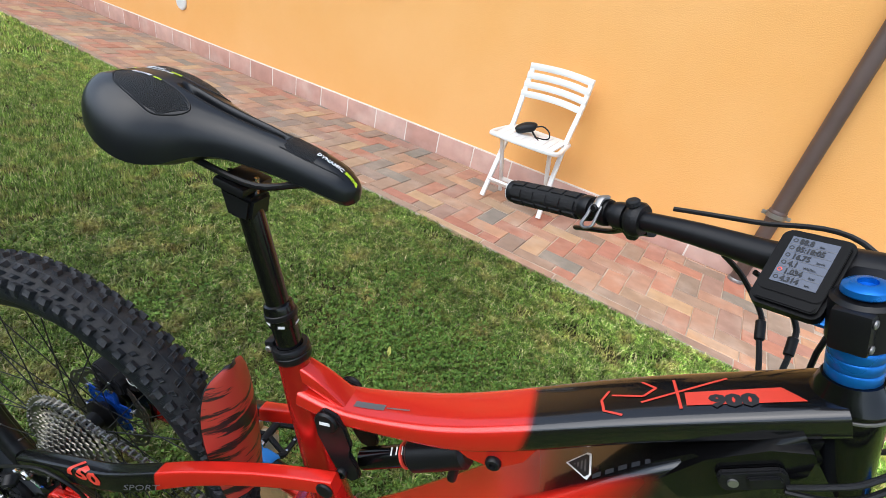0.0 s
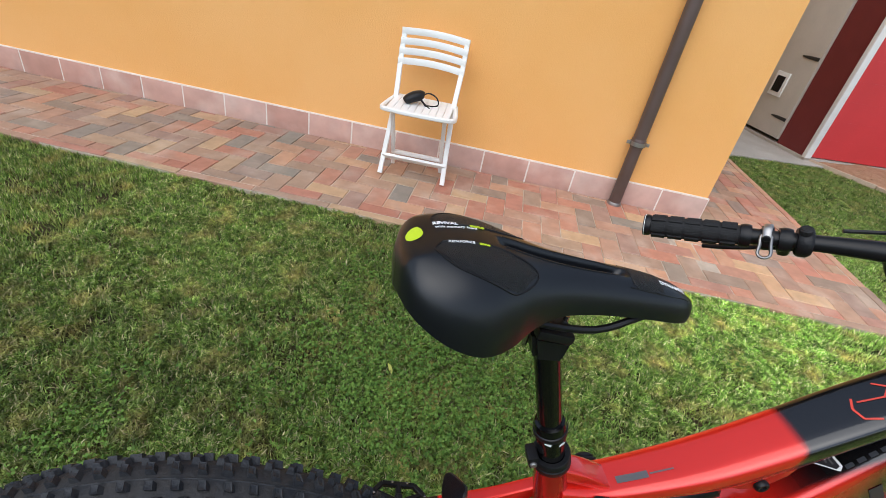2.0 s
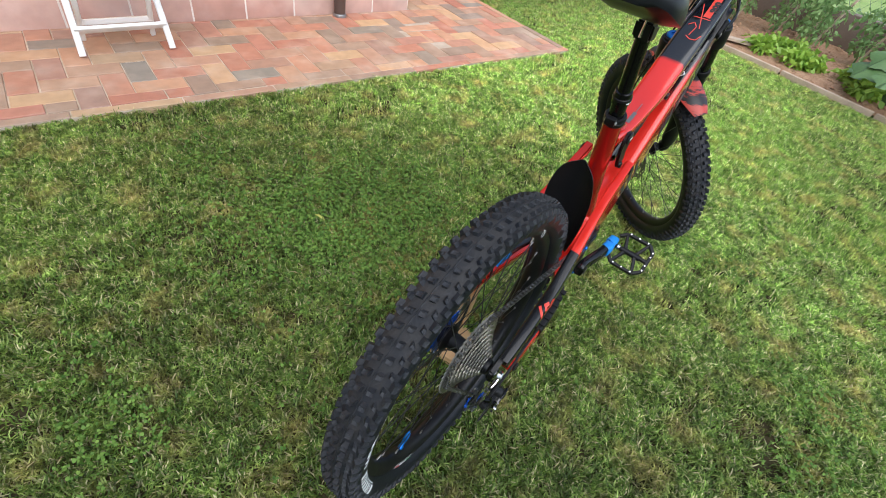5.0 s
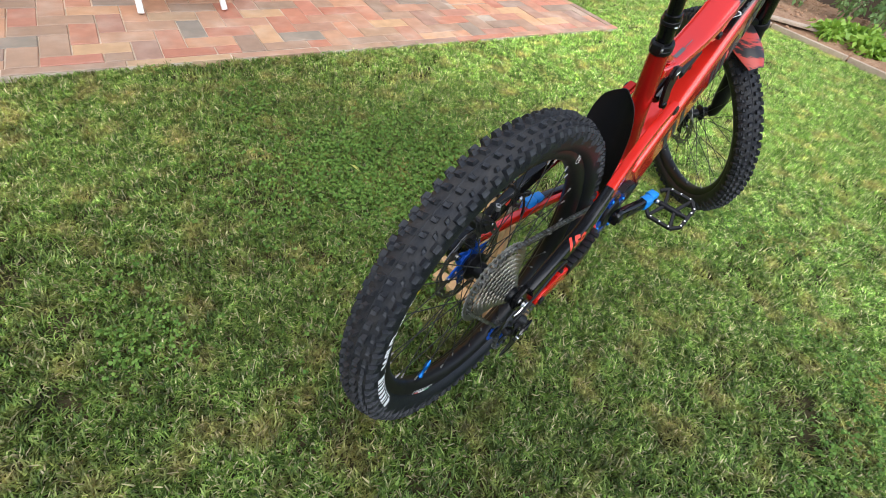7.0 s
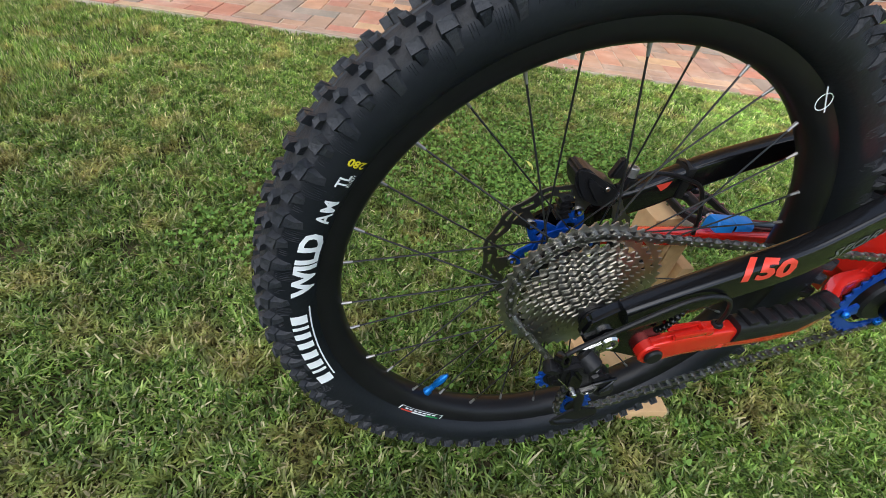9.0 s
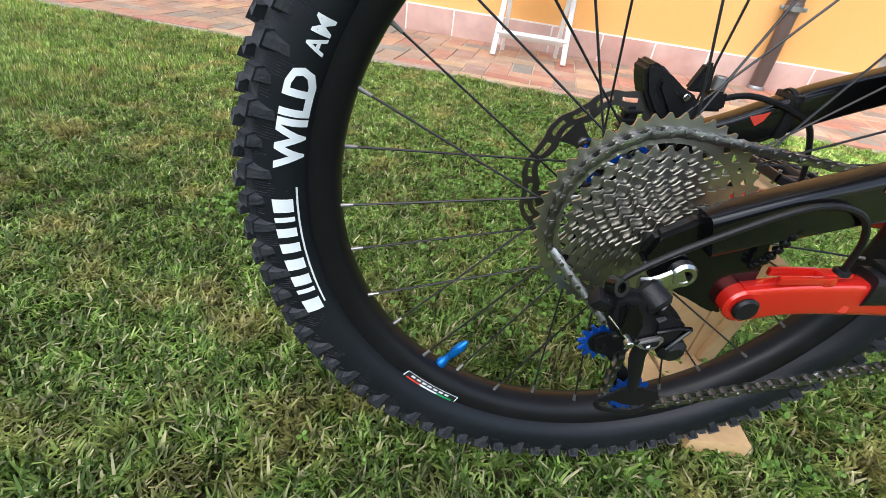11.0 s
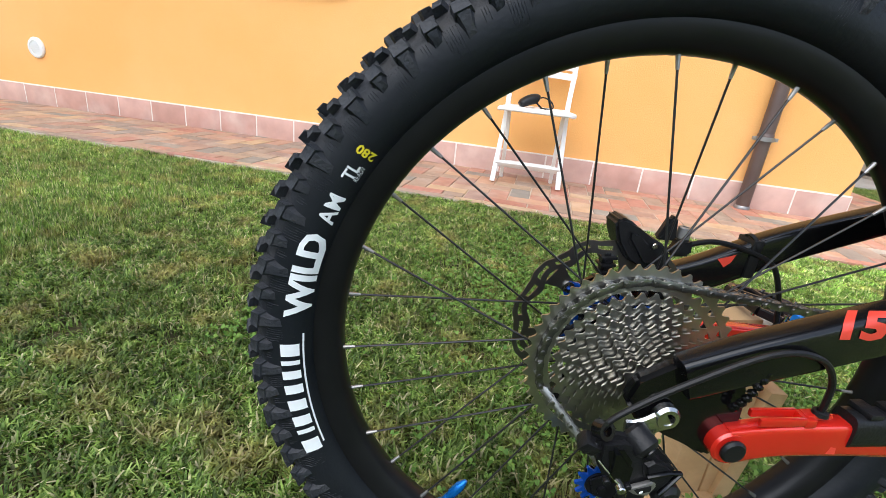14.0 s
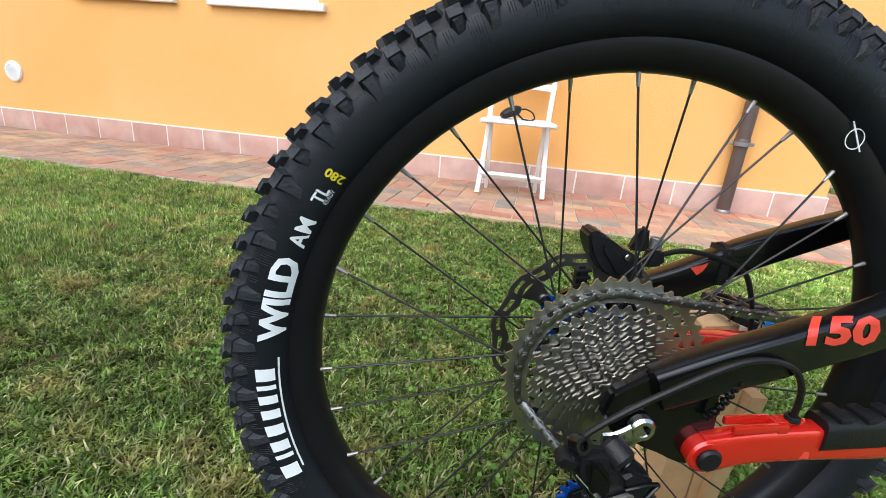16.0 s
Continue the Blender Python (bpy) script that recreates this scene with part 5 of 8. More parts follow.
COGS = [(50, 0.0968), (42, 0.0850), (36, 0.0730), (32, 0.0650), (28, 0.0570), (24, 0.0490), (21, 0.0430), (18, 0.0370), (16, 0.0330), (13, 0.0270), (11, 0.0230)]
cassette = part("cassette", cylinder(HUB + Vector((0, -0.018, 0)), HUB + Vector((0, -0.066, 0)), 0.0185, 20), BLACK_MATT, bike, "wide-range steel cassette")
for k, (teeth, r) in enumerate(COGS):
    y = -0.022 - k * 0.0039
    inner = r - 0.0088 if k < 3 else max(COGS[k + 1][1] - 0.0035, 0.0155) if k < 10 else 0.0155
    bm = toothed(teeth, r, inner, 0.0019, HUB + Vector((0, y, 0)), 0.0050)
    if k < 3:
        # slanted webs between the toothed band and the next smaller cog, with dark windows between them
        for s in range(12):
            a = 2 * math.pi * (s + 0.3 * k) / 12
            d, e = (Vector((math.cos(q), 0, math.sin(q))) for q in (a, a + 0.16))
            sweep(bm, [HUB + Vector((0, y, 0)) + d * (COGS[k + 1][1] - 0.012), HUB + Vector((0, y, 0)) + (d + e).normalized() * (COGS[k + 1][1] - 0.002), HUB + Vector((0, y, 0)) + e * (r - 0.006)],
                  [(0.0006, 0.0052), (0.0006, 0.0030), (0.0006, 0.0052)], 6, (0, 1, 0), 5)
        for s in range(6):
            a = 2 * math.pi * (s / 6 + 0.04 * k)
            d, e = (Vector((math.cos(q), 0, math.sin(q))) for q in (a, a + 0.35))
            part("carrier_arm", sweep(bmesh.new(), [HUB + Vector((0, y + 0.001, 0)) + d * 0.018, HUB + Vector((0, y + 0.0005, 0)) + e * (r - 0.008)], (0.0009, 0.0042), 6), BLACK_MATT, cassette)
    part("cog", bm, COG, cassette)
part("lockring", lathe(bmesh.new(), [(0.006, 0), (0.0165, 0), (0.0165, 0.003), (0.008, 0.003)], axis_pose(HUB + Vector((0, -0.0645, 0)), (0, -1, 0)), 20, True), CHROME, cassette)


def wavy_ring(r0, r1, thick, at, waves):
    """A brake ring with a waved edge on both sides and a row of long slots."""
    bm = bmesh.new()
    n = 288
    sheets = []
    for z in (thick / 2, -thick / 2):
        rows = []
        for q in range(n):
            a = 2 * math.pi * q / n
            w = max(-0.9, min(0.9, 1.6 * math.sin(a * waves)))
            ro, ri = r1 + 0.0018 * w, r0 + 0.0012 + 0.0036 * math.sin(a * waves - 0.5)
            rows.append([bm.verts.new((r * math.cos(a), r * math.sin(a), z)) for r in (ri, ri + (ro - ri) * 0.40, ri + (ro - ri) * 0.66, ro)])
        sheets.append(rows)
    top, low = sheets
    slot = [1 <= q % 12 <= 8 for q in range(n)]
    for q in range(n):
        j = (q + 1) % n
        for k in range(3):
            if k == 1 and slot[q]:
                for c in (1, 2):
                    bm.faces.new((top[q][c], top[j][c], low[j][c], low[q][c]))
                continue
            for sheet in (top, low):
                bm.faces.new((sheet[q][k], sheet[j][k], sheet[j][k + 1], sheet[q][k + 1]))
        for c in (0, 3):
            bm.faces.new((top[q][c], top[j][c], low[j][c], low[q][c]))
        if slot[q] != slot[q - 1]:
            bm.faces.new((top[q][1], top[q][2], low[q][2], low[q][1]))
    bm.transform(axis_pose(at, (0, 1, 0)))
    return bm


DISC = material("dark_brake_steel", (0.21, 0.205, 0.195), 0.40, 1.0, second=(0.14, 0.135, 0.13), scale=30, rough_var=0.1)


def build_disc(centre, m, mat, spider):
    bm = wavy_ring(0.0795, 0.0965, 0.0018, centre, 12)
    ring = part("brake_disc", moved(bm, m), DISC, bike, "slotted steel brake disc with a coloured carrier")
    hub_ring = lathe(bmesh.new(), [(0.020, -0.004), (0.033, -0.004), (0.034, 0.0), (0.033, 0.004), (0.020, 0.004)], axis_pose(centre, (0, 1, 0)), 32, True)
    carrier = part("carrier", moved(hub_ring, m), spider, ring, "blue anodised disc carrier" if spider is DARK_BLUE else "black disc carrier")

    def at(angle, r, y=0.0):
        return centre + Vector((r * math.cos(angle), y, r * math.sin(angle)))
    for s in range(6):
        a = 2 * math.pi * s / 6 + 0.307
        # each arm of the carrier is a lattice of struts round triangular holes, with a boss at its tip
        bm = sweep(bmesh.new(), [at(a - 0.50, 0.030), at(a - 0.22, 0.048), at(a, 0.0600)], [(0.0024, 0.0056), (0.0022, 0.0042), (0.0020, 0.0064)], 8, (0, 1, 0), 4)
        sweep(bm, [at(a + 0.42, 0.030), at(a + 0.20, 0.046), at(a, 0.0595)], [(0.0023, 0.0056), (0.0021, 0.0042), (0.0019, 0.0060)], 8, (0, 1, 0), 4)
        sweep(bm, [at(a - 0.24, 0.046), at(a + 0.22, 0.045)], (0.0020, 0.0034), 8, (0, 1, 0), 4)
        part("carrier_arm", moved(bm, m), spider, carrier)
        # slotted steel tab between the boss and the braking ring
        bm = sweep(bmesh.new(), [at(a, 0.054), at(a, 0.066), at(a + 0.03, 0.0815)], [(0.0009, 0.0075), (0.0009, 0.0085), (0.0009, 0.0150)], 8, (0, 1, 0), 5)
        part("tab", moved(bm, m), DISC, ring)
        part("rivet", moved(lathe(bmesh.new(), [(0.0028, -0.0042), (0.0062, -0.0036), (0.0066, 0.0), (0.0062, 0.0036), (0.0028, 0.0042)], axis_pose(at(a, 0.0590), (0, 1, 0)), 14, True), m), CHROME, ring)
    return ring


build_disc(HUB + Vector((0, 0.052, 0)), Matrix(), DISC, DARK_BLUE)
build_disc(FRONT_HUB + Vector((0, 0.045, 0)), STEER, DISC, BLACK_MATT)

BB = Vector((0.452, 0, 0.335))
RING_Y = -0.050
PULLEY_G, PULLEY_T = Vector((-0.0165, -0.066, 0.2535)), Vector((0.0320, -0.068, 0.1830))


def chain_path():
    cog, ring = 0.0852, 0.066
    pts = []
    start = HUB + Vector((0, -0.026, 0))
    for d in range(200, 78, -8):                  # over the cog
        a = radians(d)
        pts.append(start + Vector((cog * math.cos(a), 0, cog * math.sin(a))))
    centre = BB + Vector((0, RING_Y, 0))
    for d in range(96, -92, -10):                 # round the chainring
        a = radians(d)
        pts.append(centre + Vector((ring * math.cos(a), 0, ring * math.sin(a))))
    for d in range(-80, -181, -20):               # tension pulley
        a = radians(d)
        pts.append(PULLEY_T + Vector((0.024 * math.cos(a), 0, 0.024 * math.sin(a))))
    for d in range(0, 101, 20):                   # guide pulley
        a = radians(d)
        pts.append(PULLEY_G + Vector((0.024 * math.cos(a), 0, 0.024 * math.sin(a))))
    return pts + [pts[0]]


def build_chain():
    pts = chain_path()
    step = 0.0127
    places, carry = [], 0.0
    for a, b in zip(pts, pts[1:]):
        ln = (b - a).length
        while carry < ln:
            places.append(a.lerp(b, carry / ln))
            carry += step
        carry -= ln
    bm = bmesh.new()
    for k, (a, b) in enumerate(zip(places, places[1:])):
        mid, way = (a + b) / 2, (b - a).normalized()
        wide = 0.0052 if k % 2 else 0.0036
        side = Vector((0, 1, 0))
        for s in (-1, 1):
            sweep(bm, [mid + way * q + side * s * wide / 1.2 for q in (-0.0095, -0.0063, 0.0, 0.0063, 0.0095)],
                  [(0.0007, 0.0030), (0.0007, 0.0042), (0.0007, 0.0031), (0.0007, 0.0042), (0.0007, 0.0030)], 8, side)
        sweep(bm, [a - side * 0.0036, a + side * 0.0036], 0.0036, 6, None)
        sweep(bm, [a - side * 0.0060, a + side * 0.0060], 0.0021, 8, None)
    return part("chain", bm, CHAIN, bike, "oiled bicycle chain")


build_chain()


def build_derailleur():
    d = part("derailleur", extruded([(-0.054, 0.346), (-0.032, 0.349), (-0.013, 0.345), (0.002, 0.334), (0.015, 0.320), (0.017, 0.309), (0.006, 0.296), (-0.007, 0.290), (-0.022, 0.303), (-0.039, 0.304), (-0.052, 0.326)], -0.116, -0.101, 0.005),
             BLACK_PLASTIC, bike, "black rear derailleur with blue jockey wheels")
    hub = part("pivot_housing", cylinder((-0.024, -0.101, 0.348), (-0.013, -0.117, 0.339), 0.0108, 22, 0.003), BLACK_PLASTIC, d)
    part("pivot_cap", cylinder((-0.0128, -0.1172, 0.3389), (-0.0122, -0.1180, 0.3385), 0.0062, 16), BLACK_GLOSS, hub)
    part("cable_block", add_box(bmesh.new(), (0.016, 0.014, 0.013), pose(-0.056, -0.106, 0.335, 20, 25, 0), 0.003), BLACK_PLASTIC, d)
    part("barrel", cylinder((-0.062, -0.107, 0.330), (-0.050, -0.109, 0.337), 0.0046, 12, 0.001), BLACK_MATT, d)
    part("cable_tab", lathe(bmesh.new(), [(0.0042, -0.005), (0.0075, -0.005), (0.0075, 0.005), (0.0042, 0.005)], axis_pose((-0.049, -0.108, 0.350), (0.4, -1, 0.5)), 18, True), BLACK_GLOSS, d)
    part("front_link", extruded([(-0.046, 0.342), (-0.036, 0.343), (-0.022, 0.326), (-0.022, 0.306), (-0.034, 0.303), (-0.040, 0.318)], -0.1215, -0.113, 0.004), BLACK_GLOSS, d)
    part("rear_link", extruded([(-0.018, 0.334), (-0.008, 0.328), (0.004, 0.330), (0.014, 0.322), (0.006, 0.303), (-0.010, 0.312)], -0.120, -0.112, 0.003), BLACK_PLASTIC, d)
    part("brace", sweep(bmesh.new(), [(-0.012, -0.1215, 0.319), (0.004, -0.1215, 0.324), (0.016, -0.119, 0.322)], (0.0016, 0.0022), 8, None), BLACK_GLOSS, d)
    part("brace", sweep(bmesh.new(), [(0.016, -0.119, 0.322), (0.008, -0.121, 0.312), (0.002, -0.1215, 0.302)], (0.0016, 0.0022), 8, None), BLACK_GLOSS, d)
    plate_m = part("logo_plate", extruded([(-0.026, 0.305), (-0.005, 0.314), (-0.001, 0.310), (-0.006, 0.299), (-0.016, 0.299)], -0.1215, -0.117, 0.0012), STEEL, d, "bright grey plate")
    part("window", extruded([(-0.019, 0.3055), (-0.006, 0.3105), (-0.0055, 0.305), (-0.015, 0.3015)], -0.1222, -0.121, 0.0003), BLACK_MATT, plate_m)
    part("mark", extruded([(-0.0145, 0.3045), (-0.0120, 0.3055), (-0.0120, 0.3035), (-0.0145, 0.3025)], -0.1227, -0.122, 0.0001), WHITE_INK, plate_m)
    part("clutch_housing", cylinder((0.012, -0.092, 0.297), (0.0145, -0.119, 0.293), 0.0118, 22, 0.004), BLACK_PLASTIC, d)
    part("clutch_neck", cylinder((0.008, -0.104, 0.312), (0.013, -0.106, 0.296), 0.0095, 18, 0.003), BLACK_PLASTIC, d)
    part("cable_end", sweep(bmesh.new(), [(-0.051, -0.116, 0.328), (-0.031, -0.1225, 0.309)], 0.0009, 6, None), CHROME, d)
    part("cable_bolt", cylinder((-0.031, -0.1205, 0.308), (-0.031, -0.1265, 0.3075), 0.0036, 12, 0.0008), CHROME, d, "bright cable clamp bolt")
    for x, z in ((-0.025, 0.309), (-0.043, 0.313)):
        part("screw", cylinder((x, -0.119, z), (x, -0.124, z), 0.0026, 10, 0.0006), BLACK_MATT, d)
    # the cage: arm, notched outer plate with its rim, inner plate
    part("cage_arm", sweep(bmesh.new(), curve_through([(0.004, -0.0985, 0.296), (-0.001, -0.1000, 0.274), (0.005, -0.1000, 0.250), (0.011, -0.0995, 0.226)], 4), [(0.0022, 0.0095 - 0.0004 * i) for i in range(13)], 10, (0, 1, 0)), BLACK_MATT, d)
    part("cage_plate", extruded([(-0.020, 0.211), (0.001, 0.229), (0.016, 0.231), (0.035, 0.227), (0.041, 0.215), (0.034, 0.213), (0.027, 0.2075), (0.016, 0.205), (0.006, 0.2075), (-0.004, 0.213), (-0.010, 0.208)], -0.1010, -0.0985, 0.0006), BLACK_MATT, d)
    part("cage_rim", sweep(bmesh.new(), curve_through([(-0.019, -0.0998, 0.210), (-0.014, -0.0998, 0.2005), (0.000, -0.0998, 0.1965), (0.014, -0.0998, 0.1945), (0.027, -0.0998, 0.1985), (0.039, -0.0998, 0.212)], 4), (0.0013, 0.0030), 8, (0, 1, 0)), BLACK_MATT, d)
    yy = PULLEY_T.y + 0.0080
    spine = curve_through([PULLEY_G + Vector((-0.010, yy - PULLEY_G.y, 0.012)), PULLEY_G + Vector((0.006, yy - PULLEY_G.y, -0.010)), (0.004, yy, 0.230), PULLEY_T + Vector((-0.004, yy - PULLEY_T.y, 0.012)), PULLEY_T + Vector((0.004, yy - PULLEY_T.y, -0.020))], 4)
    wide = [0.004, 0.006, 0.008, 0.009, 0.009, 0.007, 0.0055, 0.005, 0.005, 0.005, 0.006, 0.008, 0.011, 0.014, 0.016, 0.014, 0.006]
    part("cage_plate", sweep(bmesh.new(), spine, [(0.0012, w) for w in wide], 8, (0, 1, 0)), BLACK_MATT, d)
    part("guide_plate", extruded([(PULLEY_G.x - 0.012, PULLEY_G.z + 0.010), (PULLEY_G.x + 0.004, PULLEY_G.z + 0.017), (0.004, 0.292), (0.008, 0.275), (PULLEY_G.x + 0.012, PULLEY_G.z - 0.012), (PULLEY_G.x - 0.006, PULLEY_G.z - 0.008)], PULLEY_G.y - 0.0085, PULLEY_G.y - 0.0062, 0.0006), BLACK_MATT, d)
    for name, c in (("jockey_wheel", PULLEY_G), ("jockey_wheel", PULLEY_T)):
        part(name, toothed(13, 0.0190 if c is PULLEY_G else 0.0215, 0.013, 0.0030, c, 0.007), DARK_BLUE, d, "blue toothed jockey wheel")
        part("bearing", cylinder(c + Vector((0, -0.0032, 0)), c + Vector((0, 0.0032, 0)), 0.0125, 16), BLACK_MATT, d)
        part("pulley_bolt", cylinder(c + Vector((0, -0.0115, 0)), c + Vector((0, -0.0085, 0)), 0.0045, 8), BLACK_MATT, d)
    # bright hanger with the axle nut
    h = part("axle_hanger", sweep(bmesh.new(), curve_through([(0.005, -0.0985, 0.358), (-0.007, -0.0985, 0.350), (-0.017, -0.0980, 0.346), (-0.026, -0.0965, 0.345)], 4),
                                  [(0.0035, 0.0100 - 0.0003 * i) for i in range(13)], 10, (0, 1, 0), 3), CHROME, bike, "bright forged axle hanger")
    bm = lathe(bmesh.new(), [(0.0056, 0.006), (0.0056, 0.0085), (0.0088, 0.0085), (0.0108, 0.006), (0.0108, 0.0), (0.0056, 0.0)], axis_pose((0.004, -0.094, 0.358), (0, -1, 0)), 20, True)
    part("axle_nut", bm, CHROME, h)


build_derailleur()


# -- frame --
def frame_tube(name, mat, pts, radii, parent=bike, steps=5, power=3.0, n=16, label=""):
    path = curve_through(pts, steps)
    rr = curve_through([(a, b, 0) for a, b in radii], steps)
    return part(name, sweep(bmesh.new(), path, [(q.x, q.y) for q in rr], n, (0, 1, 0), power), mat, parent, label)


def paint_shift(name, a, b, x0, width, jitter=0.0, coat=1.0):
    """Paint that changes from colour a to colour b along the bike's length at x0."""
    m = material(name, a, 0.25, 0.38, scale=5, mix=0.3, coat=coat, rough_var=0.05, spec=0.4)
    n, k = m.node_tree.nodes, m.node_tree.links
    mix = [q for q in n if q.bl_idname == "ShaderNodeMix"][0]
    co = n.new("ShaderNodeTexCoord")
    sx = n.new("ShaderNodeSeparateXYZ")
    k.new(co.outputs["Object"], sx.inputs["Vector"])
    add = n.new("ShaderNodeMath")
    add.operation = "ADD"
    ns = n.new("ShaderNodeTexNoise")
    ns.inputs["Scale"].default_value = 60
    mp = n.new("ShaderNodeMapping")
    mp.inputs["Scale"].default_value = (0.12, 1, 1)
    k.new(co.outputs["Object"], mp.inputs["Vector"])
    k.new(mp.outputs["Vector"], ns.inputs["Vector"])
    mul = n.new("ShaderNodeMath")
    mul.operation = "MULTIPLY"
    mul.inputs[1].default_value = jitter
    k.new(ns.outputs["Fac"], mul.inputs[0])
    k.new(sx.outputs["X"], add.inputs[0])
    k.new(mul.outputs[0], add.inputs[1])
    r = n.new("ShaderNodeMapRange")
    r.interpolation_type = "SMOOTHSTEP"
    r.inputs["From Min"].default_value, r.inputs["From Max"].default_value = x0 - width / 2, x0 + width / 2
    k.new(add.outputs[0], r.inputs["Value"])
    k.new(r.outputs["Result"], mix.inputs["Factor"])
    mix.inputs["A"].default_value, mix.inputs["B"].default_value = (*a, 1), (*b, 1)
    return m


RED_C, BLACK_C = (0.68, 0.021, 0.011), (0.006, 0.006, 0.007)
PAINT_TOP = paint_shift("red_to_black_top_tube", RED_C, BLACK_C, 0.706, 0.012)
PAINT_DOWN = paint_shift("red_to_black_down_tube", RED_C, BLACK_C, 0.795, 0.06)
_n, _k = PAINT_DOWN.node_tree.nodes, PAINT_DOWN.node_tree.links
_sep = [q for q in _n if q.bl_idname == "ShaderNodeSeparateXYZ"][0]
_abs = _n.new("ShaderNodeMath")
_abs.operation = "ABSOLUTE"
_k.new(_sep.outputs["Y"], _abs.inputs[0])
_edge = _n.new("ShaderNodeMapRange")            # the black reaches further back over the tube's top than down its sides
_edge.inputs["From Min"].default_value, _edge.inputs["From Max"].default_value = 0.030, 0.044
_edge.inputs["To Min"].default_value, _edge.inputs["To Max"].default_value = 0.060, -0.012
_k.new(_abs.outputs[0], _edge.inputs["Value"])
_sum = [q for q in _n if q.bl_idname == "ShaderNodeMath" and q.operation == "ADD"][0]
_k.new(_edge.outputs["Result"], _sum.inputs[1])
PAINT_STAY = paint_shift("black_to_red_stay", BLACK_C, RED_C, 0.266, 0.004, coat=0.35)
PAINT_STAY_LEFT = paint_shift("black_to_red_left_stay", BLACK_C, RED_C, 0.325, 0.004, coat=0.35)

frame_tube("seat_tube", SEAT_RED, [(0.4180, 0, 0.748), (0.438, 0, 0.680), (0.462, 0, 0.60), (0.487, 0, 0.52), (0.505, 0, 0.45)],
           [(0.0190, 0.0190), (0.0210, 0.022), (0.022, 0.024), (0.026, 0.026), (0.034, 0.032)], power=2.2, label="red seat tube")
top = frame_tube("top_tube", PAINT_TOP, [(0.440, 0, 0.694), (0.50, 0, 0.697), (0.57, 0, 0.719), (0.635, 0, 0.745), (0.70, 0, 0.785), (0.80, 0, 0.857), (0.93, 0, 0.938)],
                 [(0.022, 0.0135), (0.026, 0.0125), (0.030, 0.0140), (0.033, 0.0180), (0.034, 0.0185), (0.034, 0.0160), (0.031, 0.0160)], power=4.5, n=28, label="top tube painted red fading to black")
frame_tube("seat_brace", RED, [(0.424, 0, 0.731), (0.460, 0, 0.722), (0.500, 0, 0.706)], [(0.013, 0.011), (0.0145, 0.010), (0.0165, 0.005)], power=7, label="red welded brace")
down = frame_tube("down_tube", PAINT_DOWN, [(0.560, 0, 0.395), (0.62, 0, 0.462), (0.70, 0, 0.565), (0.796, 0, 0.696), (0.858, 0, 0.797), (0.940, 0, 0.884)],
                  [(0.046, 0.058), (0.046, 0.060), (0.046, 0.060), (0.046, 0.059), (0.044, 0.050), (0.034, 0.040)], power=10.0, n=32, label="thick down tube with the battery, red fading to black")
frame_tube("head_tube", BLACK_GLOSS, [HEAD - DOWN * 0.104, HEAD - DOWN * 0.05, HEAD + DOWN * 0.01, HEAD + DOWN * 0.048],
           [(0.027, 0.027), (0.025, 0.025), (0.026, 0.026), (0.028, 0.028)], power=2, n=20, label="black head tube")
motor = part("motor_housing", extruded([(0.395, 0.345), (0.43, 0.43), (0.47, 0.466), (0.545, 0.456), (0.610, 0.405), (0.625, 0.355), (0.585, 0.310), (0.50, 0.278), (0.43, 0.285)], -0.040, 0.040, 0.010), RED, bike, "red motor housing round the cranks")
part("motor_cover", extruded([(0.455, 0.275), (0.60, 0.318), (0.62, 0.355), (0.60, 0.375), (0.50, 0.30)], -0.047, 0.047, 0.005), BLACK_PLASTIC, motor, "black lower motor cover")
part("motor_side", cylinder(BB + Vector((0, -0.058, 0)), BB + Vector((0, 0.058, 0)), 0.040, 28, 0.004), BLACK_PLASTIC, motor)
bolt((0.516, -0.018, 0.458), (0.12, 0, 1), 0.011, motor)
bolt((0.585, -0.040, 0.385), (0, -1, 0), 0.009, motor)
for x, z in ((0.625, 0.545), (0.600, 0.500), (0.605, 0.485)):
    bolt((x - 0.02, -0.030, z + 0.03), (-0.5, -0.6, 0.6), 0.0065, down, RED)
gusset = part("head_gusset", extruded([(0.812, 0.822), (0.850, 0.866), (0.885, 0.900), (0.912, 0.926), (0.926, 0.912), (0.930, 0.886), (0.912, 0.856), (0.880, 0.822), (0.85, 0.80)], -0.0440, 0.0440, 0.011), BLACK_GLOSS, bike, "black welded gusset behind the head tube")
port = Matrix.Translation((0.886, -0.0475, 0.868)) @ pose(0, 0, 0, 0, -37, 0)
part("port_cover", moved(extruded([(-0.026, -0.006), (-0.022, -0.0105), (0.022, -0.0105), (0.026, -0.006), (0.026, 0.006), (0.022, 0.0105), (-0.022, 0.0105), (-0.026, 0.006)], -0.003, 0.003, 0.0015), port), BLACK_PLASTIC, gusset, "black cable port cover")
part("port_lip", moved(extruded([(-0.004, -0.0065), (0.020, -0.0065), (0.022, 0.0), (0.020, 0.0065), (-0.004, 0.0065)], -0.006, -0.002, 0.0015), port), BLACK_MATT, gusset)
part("port_screw", moved(cylinder((-0.015, -0.0028, 0), (-0.015, -0.0048, 0), 0.0042, 12), port), STEEL, gusset, "bright port screw")
# large dark lettering of the maker shown as plain slanted bars along the down tube
along = (Vector((0.87, 0, 0.775)) - Vector((0.62, 0, 0.462))).normalized()
across = Vector((-along.z, 0, along.x))
set_down = surface(down)


def down_put(lift=0.0007):
    return lambda co: set_down((co.x, -0.2, co.y), (0, 1, 0), lift)


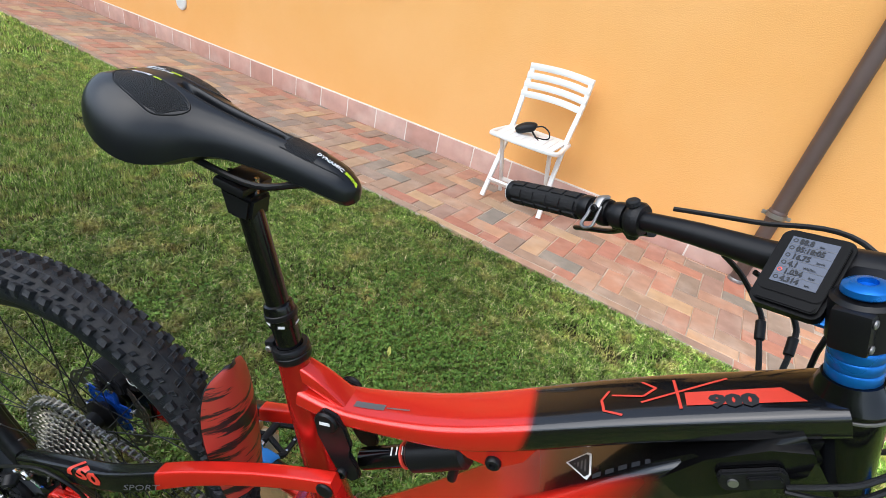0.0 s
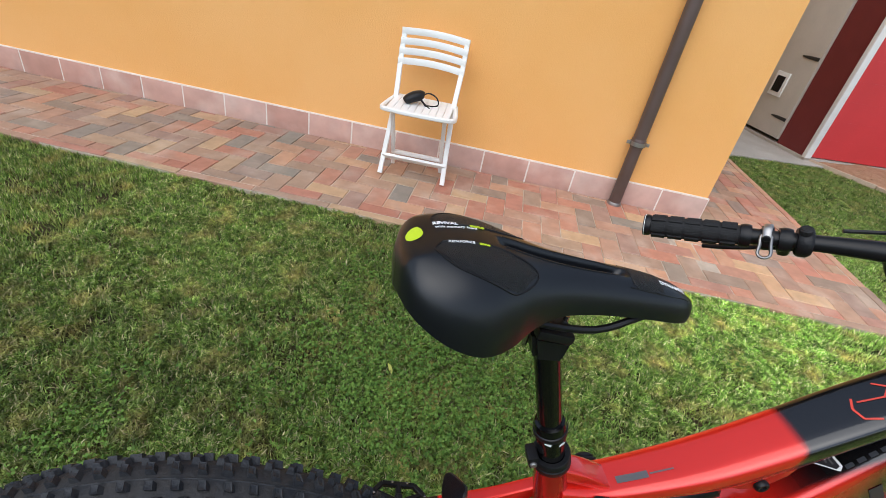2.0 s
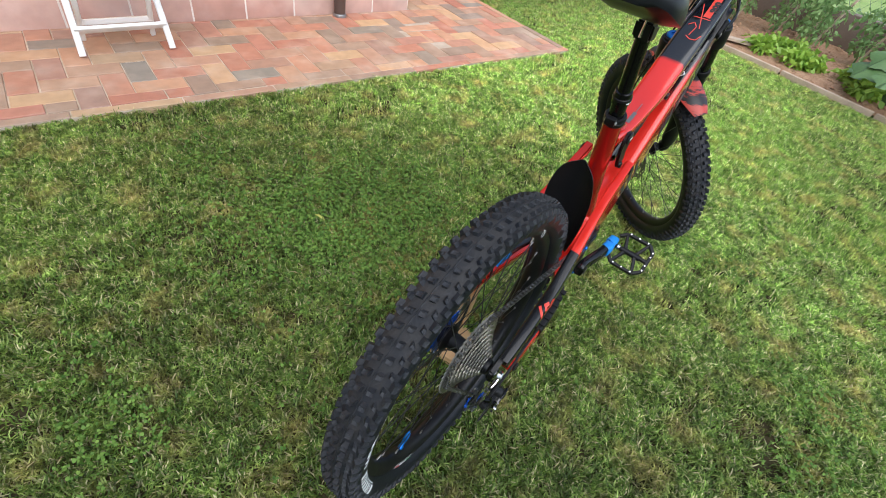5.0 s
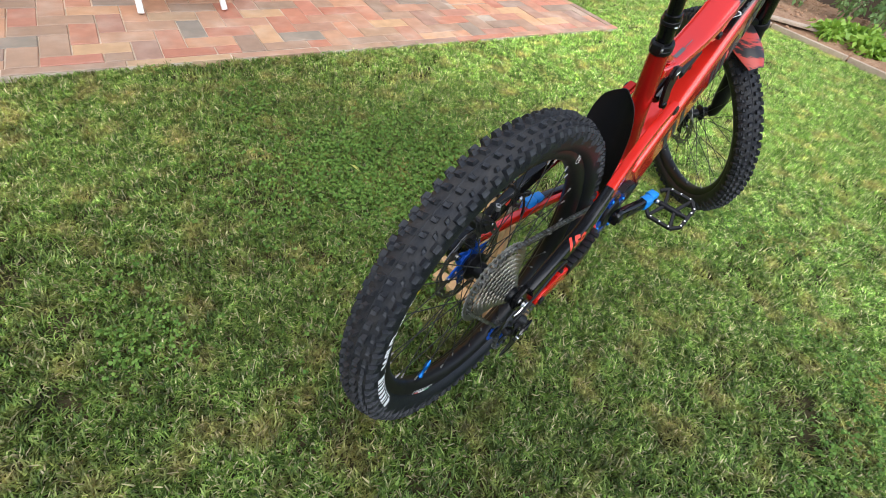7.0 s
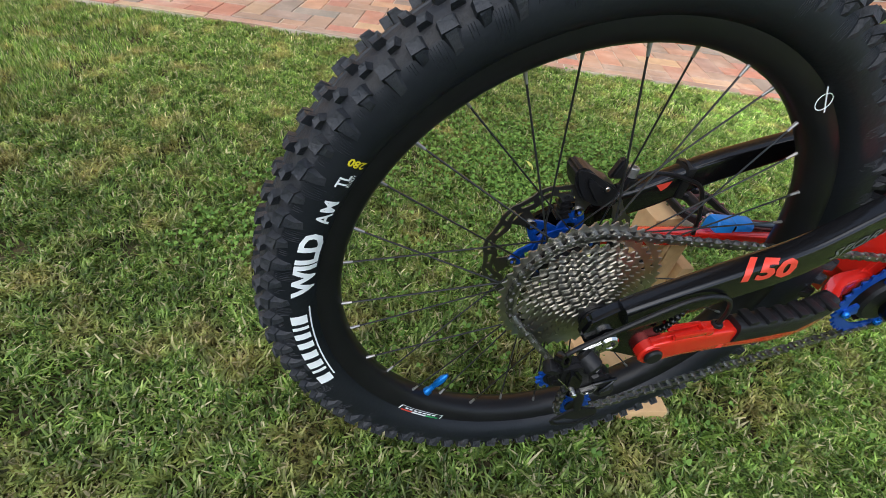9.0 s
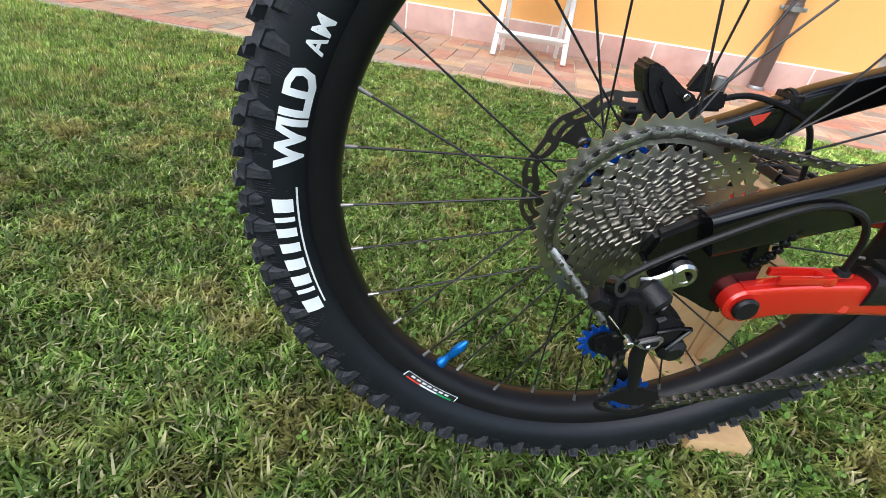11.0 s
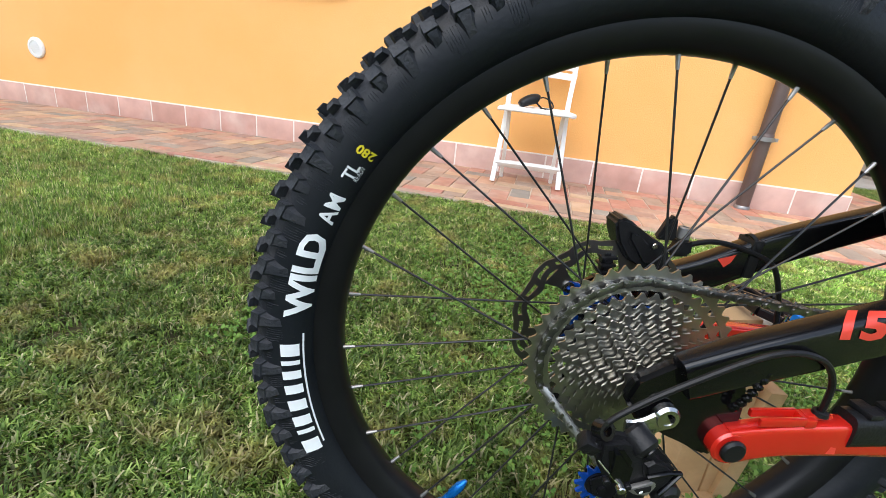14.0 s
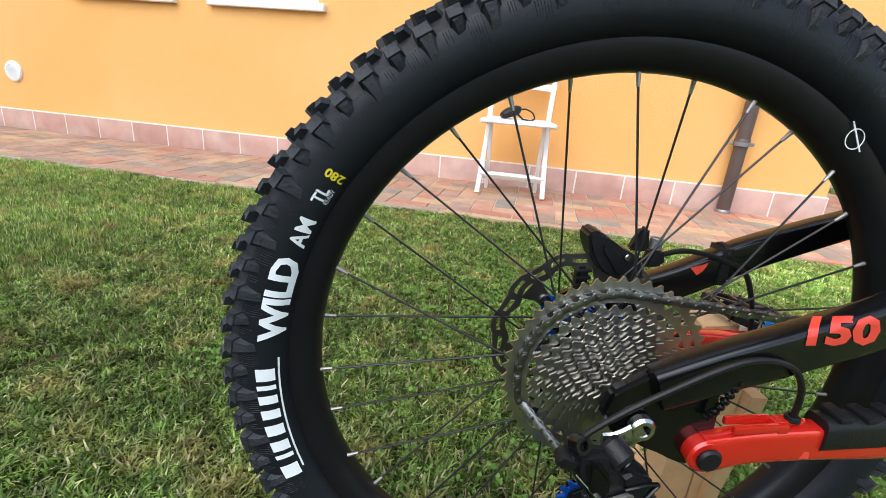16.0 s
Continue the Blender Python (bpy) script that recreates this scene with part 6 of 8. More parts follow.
def down_quad(t, w, lo=-0.042, hi=0.036, lean=0.012):
    at = Vector((0.640, 0, 0.472)) + along * t
    q = [at + across * lo, at + along * w + across * lo, at + along * (w + lean) + across * hi, at + along * lean + across * hi]
    return quad([(v.x, v.z) for v in q])


t = 0.0
for strokes in ((("h", 0.036), ("v", 0.0), ("v", 0.026)), (("v", 0.0), ("l", 0.030)), (("y", 0.030),), (("v", 0.0), ("v", 0.016), ("v", 0.032)), (("v", 0.0), ("t", 0.030)), (("v", 0.0),), (("v", 0.0), ("t", 0.030), ("v", 0.024))):
    # the maker's large dark letters, shown as plain upright and level bars
    wide = 0.0
    for kind, v in strokes:
        if kind == "v":
            inked("print", down_quad(t + v * 1.37, 0.0165), down_put(), SLATE_INK, down, "dark printed bar")
            wide = max(wide, v * 1.37 + 0.0165)
        else:
            lo, hi = {"h": (0.022, 0.036), "l": (-0.042, -0.028), "y": (-0.007, 0.007), "t": (0.022, 0.036)}[kind]
            inked("print", down_quad(t, v * 1.37, lo, hi, 0.0), down_put(), SLATE_INK, down, "dark printed bar")
            wide = max(wide, v * 1.37)
    t += wide + 0.017


def top_of_down(x0, y0, lift):
    return lambda co: set_down((x0 + co.x, y0 + co.y, 0.95), (0, 0, -1), lift)


inked("sticker", quad([(-0.002, 0.014), (0.012, -0.014), (0.014, -0.017), (0.017, -0.013), (0.017, 0.013), (0.014, 0.017)][::-1]), top_of_down(0.764, -0.016, 0.0006), WHITE_INK, down, "white border of a warning sticker")
inked("sticker", quad([(0.000, 0.0125), (0.0125, -0.0130), (0.0155, -0.0120), (0.0155, 0.0120), (0.0130, 0.0150)][::-1]), top_of_down(0.764, -0.016, 0.0010), DARK_INK, down, "black warning sticker")
for k in range(4):
    inked("sticker", quad([(0.0045 + k * 0.0026, 0.0080), (0.0058 + k * 0.0026, 0.0080), (0.0058 + k * 0.0026, 0.0065 - k * 0.0045), (0.0045 + k * 0.0026, 0.0065 - k * 0.0045)]), top_of_down(0.764, -0.016, 0.0013), GREY_INK, down, "grey printed bar")
for k in range(5):
    inked("print", quad([(k * 0.0085, 0), (k * 0.0085 + 0.0055, 0), (k * 0.0085 + 0.0055, 0.005), (k * 0.0085, 0.005)]), top_of_down(0.782, -0.034, 0.0008), SLATE_INK, down, "dark grey printed bar")
set_top = surface(top)


def top_put(x0=0.0, y0=0.0, lift=0.0007):
    """Prints on the top face of the top tube: they run forward, their top to the left."""
    return lambda co: set_top((x0 + co.x, y0 + co.y, 1.1), (0, 0, -1), lift)


inked("print", quad([(0.826, -0.0165), (0.902, -0.0165), (0.890, 0.001), (0.826, 0.000)]), top_put(), RED_INK, top, "red printed panel")
inked("print", flat_text("900", 0.0185, 1.12, 0.0012), top_put(0.842, -0.0185, 0.0011), DARK_INK, top, "dark printed number")


def stroke(points, w=0.0011):
    for a, b in zip(points, points[1:]):
        a, b = Vector((*a, 0)), Vector((*b, 0))
        s = (b - a).normalized().cross(Vector((0, 0, 1))) * w
        inked("print", quad([tuple(q.xy) for q in (a - s, b - s, b + s, a + s)]), top_put(), RED_INK, top, "red printed line")


stroke([(0.780, -0.024), (0.766, -0.018), (0.764, -0.004), (0.770, 0.008)])
stroke([(0.772, 0.002), (0.796, -0.002), (0.806, 0.008), (0.796, 0.018)])
stroke([(0.794, -0.010), (0.858, 0.016)])
stroke([(0.822, -0.020), (0.820, 0.018)])
inked("print", quad([(0.512, -0.012), (0.550, -0.012), (0.550, -0.003), (0.512, -0.003)]), top_put(), GREY_INK, top, "grey printed bar")
inked("print", quad([(0.552, -0.0085), (0.580, -0.0085), (0.580, -0.0065), (0.552, -0.0065)]), top_put(), GREY_INK, top, "thin grey printed bar")
# seat clamp and dropper post
POST = Vector((-0.31, 0, 0.951)).normalized()
low = Vector((0.4175, 0, 0.750))
clamp = part("seat_clamp", lathe(bmesh.new(), [(0.0165, -0.009), (0.0218, -0.009), (0.0230, -0.006), (0.0230, 0.000), (0.0222, 0.001), (0.0222, 0.003), (0.0230, 0.004), (0.0228, 0.009), (0.0215, 0.011), (0.0165, 0.011)], axis_pose(low, POST), 28, True), BLACK_MATT, bike, "black seat clamp")
part("clamp_lug", add_box(bmesh.new(), (0.013, 0.022, 0.018), Matrix.Translation(low + Vector((-0.024, 0, 0.001))) @ pose(0, 0, 0, 0, -18, 0), 0.003), BLACK_MATT, clamp)
part("clamp_bolt", cylinder(low + Vector((-0.025, -0.0135, 0)), low + Vector((-0.025, 0.0125, 0)), 0.0042, 12, 0.001), STEEL, clamp)
post = part("dropper_post", lathe(bmesh.new(), [(0.0158, -0.03), (0.0158, 0.040), (0.0178, 0.042), (0.0178, 0.064), (0.0165, 0.069), (0.0135, 0.070), (0.0135, 0.20)], axis_pose(low, POST), 28), BLACK_GLOSS, bike, "black telescopic seat post")
part("collar_ring", lathe(bmesh.new(), [(0.0180, 0.051), (0.0192, 0.052), (0.0192, 0.058), (0.0180, 0.059)], axis_pose(low, POST), 28, True), BLACK_MATT, post)
for a in (-115, -60, 10):
    d = Vector((math.cos(radians(a)), math.sin(radians(a)), 0))
    part("print", add_box(bmesh.new(), (0.0075, 0.0006, 0.0034), Matrix.Translation(low + POST * 0.047 + d * 0.0180) @ pose(0, 0, 0, 0, 0, a + 90)), WHITE_INK, post, "small white printed mark")
topz = low + POST * 0.20
part("post_head", extruded([(topz.x - 0.022, topz.z + 0.012), (topz.x + 0.020, topz.z + 0.006), (topz.x + 0.016, topz.z - 0.022), (topz.x - 0.012, topz.z - 0.020)], -0.017, 0.017, 0.004), BLACK_MATT, post)
part("rail_clamp", add_box(bmesh.new(), (0.036, 0.048, 0.010), Matrix.Translation(topz + Vector((-0.003, 0, 0.016))) @ pose(0, 0, 0, 0, 9, 0), 0.003), BLACK_MATT, post)
for s in (-1, 1):
    part("clamp_screw", cylinder(topz + Vector((s * 0.016 - 0.003, 0, -0.014)), topz + Vector((s * 0.016 - 0.003, 0, 0.024)), 0.0028, 8), CHROME, post)

# -- saddle --
STATIONS = [(0.204, 0.019, 1.022, 0.020), (0.209, 0.038, 1.032, 0.030), (0.219, 0.054, 1.039, 0.042), (0.237, 0.0645, 1.042, 0.055), (0.258, 0.0685, 1.042, 0.064), (0.279, 0.0660, 1.039, 0.066),
            (0.300, 0.0555, 1.034, 0.060), (0.321, 0.0415, 1.029, 0.046), (0.346, 0.0315, 1.0245, 0.036), (0.379, 0.0262, 1.0200, 0.032), (0.411, 0.0240, 1.0160, 0.030), (0.441, 0.0220, 1.0105, 0.028),
            (0.462, 0.0192, 1.0040, 0.025), (0.474, 0.0150, 0.9975, 0.020), (0.4805, 0.0085, 0.9920, 0.012), (0.483, 0.0020, 0.9870, 0.004)]


def build_saddle():
    pts = [Vector(s[:3]) for s in STATIONS]
    fine = curve_through(pts, 8)
    deep = curve_through([Vector((s[3], 0, 0)) for s in STATIONS], 8)
    bm = bmesh.new()
    rings = []
    n = 120
    for p, d in zip(fine, deep):
        x, w, top_z, h = p.x, p.y, p.z, d.x
        ring = []
        for q in range(n + 1):
            a = math.pi * q / n
            c = math.cos(a)
            inner, k = min(0.012, 0.6 * w), abs(c)
            y = inner * (k / 0.4) ** 1.2 if k < 0.4 else inner + (w - inner) * (k - 0.4) / 0.6
            s = math.sqrt(max(0.0, 1 - min(1.0, y / w) ** 2.5))
            y = math.copysign(y, c)
            z = top_z - h * (1 - s ** 0.80)
            u = abs(y)
            groove = max(0.0, 1 - (u / 0.0065) ** 2) * 0.017 * max(0.0, min(1, (x - 0.285) / 0.012, (0.405 - x) / 0.012))
            dish = 0.004 * max(0.0, 1 - (u / 0.03) ** 2) * max(0.0, min(1, (0.27 - x) / 0.05))
            ring.append(bm.verts.new((x, y, z - groove - dish)))
        for q in range(1, 8):
            t = q / 8
            ring.append(bm.verts.new((x, w * (-0.84 + 1.68 * t), top_z - h - 0.006)))
        rings.append(ring)
    m = len(rings[0])
    for a, b in zip(rings, rings[1:]):
        for q in range(m):
            f = bm.faces.new((a[q], a[(q + 1) % m], b[(q + 1) % m], b[q]))
            f.smooth = True
    bm.faces.new(rings[0])
    bm.faces.new(rings[-1])
    saddle = part("saddle", bm, LEATHER, bike, "black padded saddle with white and lime print")

    def top_at(x, y):
        for a, b in zip(STATIONS, STATIONS[1:]):
            if a[0] <= x <= b[0]:
                t = (x - a[0]) / (b[0] - a[0])
                w, z, h = (a[i] + (b[i] - a[i]) * t for i in (1, 2, 3))
                c = min(0.999, abs(y) / w) ** 1.25
                groove = max(0.0, 1 - (abs(y) / 0.0065) ** 2) * 0.017 * max(0.0, min(1, (x - 0.285) / 0.012, (0.405 - x) / 0.012))
                dish = 0.004 * max(0.0, 1 - (abs(y) / 0.03) ** 2) * max(0.0, min(1, (0.27 - x) / 0.05))
                return z - h * (1 - (1 - c * c) ** 0.40) - groove - dish
        return 1.0

    def on_saddle(x0, y0, turn=0.0):
        ct, st = math.cos(radians(turn)), math.sin(radians(turn))

        def place(co):
            x, y = x0 + co.x * ct - co.y * st, y0 + co.x * st + co.y * ct
            return Vector((x, y, top_at(x, y) + 0.0011 + max(co.z, 0)))
        return place
    part("print", lettering("REVIVAL", 0.0056, on_saddle(0.232, 0.0115, 0), bold=0.0001), WHITE_INK, saddle, "white printed words")
    part("print", lettering("zone", 0.0062, on_saddle(0.2625, 0.0095, 0), bold=0.0002), LIME_INK, saddle, "lime printed word")
    part("print", lettering("with memory foam", 0.0044, on_saddle(0.234, 0.0062, 0)), WHITE_INK, saddle, "white printed words")
    part("print", lettering("REINFORCE", 0.0040, on_saddle(0.242, -0.0155, 0)), WHITE_INK, saddle, "white printed word")
    part("print", lettering("zone", 0.0044, on_saddle(0.2665, -0.0155, 0), bold=0.0001), LIME_INK, saddle, "lime printed word")
    part("print", lettering("DYNAMIC", 0.0062, on_saddle(0.438, -0.0065, 0), bold=0.0001), WHITE_INK, saddle, "white printed word")
    part("print", lettering("zone", 0.0066, on_saddle(0.468, -0.0055, 0), bold=0.0002), LIME_INK, saddle, "lime printed word")
    bm = bmesh.new()
    for q in range(16):
        a0, a1 = 2 * math.pi * q / 16, 2 * math.pi * (q + 1) / 16
        pl = on_saddle(0.2175, 0.002)
        bm.faces.new([bm.verts.new(pl(Vector(v))) for v in ((0, 0, 0), (0.0066 * math.cos(a0), 0.0092 * math.sin(a0), 0), (0.0066 * math.cos(a1), 0.0092 * math.sin(a1), 0))])
    part("emblem", bm, LIME_INK, saddle, "round lime emblem")
    for s in (-1, 1):
        rail = [(0.245, s * 0.030, 1.008), (0.285, s * 0.024, 0.985), (0.330, s * 0.022, 0.972), (0.385, s * 0.022, 0.968), (0.425, s * 0.016, 0.980), (0.450, s * 0.008, 0.985)]
        part("rail", tube(rail, 0.0036, 8, 4), BLACK_MATT, saddle)
    # grained panels let into the cover, edged with seams
    on_cover = surface(saddle)

    def laid(lift):
        return lambda co: on_cover((co.x, co.y, 1.15), (0, 0, -1), lift)
    for s in (-1, 1):
        wing = [(0.238, 0.013), (0.232, 0.024), (0.248, 0.040), (0.280, 0.047), (0.298, 0.044), (0.316, 0.026), (0.290, 0.014)]
        inked("grained_panel", quad([(x, s * y) for x, y in wing]), laid(0.0004), GRAIN, saddle, "grained black panel")
        rim = curve_through([(x, y, 0) for x, y in wing + wing[:1]], 6)
        part("seam", sweep(bmesh.new(), [on_cover((q.x, s * q.y, 1.15), (0, 0, -1), 0.0002) for q in rim], 0.0008, 5, None), BLACK_PLASTIC, saddle)
    inked("grained_panel", quad([(0.408, -0.013), (0.414, -0.016), (0.440, -0.0145), (0.440, 0.0145), (0.414, 0.016), (0.408, 0.013)]), laid(0.0004), GRAIN, saddle, "grained black panel")
    for s in (-1, 1):
        slot = [(0.290, 0.0075), (0.330, 0.0085), (0.370, 0.0080), (0.402, 0.0060)]
        part("seam", sweep(bmesh.new(), [on_cover((q.x, s * q.y, 1.15), (0, 0, -1), 0.0002) for q in curve_through([(x, y, 0) for x, y in slot], 6)], 0.0007, 5, None), BLACK_PLASTIC, saddle)
    nose = [(0.405, 0.016), (0.440, 0.015), (0.470, 0.010)]
    for s in (-1, 1):
        part("seam", sweep(bmesh.new(), [Vector((q.x, s * q.y, top_at(q.x, s * q.y) + 0.0002)) for q in curve_through([(a, b, 0) for a, b in nose], 6)], 0.0007, 5, None), BLACK_PLASTIC, saddle)


build_saddle()

# -- swingarm --
for s in (-1, 1):
    stay = [(0.010, s * 0.092, 0.392), (0.06, s * 0.091, 0.412), (0.12, s * 0.088, 0.432), (0.19, s * 0.084, 0.456), (0.255, s * 0.077, 0.492), (0.32, s * 0.069, 0.531), (0.40, s * 0.060, 0.570), (0.46, s * 0.056, 0.597), (0.520, s * 0.053, 0.620)]
    if s > 0:
        stay = [(0.010, 0.092, 0.374), (0.06, 0.091, 0.390), (0.12, 0.088, 0.412), (0.19, 0.085, 0.449), (0.255, 0.080, 0.478), (0.32, 0.072, 0.508), (0.40, 0.061, 0.555), (0.46, 0.056, 0.592), (0.520, 0.053, 0.620)]
    st = frame_tube("seat_stay", PAINT_STAY if s < 0 else PAINT_STAY_LEFT, stay, [(0.0105, 0.017), (0.0115, 0.0185), (0.012, 0.019), (0.012, 0.0185), (0.0115, 0.0165), (0.0108, 0.0140), (0.0102, 0.0125), (0.0100, 0.0120), (0.0095, 0.0120)], power=7, n=20,
                    label="swingarm stay, black towards the wheel and red towards the pivot")
    part("pivot_cap", cylinder((0.510, s * 0.062, 0.615), (0.510, s * 0.0665, 0.615), 0.0115, 20, 0.002), BLACK_MATT, st, "round black pivot cap")
    low_stay = [(0.063, s * 0.096, 0.334), (0.10, s * 0.0955, 0.343), (0.16, s * 0.093, 0.347), (0.24, s * 0.088, 0.348), (0.31, s * 0.070, 0.350), (0.36, s * 0.042, 0.353), (0.43, s * 0.030, 0.352)]
    if s > 0:
        low_stay[1:] = [(0.10, 0.0955, 0.338), (0.16, 0.093, 0.337), (0.24, 0.089, 0.336), (0.32, 0.080, 0.337), (0.39, 0.070, 0.338), (0.43, 0.062, 0.338)]
    tall = 0.84 if s < 0 else 0.62
    cs = frame_tube("chain_stay", RED, low_stay, [(w, h * tall) for w, h in ((0.0075, 0.0205), (0.0085, 0.0185), (0.0095, 0.019), (0.0105, 0.0195), (0.0105, 0.019), (0.010, 0.018), (0.010, 0.018))], power=6, label="red lower swingarm stay")
    part("pivot_lug", cylinder((0.063, s * 0.089, 0.334), (0.063, s * 0.1035, 0.334), 0.0158, 24, 0.002), RED, cs, "round red pivot lug")
    part("pivot_cap", cylinder((0.063, s * 0.103, 0.334), (0.063, s * 0.1085, 0.334), 0.0105, 20, 0.002), BLACK_MATT, cs, "round black pivot bolt")
    part("dropout", extruded([(-0.028, 0.366), (-0.022, 0.385), (0.004, 0.402), (0.040, 0.408), (0.064, 0.398), (0.072, 0.372), (0.074, 0.345), (0.070, 0.322), (0.055, 0.314), (0.036, 0.322), (0.016, 0.336), (-0.014, 0.345)],
                             min(s * 0.079, s * 0.0915), max(s * 0.079, s * 0.0915), 0.003), BLACK_GLOSS, st, "black dropout plate")
    if s > 0:
        set_left = surface(st)
        inked("print", quad([(0.1290, 0.4345), (0.1380, 0.4262), (0.1443, 0.4321), (0.1478, 0.4420)]), lambda co: set_left((co.x, 0.0, co.y), (0, 1, 0), 0.0007), RED_INK, st, "red printed flag")
    else:
        part("stay_guard", sweep(bmesh.new(), [(0.158, -0.0935, 0.356), (0.20, -0.092, 0.358), (0.25, -0.0875, 0.358), (0.312, -0.071, 0.360)], [(0.0118, 0.0150)] * 4, 14, (0, 1, 0), 4), BLACK_PLASTIC, cs, "black ribbed rubber chain guard")
        for k in range(6):
            x = 0.172 + k * 0.024
            y = -0.0932 + max(0, x - 0.2) * 0.11
            part("rib", add_box(bmesh.new(), (0.013, 0.022, 0.006), pose(x, y, 0.3735, 0, -2, 5), 0.0025), BLACK_PLASTIC, cs)
        part("cable_port", add_box(bmesh.new(), (0.022, 0.010, 0.004), pose(0.130, -0.094, 0.3665, 0, -4, 0), 0.0015), RED, cs)
        weld = bmesh.new()
        for q in range(11):
            a = radians(-62 + 13 * q)
            merge(weld, lathe(bmesh.new(), [(0.0012, -0.0032), (0.0034, -0.0016), (0.0038, 0.0), (0.0034, 0.0016), (0.0012, 0.0032)], Matrix.Translation((0.066 + 0.010 * math.sin(a), -0.0918 - 0.009 * max(0, math.cos(a)), 0.392 + 0.026 * math.sin(a))), 8))
        part("weld_bead", weld, BLACK_GLOSS, st, "rippled black weld")
        part("clevis_lip", add_box(bmesh.new(), (0.040, 0.004, 0.007), pose(0.098, -0.1015, 0.3625, 0, -3, 2), 0.0012), RED, cs)
        part("clevis_lip", add_box(bmesh.new(), (0.040, 0.004, 0.007), pose(0.098, -0.0895, 0.3625, 0, -3, 2), 0.0012), RED, cs)
        part("clevis_step", add_box(bmesh.new(), (0.010, 0.015, 0.009), pose(0.121, -0.0955, 0.3625, 0, -3, 2), 0.002), RED, cs)
        part("port_ring", lathe(bmesh.new(), [(0.0030, 0.0), (0.0062, 0.0), (0.0058, 0.0035), (0.0036, 0.0045)], axis_pose((0.132, -0.0955, 0.3675), (0, 0, 1)), 14, True), BLACK_PLASTIC, cs)
        set_stay = surface(st)
        inked("print", flat_text("150", 0.0320, 1.34, 0.0015), lambda co: set_stay((0.107 + co.x - co.y * 0.16 - 0.115, -0.2, 0.4405 + co.x * 0.05 + co.y * 0.98 + 0.0497), (1.152, 1, -0.497), 0.0007), RED_INK, st, "red printed number")
        inked("print", flat_text("SPORT", 0.020), lambda co: set_stay((0.212 + co.x + co.y * 0.2, -0.2, 0.456 + co.x * 0.50 + co.y), (0, 1, 0), 0.0007), GREY_INK, st, "dark grey printed word")
        part("derailleur_cable", tube([(-0.050, -0.107, 0.349), (-0.040, -0.108, 0.364), (-0.002, -0.110, 0.394), (0.060, -0.108, 0.426), (0.100, -0.106, 0.425), (0.124, -0.101, 0.402), (0.132, -0.096, 0.366)], 0.0026, 8, 6), BLACK_PLASTIC, bike, "black gear cable housing")
        part("mark", plate(bmesh.new(), [(-0.004, -0.003), (0.004, -0.003), (0.003, 0.003), (-0.002, 0.004)], 0.0006, Matrix.Translation((0.148, -0.1028, 0.338)) @ pose(0, 0, 0, 90, 0, 0)), RED_INK, cs)
for s in (-1, 1):
    rk = part("rocker", extruded([(0.470, 0.690), (0.480, 0.708), (0.500, 0.706), (0.512, 0.690), (0.524, 0.664), (0.520, 0.645), (0.536, 0.630), (0.542, 0.614), (0.532, 0.600), (0.516, 0.602), (0.504, 0.616), (0.494, 0.640), (0.476, 0.662)],
                                 min(s * 0.0235, s * 0.0310), max(s * 0.0235, s * 0.0310), 0.002), BLACK_MATT, bike, "black suspension rocker link")
    part("pivot_cap", cylinder((0.488, s * 0.030, 0.693), (0.488, s * 0.036, 0.693), 0.0155, 24, 0.003), BLACK_MATT, rk, "round black pivot cap with a pale mark")
    part("print", add_box(bmesh.new(), (0.014, 0.0006, 0.0045), pose(0.488, s * 0.0364, 0.694, 0, -15, 0)), WHITE_INK, rk)
    bolt((0.517, s * 0.031, 0.612), (0, s, 0), 0.008, rk)
shock = part("rear_shock", cylinder((0.531, 0, 0.608), (0.618, 0, 0.674), 0.0145, 20, 0.003), BLACK_GLOSS, bike, "black rear shock absorber with a red ring")
a, b = Vector((0.531, 0, 0.608)), Vector((0.690, 0, 0.730))
w = (b - a).normalized()
part("shock_can", cylinder(a + w * 0.078, a + w * 0.160, 0.0215, 24, 0.005), BLACK_MATT, shock)
part("travel_ring", lathe(bmesh.new(), [(0.0142, -0.002), (0.0172, -0.0015), (0.0172, 0.0015), (0.0142, 0.002)], axis_pose(a + w * 0.072, w), 20, True), RED_INK, shock, "red rubber travel ring")
part("valve_knob", cylinder(a + w * 0.15 + Vector((0.0, -0.01, -0.018)), a + w * 0.15 + Vector((0.0, -0.012, -0.040)), 0.006, 12, 0.001), BLACK_MATT, shock)
for k in range(3):
    part("print", add_box(bmesh.new(), (0.002, 0.0100, 0.0006), Matrix.Translation(a + w * (0.055 + 0.008 * k) + Vector((-0.006, -0.006, 0.0128))) @ pose(0, 0, 0, 25, -35, 0)), WHITE_INK, shock)
bm = extruded([(0.618, 0.735), (0.660, 0.728), (0.680, 0.722), (0.698, 0.727), (0.716, 0.756), (0.735, 0.795), (0.700, 0.785), (0.650, 0.752)], -0.0285, 0.0285, 0.006)
part("shock_mount", bm, RED, bike, "red shock mount under the top tube")
bolt((0.687, -0.0285, 0.739), (0, -1, 0), 0.0088, bike)

